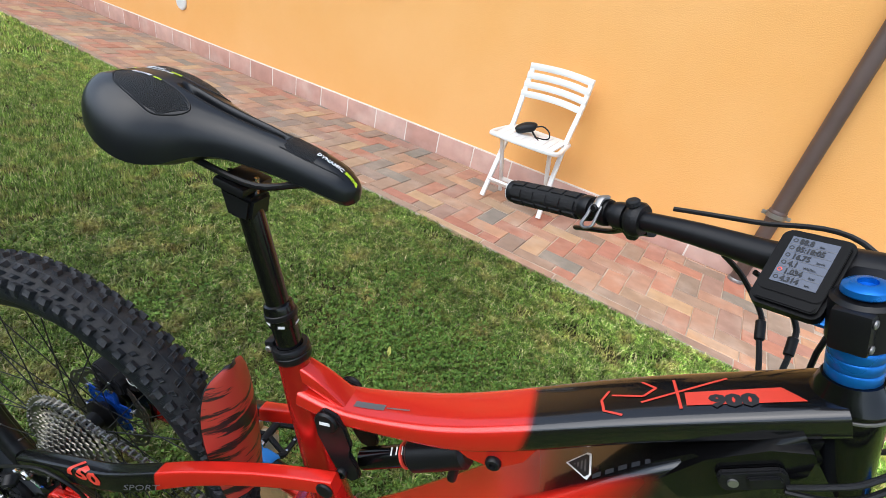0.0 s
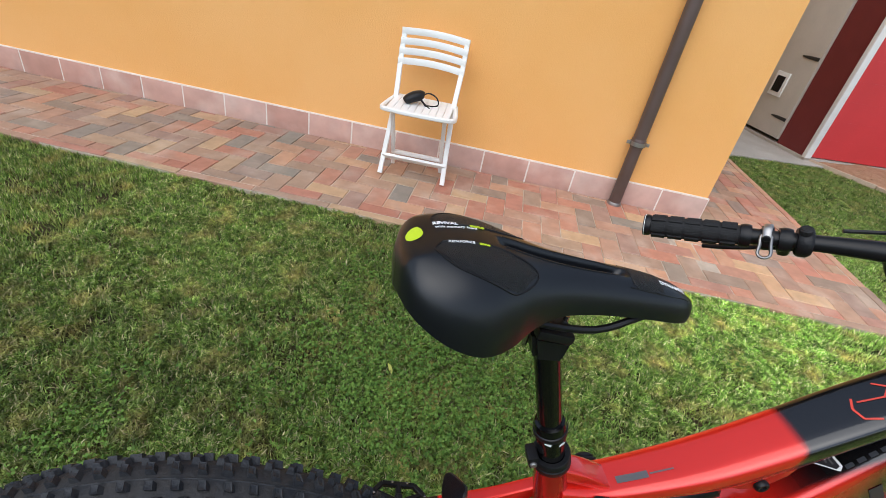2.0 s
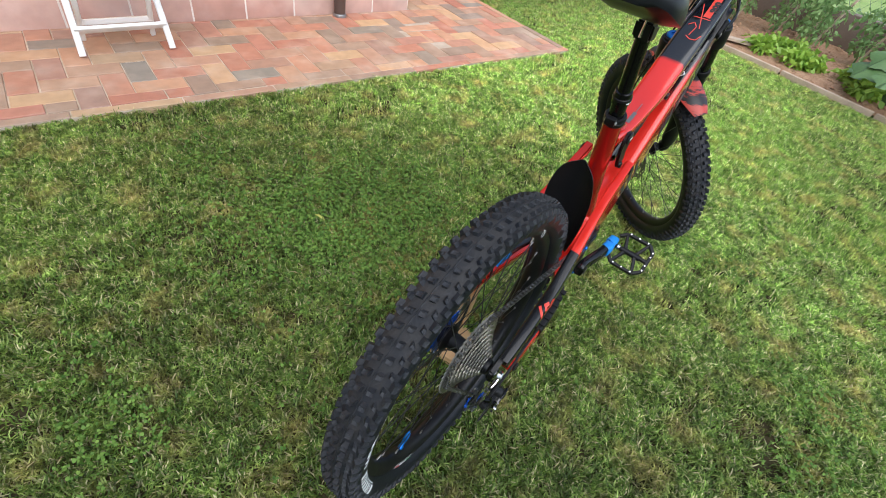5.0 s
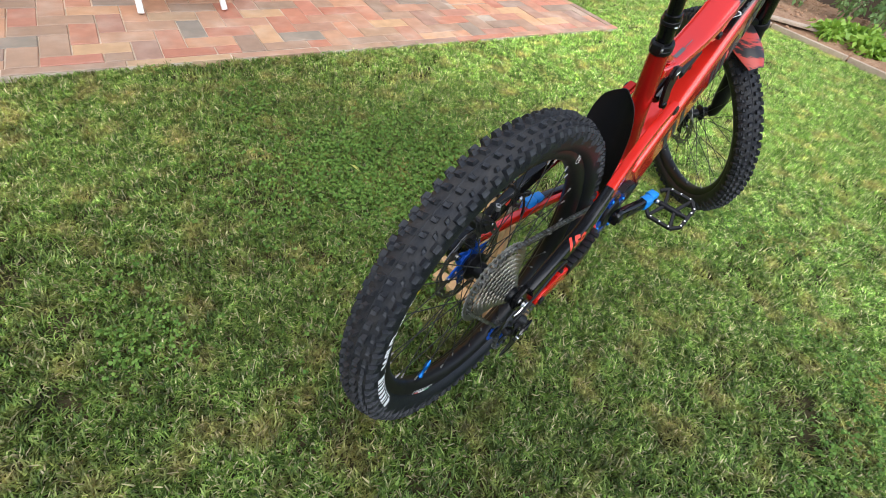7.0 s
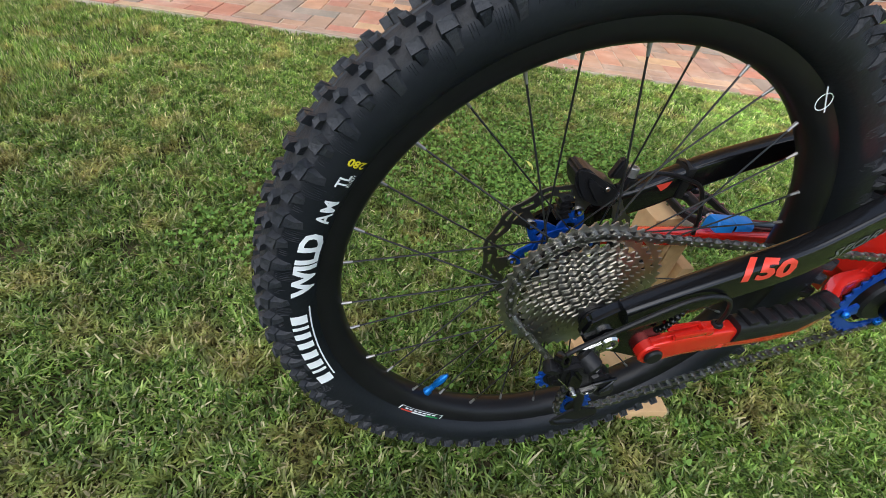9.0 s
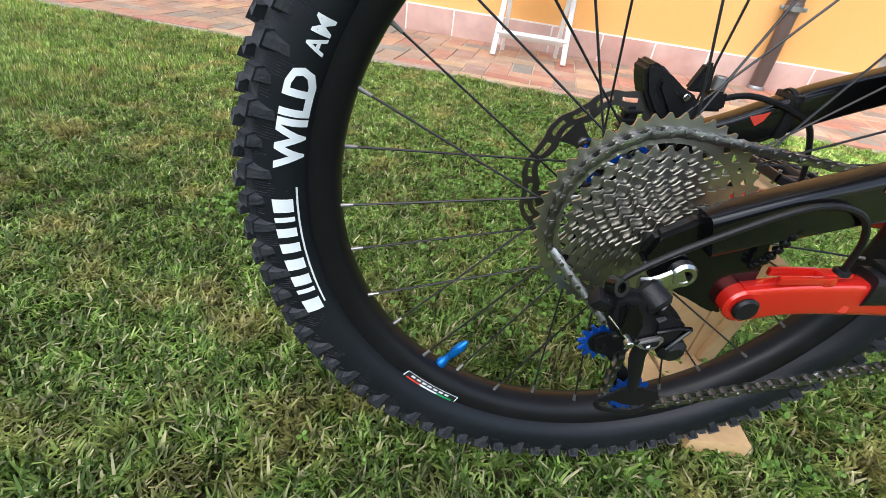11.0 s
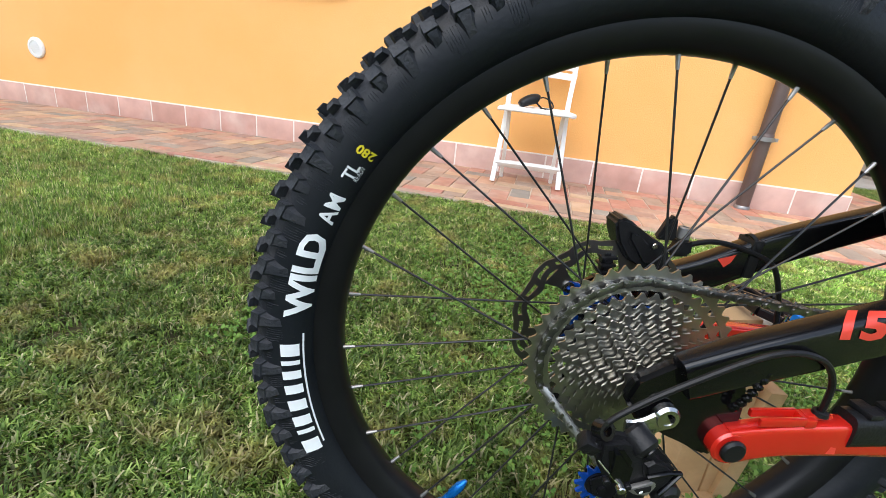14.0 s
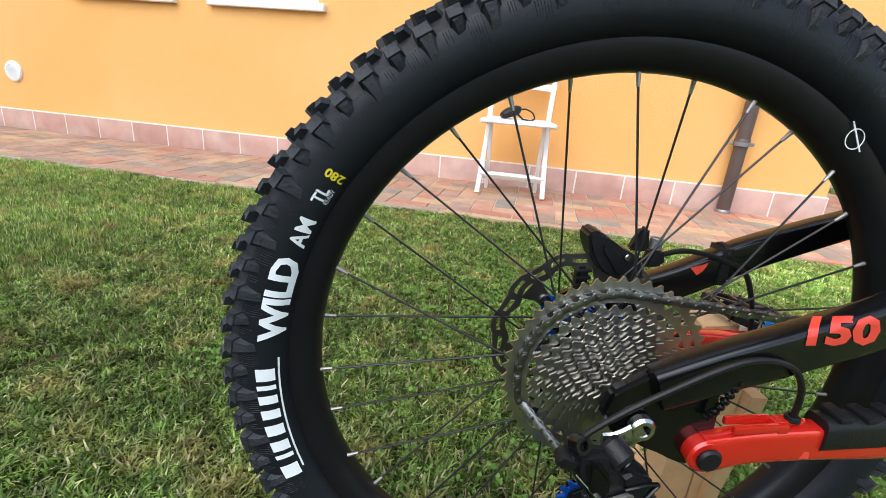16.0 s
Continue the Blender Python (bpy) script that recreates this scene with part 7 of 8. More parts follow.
# -- rear mudguard flap --
INK_RED = bpy.data.materials.new("red_black_brushed_plastic")
INK_RED.use_nodes = True
_n, _k = INK_RED.node_tree.nodes, INK_RED.node_tree.links
_tc, _mp, _ns, _rp = _n.new("ShaderNodeTexCoord"), _n.new("ShaderNodeMapping"), _n.new("ShaderNodeTexNoise"), _n.new("ShaderNodeValToRGB")
_mp.inputs["Scale"].default_value = (4, 5, 34)
_mp.inputs["Rotation"].default_value = (0.15, 0.2, 0)
_ns.inputs["Scale"].default_value, _ns.inputs["Detail"].default_value, _ns.inputs["Roughness"].default_value = 1.4, 8, 0.65
_rp.color_ramp.elements[0].position, _rp.color_ramp.elements[0].color = 0.46, (0.014, 0.012, 0.012, 1)
_rp.color_ramp.elements[1].position, _rp.color_ramp.elements[1].color = 0.50, (0.42, 0.045, 0.03, 1)
_k.new(_tc.outputs["Object"], _mp.inputs["Vector"])
_k.new(_mp.outputs["Vector"], _ns.inputs["Vector"])
_k.new(_ns.outputs["Fac"], _rp.inputs["Fac"])
_k.new(_rp.outputs["Color"], _n["Principled BSDF"].inputs["Base Color"])
_n["Principled BSDF"].inputs["Roughness"].default_value = 0.4


def curved_flap(name, spine, widths, bow, thick, mats, m, label):
    """A thin bowed sheet along a spine in the xz plane; mats: outer face, inner face."""
    sp = curve_through(spine, 5)
    ws = curve_through([(v, 0, 0) for v in widths], 5)
    bm = bmesh.new()
    n = 12
    grids = []
    for off in (0.0, thick):
        rows = []
        for i, p in enumerate(sp):
            t = (sp[min(i + 1, len(sp) - 1)] - sp[max(i - 1, 0)]).normalized()
            nrm = Vector((t.z, 0, -t.x))
            rows.append([bm.verts.new(p + Vector((0, ws[i].x * (2 * q / n - 1), 0)) + nrm * (off - bow * (2 * q / n - 1) ** 2 * ws[i].x / 0.05)) for q in range(n + 1)])
        grids.append(rows)
    for g, rows in enumerate(grids):
        for a, b in zip(rows, rows[1:]):
            for q in range(n):
                f = bm.faces.new((a[q], a[q + 1], b[q + 1], b[q]))
                f.smooth, f.material_index = True, g
    o, i = grids
    for r in range(len(sp) - 1):
        for q in (0, n):
            bm.faces.new((o[r][q], o[r + 1][q], i[r + 1][q], i[r][q]))
    for r in (0, -1):
        for q in range(n):
            bm.faces.new((o[r][q], o[r][q + 1], i[r][q + 1], i[r][q]))
    return part(name, moved(bm, m), mats, bike, label)


curved_flap("rear_mudguard", [(0.364, 0, 0.440), (0.358, 0, 0.50), (0.350, 0, 0.56), (0.340, 0, 0.62), (0.331, 0, 0.665), (0.327, 0, 0.683)], [0.040, 0.048, 0.052, 0.049, 0.034, 0.006], 0.026, 0.0022,
            [BLACK_PLASTIC, INK_RED], Matrix(), "flexible mudguard flap, black behind and red-black brushed in front")

# -- cranks and pedals --
ring = part("chainring", toothed(34, 0.0690, 0.054, 0.0028, BB + Vector((0, RING_Y, 0)), 0.0055), DARK_BLUE, bike, "blue anodised chainring")
bm = bmesh.new()
for s in range(4):
    a = 2 * math.pi * s / 4 + 0.5
    d = Vector((math.cos(a), 0, math.sin(a)))
    sweep(bm, [BB + Vector((0, RING_Y - 0.003, 0)) + d * 0.015, BB + Vector((0, RING_Y - 0.001, 0)) + d * 0.058], [(0.004, 0.014), (0.0025, 0.009)], 8, (0, 1, 0), 4)
part("spider", bm, DARK_BLUE, ring)
for s in range(4):
    a = 2 * math.pi * s / 4 + 0.5
    bolt(BB + Vector((0.056 * math.cos(a), RING_Y - 0.004, 0.056 * math.sin(a))), (0, -1, 0), 0.006, ring, BLUE)
part("chain_guide", extruded([(0.452, 0.402), (0.475, 0.418), (0.515, 0.412), (0.528, 0.395), (0.515, 0.386), (0.47, 0.397)], -0.062, -0.043, 0.003), BLACK_PLASTIC, motor, "black chain guide")


def build_crank(s, ang, pitch):
    d = Vector((math.cos(radians(ang)), 0, math.sin(radians(ang))))
    up = Vector((-d.z, 0, d.x))
    y0, y1 = s * 0.074, s * 0.094
    end = BB + d * 0.166
    p = [BB + Vector((0, y0, 0)) - d * 0.017, BB + Vector((0, y0, 0)) + d * 0.004, BB + Vector((0, s * 0.078, 0)) + d * 0.04, BB + Vector((0, s * 0.088, 0)) + d * 0.10, BB + Vector((0, y1, 0)) + d * 0.178]
    tall = [0.012, 0.017, 0.0195, 0.0205, 0.0205, 0.0200, 0.0185, 0.0175, 0.0168, 0.0162, 0.0158, 0.0154, 0.0150, 0.0147, 0.0144, 0.0142, 0.0130]
    c = part("crank", sweep(bmesh.new(), curve_through(p, 4), [(0.0115, q) for q in tall], 16, (0, 1, 0), 4.5), BLACK_GLOSS, bike, "black crank arm with a blue rubber boot")
    part("crank_bolt", cylinder(BB + Vector((0, s * 0.083, 0)), BB + Vector((0, s * 0.088, 0)), 0.0115, 18, 0.002), BLACK_MATT, c)
    part("groove", sweep(bmesh.new(), [BB + d * 0.035 + Vector((0, s * 0.0885, 0)), BB + d * 0.11 + Vector((0, s * 0.1005, 0))], (0.0012, 0.0065), 8, (0, 1, 0), 4), BLACK_MATT, c)
    for lo, hi, fat in ((0.118, 0.151, 0.0155), (0.1525, 0.184, 0.0162)):
        q = [BB + Vector((0, y1 - s * 0.003, 0)) + d * lo, BB + Vector((0, y1 - s * 0.002, 0)) + d * (lo + 0.003), BB + Vector((0, y1, 0)) + d * (hi - 0.003), BB + Vector((0, y1, 0)) + d * hi]
        part("crank_boot", sweep(bmesh.new(), q, [(0.0128, fat), (0.0142, fat + 0.0015), (0.0142, fat + 0.001), (0.0125, fat - 0.001)], 16, (0, 1, 0), 5), BLUE_RUBBER, c, "bright blue rubber crank boot")
    m = Matrix.Translation(end + Vector((0, s * 0.152, 0))) @ pose(0, 0, 0, 0, pitch, 0)
    ped = part("pedal", moved(cylinder((0, -0.030, 0), (0, 0.030, 0), 0.0082, 16, 0.002), m), BLACK_MATT, bike, "black flat pedal with steel pins")
    part("pedal_axle", moved(cylinder((0, -s * 0.062, 0), (0, -s * 0.028, 0), 0.0060, 12), m), BLACK_MATT, ped)
    part("axle_collar", moved(cylinder((0, -s * 0.040, 0), (0, -s * 0.032, 0), 0.0088, 12, 0.001), m), CHROME, ped)
    outline = [(-0.050, -0.032), (-0.032, -0.050), (0.032, -0.050), (0.050, -0.032), (0.050, 0.032), (0.032, 0.050), (-0.032, 0.050), (-0.050, 0.032)]
    open_side = 5 if s < 0 else 1                    # the cage is open towards the crank
    for k in range(8):
        if k == open_side:
            continue
        e0, e1 = outline[k], outline[(k + 1) % 8]
        part("cage_bar", moved(sweep(bmesh.new(), [(*e0, 0), (*e1, 0)], (0.0058, 0.0050), 8, (0, 0, 1), 4), m), BLACK_MATT, ped)
    for x, y in ((-0.048, -0.030), (0.048, -0.030), (-0.048, 0.034), (0.048, 0.034)):
        part("spider_arm", moved(sweep(bmesh.new(), [(0, y * 0.45, 0), (x, y, 0)], [(0.0055, 0.0050), (0.0046, 0.0042)], 8, (0, 0, 1), 4), m), BLACK_MATT, ped)
    part("cage_bar", moved(sweep(bmesh.new(), [(0, -s * 0.004, 0), (0, s * 0.050, 0)], (0.0062, 0.0050), 8, (0, 0, 1), 4), m), BLACK_MATT, ped)
    for x, y in ((-0.050, -0.026), (-0.050, 0.026), (-0.050, 0.0), (0.050, -0.026), (0.050, 0.026), (0.050, 0.0), (-0.030, -0.050), (0.030, -0.050), (-0.014, -s * -0.050), (0.016, -s * -0.050)):
        part("pin", moved(cylinder((x, y, -0.0090), (x, y, 0.0090), 0.0024, 8), m), CHROME, ped, "bright steel pin")


build_crank(-1, 0, -32)
build_crank(1, 176, 10)

# -- fork, front mudguard --
for s in (-1, 1):
    top_p = HEAD + FORE * 0.032 + Vector((0, s * 0.074, 0)) + DOWN * 0.042
    leg = part("fork_leg", moved(cylinder(top_p + DOWN * 0.0, top_p + DOWN * 0.22, 0.0215, 24, 0.002), STEER), BLACK_GLOSS, bike, "black fork stanchion")
    low_m = part("fork_lower", moved(sweep(bmesh.new(), curve_through([top_p + DOWN * 0.158, top_p + DOWN * 0.173, top_p + DOWN * 0.343, top_p + DOWN * 0.488, FRONT_HUB + Vector((0, s * 0.062, 0))], 4), [0.0275] * 3 + [0.0250] * 9 + [(0.019, 0.021)] * 4 + [(0.011, 0.017)], 16), STEER), BLACK_MATT, bike, "black lower fork leg")
    part("wiper_seal", moved(lathe(bmesh.new(), [(0.0217, -0.006), (0.0265, -0.005), (0.0285, 0.004), (0.0285, 0.010), (0.0217, 0.010)], axis_pose(top_p + DOWN * 0.153, DOWN), 24, True), STEER), BLACK_MATT, low_m)
    cap = part("fork_cap", moved(lathe(bmesh.new(), [(0.0275, -0.060), (0.0290, -0.056), (0.0290, -0.003), (0.0265, 0.002), (0.0225, 0.003), (0.0222, 0.008), (0.016, 0.011), (0.0155, 0.008)], axis_pose(top_p, -DOWN), 24), STEER), BLACK_MATT, leg)
    part("adjuster_knob", moved(lathe(bmesh.new(), [(0.0170, 0.007), (0.0170, 0.013), (0.014, 0.016), (0.006, 0.016), (0.0055, 0.013)], axis_pose(top_p, -DOWN), 20), STEER), BLUE, leg, "blue fork adjuster knob")
c0 = HEAD + DOWN * 0.060
crown = sweep(bmesh.new(), curve_through([c0 + FORE * 0.028 + Vector((0, -0.070, 0)) + DOWN * 0.002, c0 + FORE * 0.012 + Vector((0, -0.035, 0)), c0 + Vector((0, 0, 0)), c0 + FORE * 0.012 + Vector((0, 0.035, 0)), c0 + FORE * 0.028 + Vector((0, 0.070, 0)) + DOWN * 0.002], 4), (0.015, 0.018), 14, FORE, 3)
part("fork_crown", moved(crown, STEER), BLACK_GLOSS, bike, "black fork crown")
arch = [FRONT_HUB + Vector((0, -0.062, 0)) - DOWN * 0.335 + FORE * -0.016, FRONT_HUB + Vector((0, -0.052, 0)) - DOWN * 0.372 + FORE * -0.02, FRONT_HUB + Vector((0, 0, 0)) - DOWN * 0.388 + FORE * -0.02, FRONT_HUB + Vector((0, 0.052, 0)) - DOWN * 0.372 + FORE * -0.02, FRONT_HUB + Vector((0, 0.062, 0)) - DOWN * 0.335 + FORE * -0.016]
part("fork_arch", moved(sweep(bmesh.new(), curve_through(arch, 4), (0.008, 0.014), 10, None, 3), STEER), BLACK_MATT, bike, "black fork arch")
part("front_caliper", moved(extruded([(FRONT_HUB.x - 0.075, FRONT_HUB.z + 0.045), (FRONT_HUB.x - 0.045, FRONT_HUB.z + 0.095), (FRONT_HUB.x - 0.015, FRONT_HUB.z + 0.09), (FRONT_HUB.x - 0.045, FRONT_HUB.z + 0.035)], 0.030, 0.066, 0.005), STEER), BLACK_PLASTIC, bike, "black front brake caliper")
fh = FRONT_HUB
spine = []
for a in (94, 104, 114, 124, 133, 140):
    r = 0.388 + (0.004 if a > 130 else 0)
    aa = radians(a)
    spine.append(fh + Vector((r * math.cos(aa), 0, r * math.sin(aa))))
curved_flap("front_mudguard", spine[::-1], [0.020, 0.036, 0.044, 0.044, 0.038, 0.026], -0.016, 0.0022, [INK_RED, BLACK_PLASTIC], STEER, "short red and black brushed plastic mudguard under the fork crown")
part("fork_axle", moved(cylinder(fh + Vector((0, -0.078, 0)), fh + Vector((0, 0.074, 0)), 0.0085, 14), STEER), BLACK_MATT, bike)

# -- headset, stem, bar --
top_h = HEAD - DOWN * 0.104
cups = part("headset_cup", lathe(bmesh.new(), [(0.0285, 0.0), (0.0295, 0.003), (0.0285, 0.006), (0.0245, 0.015), (0.0205, 0.0255), (0.0190, 0.0255)], axis_pose(top_h, -DOWN), 28), BLACK_GLOSS, bike, "black headset cup with a bright bearing ring")
part("bearing_ring", lathe(bmesh.new(), [(0.0280, -0.0015), (0.0302, -0.001), (0.0302, 0.001), (0.0276, 0.0015)], axis_pose(top_h, -DOWN), 28, True), STEEL, cups)
for k in range(3):
    part("spacer", lathe(bmesh.new(), [(0.0145, 0.0), (0.0180, 0.0), (0.0188, 0.0012), (0.0188, 0.0092), (0.0180, 0.0104), (0.0145, 0.0104)], axis_pose(top_h - DOWN * (0.0256 + 0.0107 * k), -DOWN), 28, True), BLUE, bike, "blue anodised headset spacer")
s0 = top_h - DOWN * 0.058
BAR = HEAD - DOWN * 0.193 + FORE * 0.047
stem = part("stem", moved(cylinder(s0, s0 - DOWN * 0.042, 0.0215, 24, 0.003), STEER), BLACK_MATT, bike, "black handlebar stem")
part("stem_arm", moved(sweep(bmesh.new(), [s0 - DOWN * 0.021 + FORE * 0.010, BAR - FORE * 0.010], [(0.020, 0.018), (0.024, 0.019)], 14, (0, 1, 0), 4), STEER), BLACK_MATT, stem)
part("face_plate", moved(cylinder(BAR + Vector((0, -0.026, 0)), BAR + Vector((0, 0.026, 0)), 0.0225, 22, 0.003), STEER), BLACK_MATT, stem)
ear = s0 - DOWN * 0.021 - FORE * 0.0195
part("clamp_block", moved(add_box(bmesh.new(), (0.014, 0.026, 0.036), Matrix.Translation(ear) @ pose(0, 0, 0, 0, -24, 0), 0.004), STEER), BLACK_MATT, stem)
for k in (0.010, 0.032):
    ear = s0 - DOWN * k - FORE * 0.0215
    part("stem_bolt", moved(cylinder(ear + Vector((0, -0.0145, 0)), ear + Vector((0, -0.0125, 0)), 0.0036, 10, 0.0006), STEER), STEEL, stem)
capz = s0 - DOWN * 0.044
part("top_cap", moved(lathe(bmesh.new(), [(0.0150, 0.0), (0.0160, 0.0015), (0.0152, 0.006), (0.010, 0.009), (0.0065, 0.009), (0.006, 0.005)], axis_pose(capz, -DOWN), 28), STEER), BLUE, stem, "blue anodised top cap")


def bar_point(y):
    """The handlebar's centre line before it is turned: rise and backsweep."""
    t = min(1.0, max(0.0, (abs(y) - 0.045) / 0.13))
    t = t * t * (3 - 2 * t)
    back = 0.008 * t + max(0.0, abs(y) - 0.12) * 0.098
    return BAR + Vector((-back, y * 1.09, 0.011 * t + max(0.0, abs(y) - 0.16) * 0.045))


ys = [-0.378 + 0.756 * i / 48 for i in range(49)]
bar = part("handlebar", moved(sweep(bmesh.new(), [bar_point(y) for y in ys], [0.0158 - 0.0047 * min(1, max(0, (abs(y) - 0.05) / 0.13)) for y in ys], 16, (0, 0, 1)), STEER), BLACK_MATT, bike, "black riser handlebar turned to the left")


def along_bar(y0, y1, r, n=16, bevel=0.002, steps=6):
    pts = [bar_point(y0 + (y1 - y0) * i / steps) for i in range(steps + 1)]
    return moved(sweep(bmesh.new(), pts, [r - (bevel if i in (0, steps) else 0) for i in range(steps + 1)], n, (0, 0, 1)), STEER)


for s in (-1, 1):
    grip = part("grip", along_bar(s * 0.266, s * 0.376, 0.0152, 18), GRIP, bike, "black ribbed rubber grip with clamp rings")
    for k in range(5):
        for q in range(6):
            a = 2 * math.pi * q / 6
            y = s * (0.279 + k * 0.0205)
            p0, p1 = bar_point(y - s * 0.0084), bar_point(y + s * 0.0084)
            d = Vector((math.cos(a), 0, math.sin(a))) * 0.0148
            part("grip_pad", moved(sweep(bmesh.new(), [p0 + d, p1 + d], (0.0058, 0.0022), 8, Vector((-math.sin(a), 0, math.cos(a))), 4), STEER), GRIP, grip)
    part("clamp_ring", along_bar(s * 0.255, s * 0.267, 0.0165, 18, 0.001, 3), BLACK_MATT, grip)
    part("end_ring", along_bar(s * 0.372, s * 0.381, 0.0160, 18, 0.001, 3), BLACK_MATT, grip)
    part("print", along_bar(s * 0.3790, s * 0.3797, 0.01612, 18, 0.0, 2), WHITE_INK, grip, "thin white printed ring")
    # brake lever
    b0 = bar_point(s * 0.218)
    lever = part("brake_lever", moved(sweep(bmesh.new(), curve_through([bar_point(s * 0.196) + Vector((0.028, 0, -0.010)), b0 + Vector((0.031, 0, -0.012)), bar_point(s * 0.240) + Vector((0.028, 0, -0.012))], 4), (0.009, 0.010), 12, (0, 0, 1), 3), STEER), BLACK_PLASTIC, bike, "black hydraulic brake lever")
    part("lever_clamp", along_bar(s * 0.212, s * 0.226, 0.0165, 18, 0.001, 3), BLACK_MATT, lever)
    part("lever_blade", moved(sweep(bmesh.new(), curve_through([bar_point(s * 0.232) + Vector((0.034, 0, -0.018)), bar_point(s * 0.256) + Vector((0.046, 0, -0.026)), bar_point(s * 0.285) + Vector((0.046, 0, -0.030)), bar_point(s * 0.310) + Vector((0.056, 0, -0.034))], 4), (0.0038, 0.0060), 10, (0, 0, 1)), STEER), BLACK_MATT, lever)
    part("bridge", moved(sweep(bmesh.new(), [b0 + Vector((0.008, 0, -0.006)), b0 + Vector((0.032, 0, -0.022))], (0.008, 0.008), 10, (0, 1, 0), 3), STEER), BLACK_MATT, lever)
# switch unit and dropper lever on the left
sw = part("switch_unit", along_bar(0.192, 0.208, 0.0205, 20, 0.003, 4), BLACK_PLASTIC, bike, "black motor switch unit on the bar")
part("switch_button", moved(cylinder(bar_point(0.200) + Vector((-0.012, 0, 0.014)), bar_point(0.200) + Vector((-0.016, 0, 0.022)), 0.008, 16, 0.002), STEER), GRIP, sw)
dl = part("dropper_lever", along_bar(0.232, 0.244, 0.0170, 18, 0.001, 3), BLACK_MATT, bike, "black remote lever with an open metal paddle")
part("lever_link", moved(sweep(bmesh.new(), curve_through([bar_point(0.237) + Vector((-0.004, 0, 0.018)), bar_point(0.238) + Vector((-0.014, 0, 0.015)), bar_point(0.238) + Vector((-0.020, 0, 0.004))], 4), (0.0055, 0.0030), 10, (0, 1, 0), 3), STEER), STEEL, dl, "bare metal link")
loop = [bar_point(0.233) + Vector((-0.018, 0, 0.006)), bar_point(0.243) + Vector((-0.018, 0, 0.006)), bar_point(0.244) + Vector((-0.024, 0, -0.006)), bar_point(0.245) + Vector((-0.030, 0, -0.017)), bar_point(0.2385) + Vector((-0.032, 0, -0.021)), bar_point(0.232) + Vector((-0.030, 0, -0.017)), bar_point(0.2325) + Vector((-0.024, 0, -0.006))]
part("paddle", moved(sweep(bmesh.new(), curve_through(loop + [loop[0]], 4), (0.0024, 0.0020), 8, None), STEER), DARK_STEEL, dl, "open bare metal paddle")
part("pivot_bolt", moved(cylinder(bar_point(0.238) + Vector((-0.021, 0, 0.004)), bar_point(0.238) + Vector((-0.025, 0, 0.003)), 0.0045, 12, 0.001), STEER), BLACK_MATT, dl)
bm = sweep(bmesh.new(), curve_through([bar_point(-0.150) + Vector((-0.004, 0, -0.018)), bar_point(-0.168) + Vector((-0.008, 0, -0.026)), bar_point(-0.190) + Vector((-0.010, 0, -0.028)), bar_point(-0.204) + Vector((-0.008, 0, -0.022))], 4), [(0.008, 0.010), (0.012, 0.014), (0.0145, 0.017), (0.016, 0.018), (0.0165, 0.0185), (0.0165, 0.0185), (0.016, 0.018), (0.0155, 0.018), (0.015, 0.017), (0.014, 0.016), (0.0125, 0.014), (0.010, 0.012), (0.007, 0.008)], 14, (0, 0, 1), 3)
sh = part("shifter", moved(bm, STEER), BLACK_PLASTIC, bike, "black gear shifter under the bar")
part("shifter_cap", moved(cylinder(bar_point(-0.186) + Vector((-0.024, 0, -0.024)), bar_point(-0.186) + Vector((-0.029, 0, -0.025)), 0.0125, 18, 0.002), STEER), BLACK_MATT, sh)
part("cap_screw", moved(cylinder(bar_point(-0.186) + Vector((-0.0285, 0, -0.025)), bar_point(-0.186) + Vector((-0.0300, 0, -0.0253)), 0.0036, 10), STEER), STEEL, sh, "bright screw")
part("shift_paddle", moved(sweep(bmesh.new(), curve_through([bar_point(-0.185) + Vector((-0.016, 0, -0.040)), bar_point(-0.210) + Vector((-0.032, 0, -0.042)), bar_point(-0.232) + Vector((-0.036, 0, -0.040))], 4), (0.003, 0.008), 8, (1, 0, 0)), STEER), BLACK_PLASTIC, sh)
part("spare_clamp", moved(add_box(bmesh.new(), (0.022, 0.018, 0.020), Matrix.Translation(bar_point(-0.060) + Vector((-0.004, 0, 0.020))), 0.003), STEER), BLACK_PLASTIC, bike, "small black bracket on the bar")

# -- display --
def rounded_slab(w, h, thick, r, bevel):
    pts = []
    for cx, cy, a0 in ((w / 2 - r, h / 2 - r, 0), (-w / 2 + r, h / 2 - r, 90), (-w / 2 + r, -h / 2 + r, 180), (w / 2 - r, -h / 2 + r, 270)):
        for q in range(5):
            a = radians(a0 + 22.5 * q)
            pts.append((cx + r * math.cos(a), cy + r * math.sin(a)))
    bm = plate(bmesh.new(), pts, thick, Matrix())
    rim = [e for e in bm.edges if abs(e.verts[0].co.z - e.verts[1].co.z) < 1e-6]
    bmesh.ops.bevel(bm, geom=rim, offset=bevel, segments=2, affect="EDGES", clamp_overlap=True)
    return bm


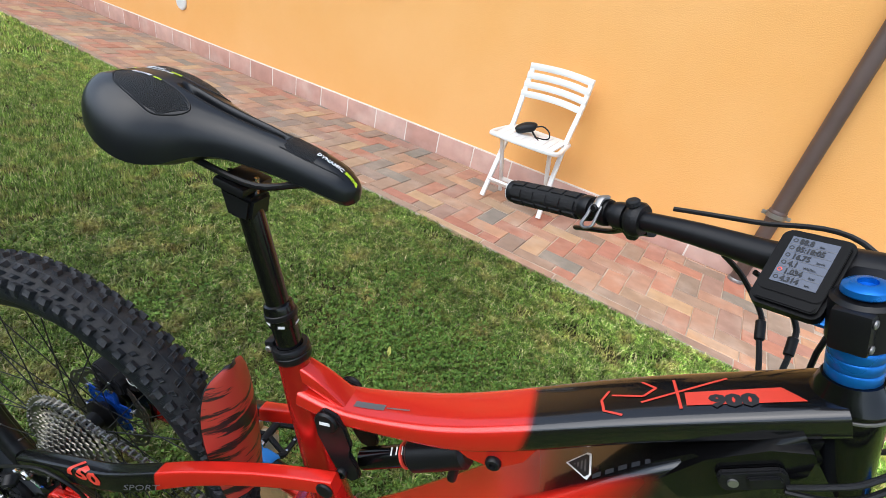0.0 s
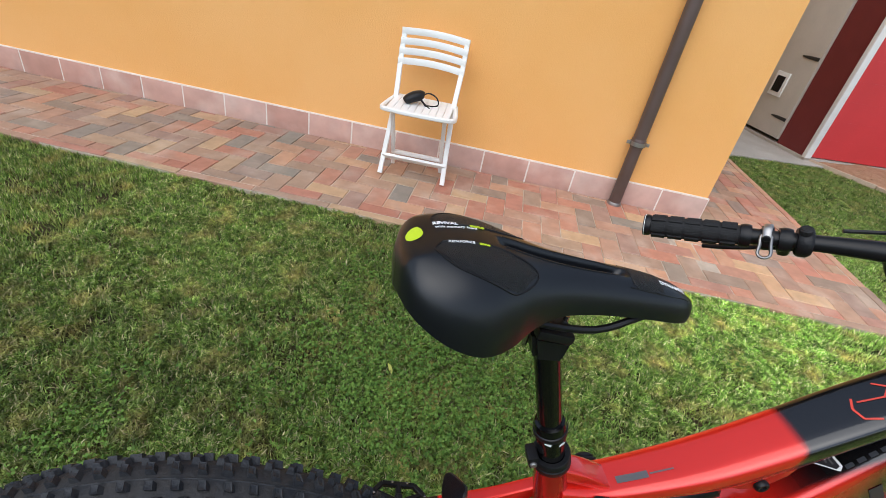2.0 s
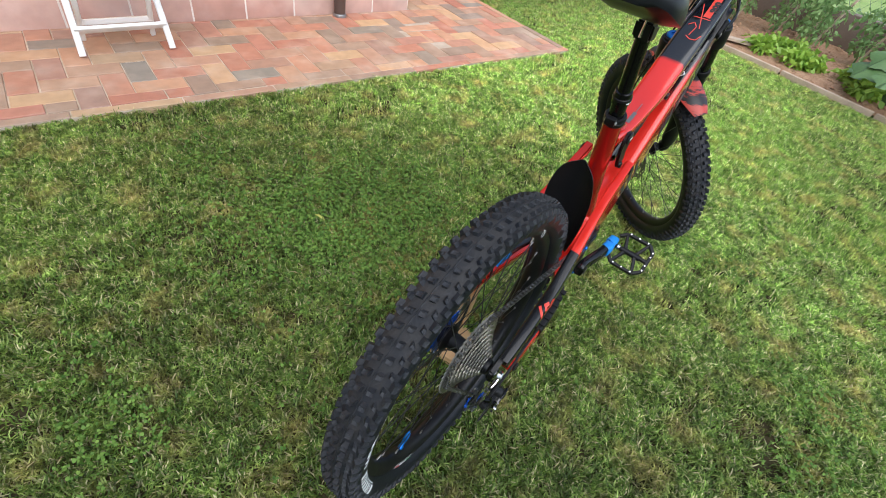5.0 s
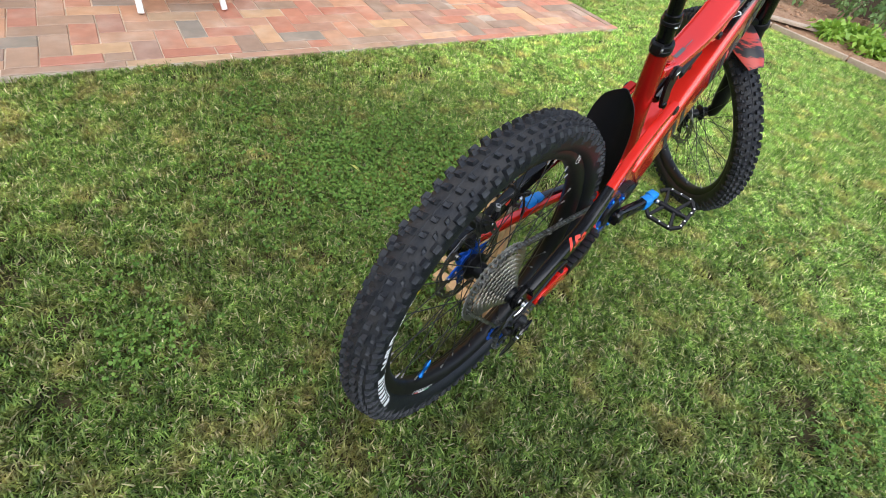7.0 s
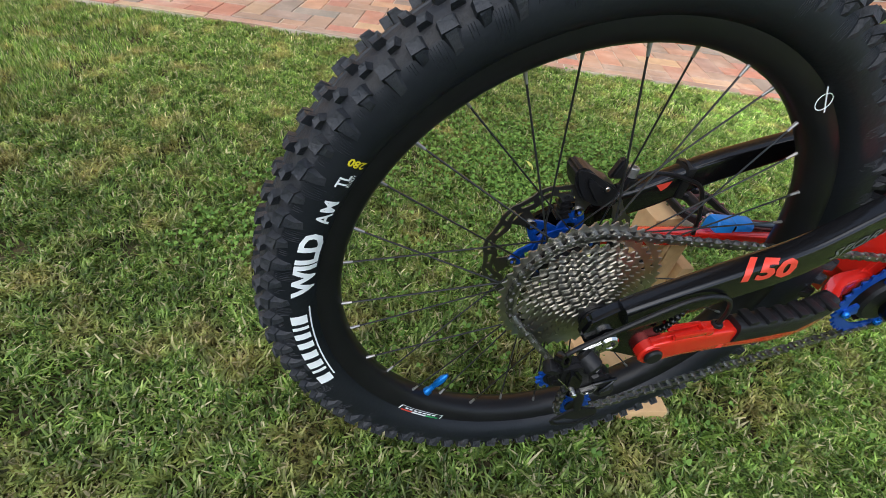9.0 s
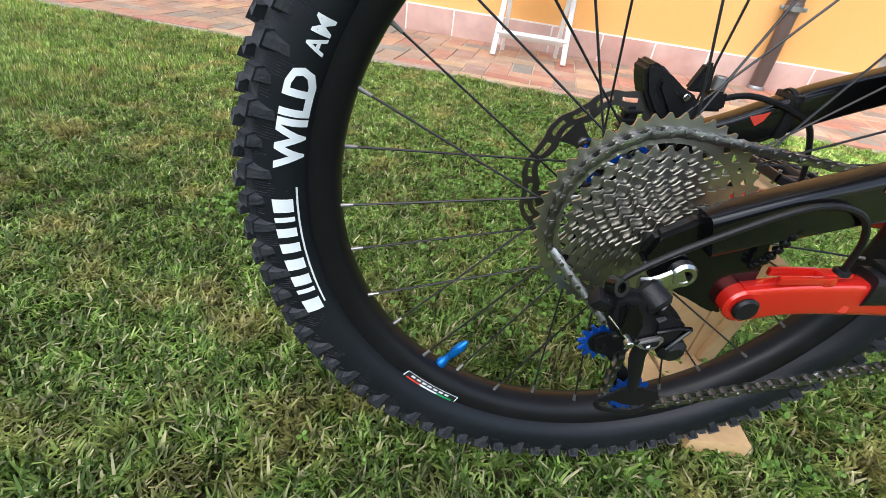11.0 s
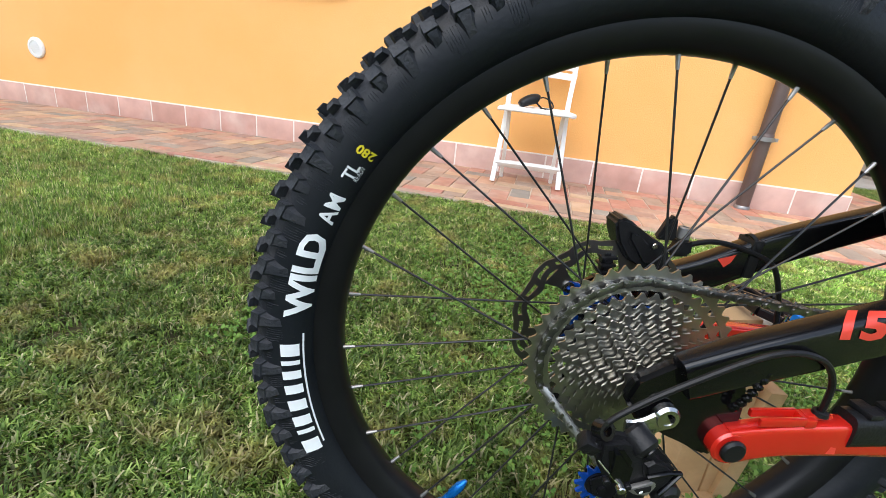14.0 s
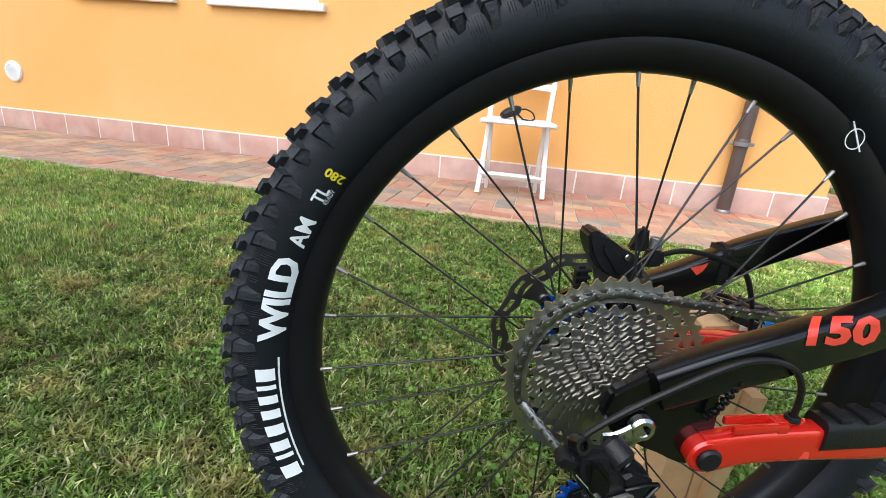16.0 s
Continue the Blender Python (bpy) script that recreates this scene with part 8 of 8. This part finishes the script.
_sx = Vector((0.0375, -0.0297, 0.0125)).normalized()
_sy = Vector((0.0170, 0.0445, 0.0530))
_sy = (_sy - _sx * _sx.dot(_sy)).normalized()
SCREEN_M = Matrix.Translation((0.868, 0.037, 1.024)) @ Matrix((_sx, _sy, _sx.cross(_sy))).transposed().to_4x4() @ Matrix.Translation((0, 0, -0.006))
disp = part("display_unit", moved(rounded_slab(0.0525, 0.0750, 0.016, 0.008, 0.003), SCREEN_M), CASE, bike, "black bicycle computer with a lit grey screen")
part("bezel", moved(moved(rounded_slab(0.0475, 0.0600, 0.0018, 0.006, 0.0006), Matrix.Translation((0, 0.0050, 0.0082))), SCREEN_M), CASE, disp, "glossy black bezel")
part("screen", moved(add_box(bmesh.new(), (0.0335, 0.0450, 0.0012), Matrix.Translation((0, 0.0065, 0.0093))), SCREEN_M), SCREEN, disp, "pale grey-blue screen")
part("mount", moved(add_box(bmesh.new(), (0.0540, 0.062, 0.008), Matrix.Translation((0.0042, -0.003, -0.0120)), 0.003), SCREEN_M), BLUE, disp, "blue metal mount")
part("lower_lip", moved(moved(rounded_slab(0.0440, 0.0085, 0.0030, 0.0035, 0.0010), Matrix.Translation((0, -0.0300, 0.0085))), SCREEN_M), CASE, disp, "matt rubber lip with the button")


def on_screen(x, y, sx=1.0):
    return lambda co: SCREEN_M @ Vector((co.x * sx + x, co.y + y, 0.0102 + max(0, co.z)))


for k, (text, unit) in enumerate((("88.8", "km"), ("05:18:05", ""), ("16.75", "km/h"), ("4.1", "Wh/km"), ("1.034", "kcal"), ("4.314", "km"))):
    y = 0.0228 - k * 0.0074
    part("readout", lettering(text, 0.0068, on_screen(-0.0102, y, 0.88), bold=0.00025), DARK_INK, disp, "dark screen digits")
    if unit:
        part("readout", lettering(unit, 0.0032, on_screen(-0.0088 + 0.0033 * len(text), y, 0.9)), DARK_INK, disp)
    part("icon", moved(lathe(bmesh.new(), [(0.0012, 0), (0.0012, 0.0003), (0.0019, 0.0003), (0.0019, 0)], Matrix.Translation((-0.0135, y + 0.0025, 0.0100)), 12, True), SCREEN_M), RED_INK if k == 4 else DARK_INK, disp)
    if k:
        part("rule", moved(add_box(bmesh.new(), (0.0325, 0.00035, 0.0002), Matrix.Translation((0, y + 0.0062, 0.0101))), SCREEN_M), GREY_INK, disp)

# -- cables --
def hose(points, r=0.0026, name="cable", label="black cable housing"):
    part(name, tube(points, r, 8, 8), BLACK_PLASTIC, bike, label)


def turned(v):
    return STEER @ Vector(v)


L1, L2 = turned(bar_point(0.155) + Vector((0.020, 0, -0.012))), turned(bar_point(0.165) + Vector((0.0, 0, 0.020)))
hose([L2, turned(bar_point(0.10) + Vector((0.012, 0, 0.026))), turned(bar_point(0.03) + Vector((0.050, 0, 0.026))), (0.985, 0.004, 0.995), (0.990, -0.014, 0.968), (0.975, -0.036, 0.932), (0.950, -0.050, 0.908), (0.930, -0.054, 0.895), (0.908, -0.0515, 0.876)])
hose([L1, turned(bar_point(0.11) + Vector((0.03, 0, -0.012))), turned(bar_point(0.04) + Vector((0.07, 0, -0.016))), turned(BAR + Vector((0.085, -0.03, -0.06))), (1.01, 0.02, 0.90), (0.965, 0.038, 0.868), (0.93, 0.042, 0.85)])
hose([(0.842, 0.124, 0.985), (0.868, 0.133, 0.968), (0.893, 0.133, 0.946), (0.909, 0.127, 0.928), (0.910, 0.111, 0.913), (0.911, 0.096, 0.903), (0.913, 0.083, 0.891), (0.914, 0.062, 0.872), (0.912, 0.043, 0.858)], 0.0029, label="black electric cable with a connector")
hose([(0.868, 0.104, 0.985), (0.895, 0.114, 0.972), (0.920, 0.117, 0.954), (0.935, 0.111, 0.936), (0.933, 0.096, 0.922), (0.932, 0.087, 0.910), (0.930, 0.080, 0.902), (0.926, 0.060, 0.880), (0.920, 0.043, 0.862)], 0.0029, label="black electric cable with a connector")
for p in (((0.909, 0.125, 0.926), (0.910, 0.108, 0.911)), ((0.934, 0.104, 0.929), (0.932, 0.090, 0.914))):
    part("connector", cylinder(*p, 0.0050, 12, 0.0012), BLACK_PLASTIC, bike, "black cable connector")
R1 = turned(bar_point(-0.150) + Vector((0.030, 0, -0.022)))
hose([R1, turned(bar_point(-0.09) + Vector((0.05, 0, -0.03))), turned(BAR + Vector((0.065, 0.0, -0.03))), turned(BAR + Vector((0.03, 0.04, -0.10))), turned(FRONT_HUB + Vector((-0.02, 0.075, 0.25))), turned(FRONT_HUB + Vector((-0.045, 0.072, 0.11)))])
hose([turned(bar_point(-0.145) + Vector((0.0, 0, -0.030))), turned(bar_point(-0.08) + Vector((0.03, 0, -0.035))), (0.985, 0.012, 0.990), (0.998, -0.010, 0.962), (0.985, -0.034, 0.924), (0.958, -0.051, 0.897), (0.935, -0.0545, 0.882), (0.908, -0.0520, 0.872)])
# rear brake caliper and hose
cal = part("rear_caliper", extruded([(-0.0082, 0.4755), (-0.0037, 0.4794), (0.0053, 0.4783), (0.0176, 0.4703), (0.0302, 0.4622), (0.0483, 0.4544), (0.0565, 0.4437), (0.0584, 0.4286), (0.0444, 0.4240), (0.0270, 0.4300), (0.0105, 0.4370), (-0.0015, 0.4530), (-0.0074, 0.4684)], 0.043, 0.074, 0.0085), BLACK_PLASTIC, bike, "black two-piece rear brake caliper")
part("caliper_half", extruded([(0.006, 0.470), (0.018, 0.463), (0.034, 0.452), (0.044, 0.440), (0.040, 0.431), (0.029, 0.439), (0.018, 0.444), (0.006, 0.459)], 0.0395, 0.046, 0.003), BLACK_MATT, cal)
part("brake_pad", extruded([(-0.012, 0.438), (0.000, 0.440), (0.003, 0.406), (-0.009, 0.405)], 0.046, 0.060, 0.003), BLACK_PLASTIC, cal)
for k in range(4):
    part("cooling_fin", add_box(bmesh.new(), (0.016, 0.018, 0.003), pose(-0.005, 0.053, 0.411 + 0.008 * k, 0, -8, 0), 0.001), BLACK_MATT, cal)
part("mount_ear", extruded([(0.044, 0.456), (0.054, 0.482), (0.062, 0.482), (0.066, 0.456)], 0.056, 0.068, 0.003), BLACK_PLASTIC, cal)
part("mount_ear", extruded([(0.060, 0.440), (0.066, 0.462), (0.080, 0.462), (0.084, 0.442)], 0.050, 0.066, 0.004), BLACK_PLASTIC, cal)
part("caliper_bolt", lathe(bmesh.new(), [(0.0046, 0.0), (0.0070, 0.0), (0.0070, 0.011), (0.0060, 0.012), (0.0036, 0.012), (0.0034, 0.006)], axis_pose((0.072, 0.059, 0.460), (0.05, 0, 1)), 16), STEEL, cal, "bright socket-head bolt")
part("caliper_bolt", cylinder((0.0345, 0.0400, 0.4545), (0.0345, 0.0375, 0.4545), 0.0034, 10, 0.0006), CHROME, cal, "bright bleed screw")
hose([(0.058, 0.058, 0.446), (0.0861, 0.068, 0.450), (0.113, 0.072, 0.4549), (0.141, 0.072, 0.4523), (0.167, 0.072, 0.445), (0.188, 0.072, 0.4364), (0.2012, 0.072, 0.4208), (0.2153, 0.072, 0.3876), (0.226, 0.075, 0.352)], 0.0030, label="black brake hose")
part("hose_clip", add_box(bmesh.new(), (0.012, 0.028, 0.044), pose(0.168, 0.086, 0.438), 0.002), BLACK_PLASTIC, bike, "black hose clip on the stay")
part("cable_tie", lathe(bmesh.new(), [(0.011, -0.002), (0.013, -0.002), (0.013, 0.002), (0.011, 0.002)], Matrix.Translation((0.168, 0.084, 0.452)) @ pose(0, 0, 0, 0, 70, 0), 16, True), BLACK_PLASTIC, bike)

# -- wooden prop under the swingarm --
prop = empty("wooden_prop", BIKE @ pose(0.245, 0.145, 0), "raw wooden block stand propping up the bike's pedal", "wooden stand")
part("upright_post", add_box(bmesh.new(), (0.052, 0.044, 0.310), pose(-0.012, 0.008, 0.185, 2, -2, 4), 0.002), WOOD, prop)
part("upright_post", add_box(bmesh.new(), (0.034, 0.040, 0.295), pose(0.034, 0.010, 0.177, 2, -2, 5), 0.002), WOOD, prop)
part("brace", add_box(bmesh.new(), (0.028, 0.040, 0.20), pose(0.062, 0.004, 0.130, 2, 6, 4), 0.002), WOOD, prop)
part("base_board", add_box(bmesh.new(), (0.085, 0.300, 0.030), pose(0.010, -0.015, 0.017, 0, 0, -6), 0.003), WOOD, prop)
part("base_board", add_box(bmesh.new(), (0.036, 0.22, 0.034), pose(-0.062, -0.005, 0.019, 0, 0, 3), 0.003), WOOD, prop)
part("wrapping", sweep(bmesh.new(), [(0.030, 0.000, 0.296), (0.032, 0.000, 0.310), (0.034, 0.000, 0.322), (0.036, 0.000, 0.332)], [(0.022, 0.020), (0.025, 0.023), (0.022, 0.021), (0.012, 0.011)], 12, (0, 1, 0), 3), WRAP, prop, "pale crumpled wrapping round the post's top")


# ---- paving, border and baseboard: piece by piece ----
def chamfered(sx, sy, h, b):
    """A paver: top face with a small chamfer, sides, open below."""
    lo = [(-sx / 2, -sy / 2), (sx / 2, -sy / 2), (sx / 2, sy / 2), (-sx / 2, sy / 2)]
    v = [(x, y, -h) for x, y in lo] + [(x, y, -b) for x, y in lo] + [(x - math.copysign(b, x), y - math.copysign(b, y), 0) for x, y in lo]
    f = [(i, (i + 1) % 4, 4 + (i + 1) % 4, 4 + i) for i in range(4)] + [(4 + i, 4 + (i + 1) % 4, 8 + (i + 1) % 4, 8 + i) for i in range(4)] + [(8, 9, 10, 11)]
    return v, f


def build_paving():
    top = 0.022
    regions = [(-9.0, PAVE_X - 0.06, PAVE_Y + 0.055, WALL_Y - 0.004), (CORNER_X + 0.012, PAVE_X - 0.06, WALL_Y - 0.004, 4.2)]
    bm = bmesh.new()
    add_box(bm, (PAVE_X + 9.0, WALL_Y - PAVE_Y, 0.1), pose((PAVE_X - 9.0) / 2, (WALL_Y + PAVE_Y) / 2, top - 0.005 - 0.05))
    add_box(bm, (PAVE_X - CORNER_X - 0.005, 4.2 - WALL_Y, 0.1), pose((PAVE_X + CORNER_X + 0.005) / 2, (4.2 + WALL_Y) / 2, top - 0.0055 - 0.05))
    pavement = tagged(part("pavement", bm, SAND), "herringbone paving of red, brown and grey clay pavers", "pavement", kind="structure")
    rng = random.Random(31)
    u = 0.111
    cover = [(1.36, 1.68, 1.33, 1.64)]     # a square inspection cover set with cut pavers
    pieces = []
    for rx0, rx1, ry0, ry1 in regions:
        i0, i1 = int((rx0 + 9) / u) - 2, int((rx1 + 9) / u) + 2
        j0, j1 = int((ry0 - 0.9) / u) - 2, int((ry1 - 0.9) / u) + 2
        for i in range(i0, i1):
            for j in range(j0, j1):
                k = (i - j) % 4
                if k == 0:
                    box = (i, j, i + 2, j + 1)
                elif k == 3:
                    box = (i, j, i + 1, j + 2)
                else:
                    continue
                x0, y0, x1, y1 = -9 + box[0] * u, 0.9 + box[1] * u, -9 + box[2] * u, 0.9 + box[3] * u
                x0, x1, y0, y1 = max(x0, rx0), min(x1, rx1), max(y0, ry0), min(y1, ry1)
                if x1 - x0 < 0.02 or y1 - y0 < 0.02:
                    continue
                cx, cy = (x0 + x1) / 2, (y0 + y1) / 2
                if any(a < cx < b and c < cy < d for a, b, c, d in cover):
                    continue
                pieces.append((cx, cy, x1 - x0 - 0.005, y1 - y0 - 0.005))
    for a, b, c, d in cover:
        for i in range(3):
            pieces.append((a + (i + 0.5) * (b - a) / 3, (c + d) / 2 - 0.05, (b - a) / 3 - 0.008, (d - c) * 0.62))
        pieces.append(((a + b) / 2, d - 0.05, b - a - 0.006, 0.085))
    x = -9.0
    while x < PAVE_X - 0.01:
        x1 = min(x + 0.42, PAVE_X)
        pieces.append(((x + x1) / 2, PAVE_Y + 0.025, x1 - x - 0.005, 0.05))
        x = x1
    y = PAVE_Y + 0.055
    while y < 4.2:
        y1 = min(y + 0.42, 4.2)
        pieces.append((PAVE_X - 0.026, (y + y1) / 2, 0.05, y1 - y - 0.005))
        y = y1
    pieces.sort(key=lambda p: math.hypot(p[0] - 0.2, (p[1] - 0.6) * 1.3))
    shared, far_v, far_f = {}, [], []
    for n, (cx, cy, sx, sy) in enumerate(pieces):
        lift, rx, ry = rng.uniform(-0.0018, 0.0018), rng.uniform(-0.5, 0.5), rng.uniform(-0.5, 0.5)
        m = pose(cx + rng.uniform(-0.0012, 0.0012), cy + rng.uniform(-0.0012, 0.0012), top + lift, rx, ry, rng.uniform(-0.7, 0.7))
        v, f = chamfered(sx, sy, 0.03, 0.003)
        if n < 300:
            key = (round(sx, 3), round(sy, 3))
            if key not in shared:
                me = bpy.data.meshes.new("brick")
                me.from_pydata(v, [], f)
                me.materials.append(BRICK)
                shared[key] = me
            ob = new("brick", shared[key])
            ob.parent, ob.matrix_local = pavement, m
        else:
            base = len(far_v)
            far_v += [tuple(m @ Vector(q)) for q in v]
            far_f += [tuple(base + q for q in face) for face in f]
    ob = from_arrays("pavers", far_v, far_f, BRICK_FAR, pavement)
    ob["kind"] = "stuff"


build_paving()


def build_baseboard():
    z0, z1 = 0.018, 0.170
    bm = add_box(bmesh.new(), (CORNER_X + 9.0, 0.012, z1 - z0 + 0.008), pose((CORNER_X - 9.0) / 2, WALL_Y + 0.0065, (z0 + z1) / 2 + 0.004))
    base = tagged(part("baseboard", bm, GROUT), "reddish stone tile baseboard along the house wall", "baseboard", kind="structure")
    joints = sorted([0.743 - 0.3075 * k for k in range(0, 32)] + [1.05, 1.325] + [CORNER_X])
    rng = random.Random(9)
    for a, b in zip(joints, joints[1:]):
        bm = add_box(bmesh.new(), (b - a - 0.010, 0.012, z1 - z0), Matrix(), 0.0012)
        ob = part("tile", bm, TILE_BASE, base)
        ob.matrix_local = pose((a + b) / 2, WALL_Y + 0.0045 + rng.uniform(-0.0008, 0.0008), (z0 + z1) / 2 + rng.uniform(-0.001, 0.001))
    bm = add_box(bmesh.new(), (0.012, 2.2, z1 - z0), pose(CORNER_X - 0.003, WALL_Y + 1.1 + 0.012, (z0 + z1) / 2), 0.0015)
    tagged(part("baseboard_east", bm, MORTAR), "stone baseboard along the side wall", "baseboard", kind="structure")


build_baseboard()
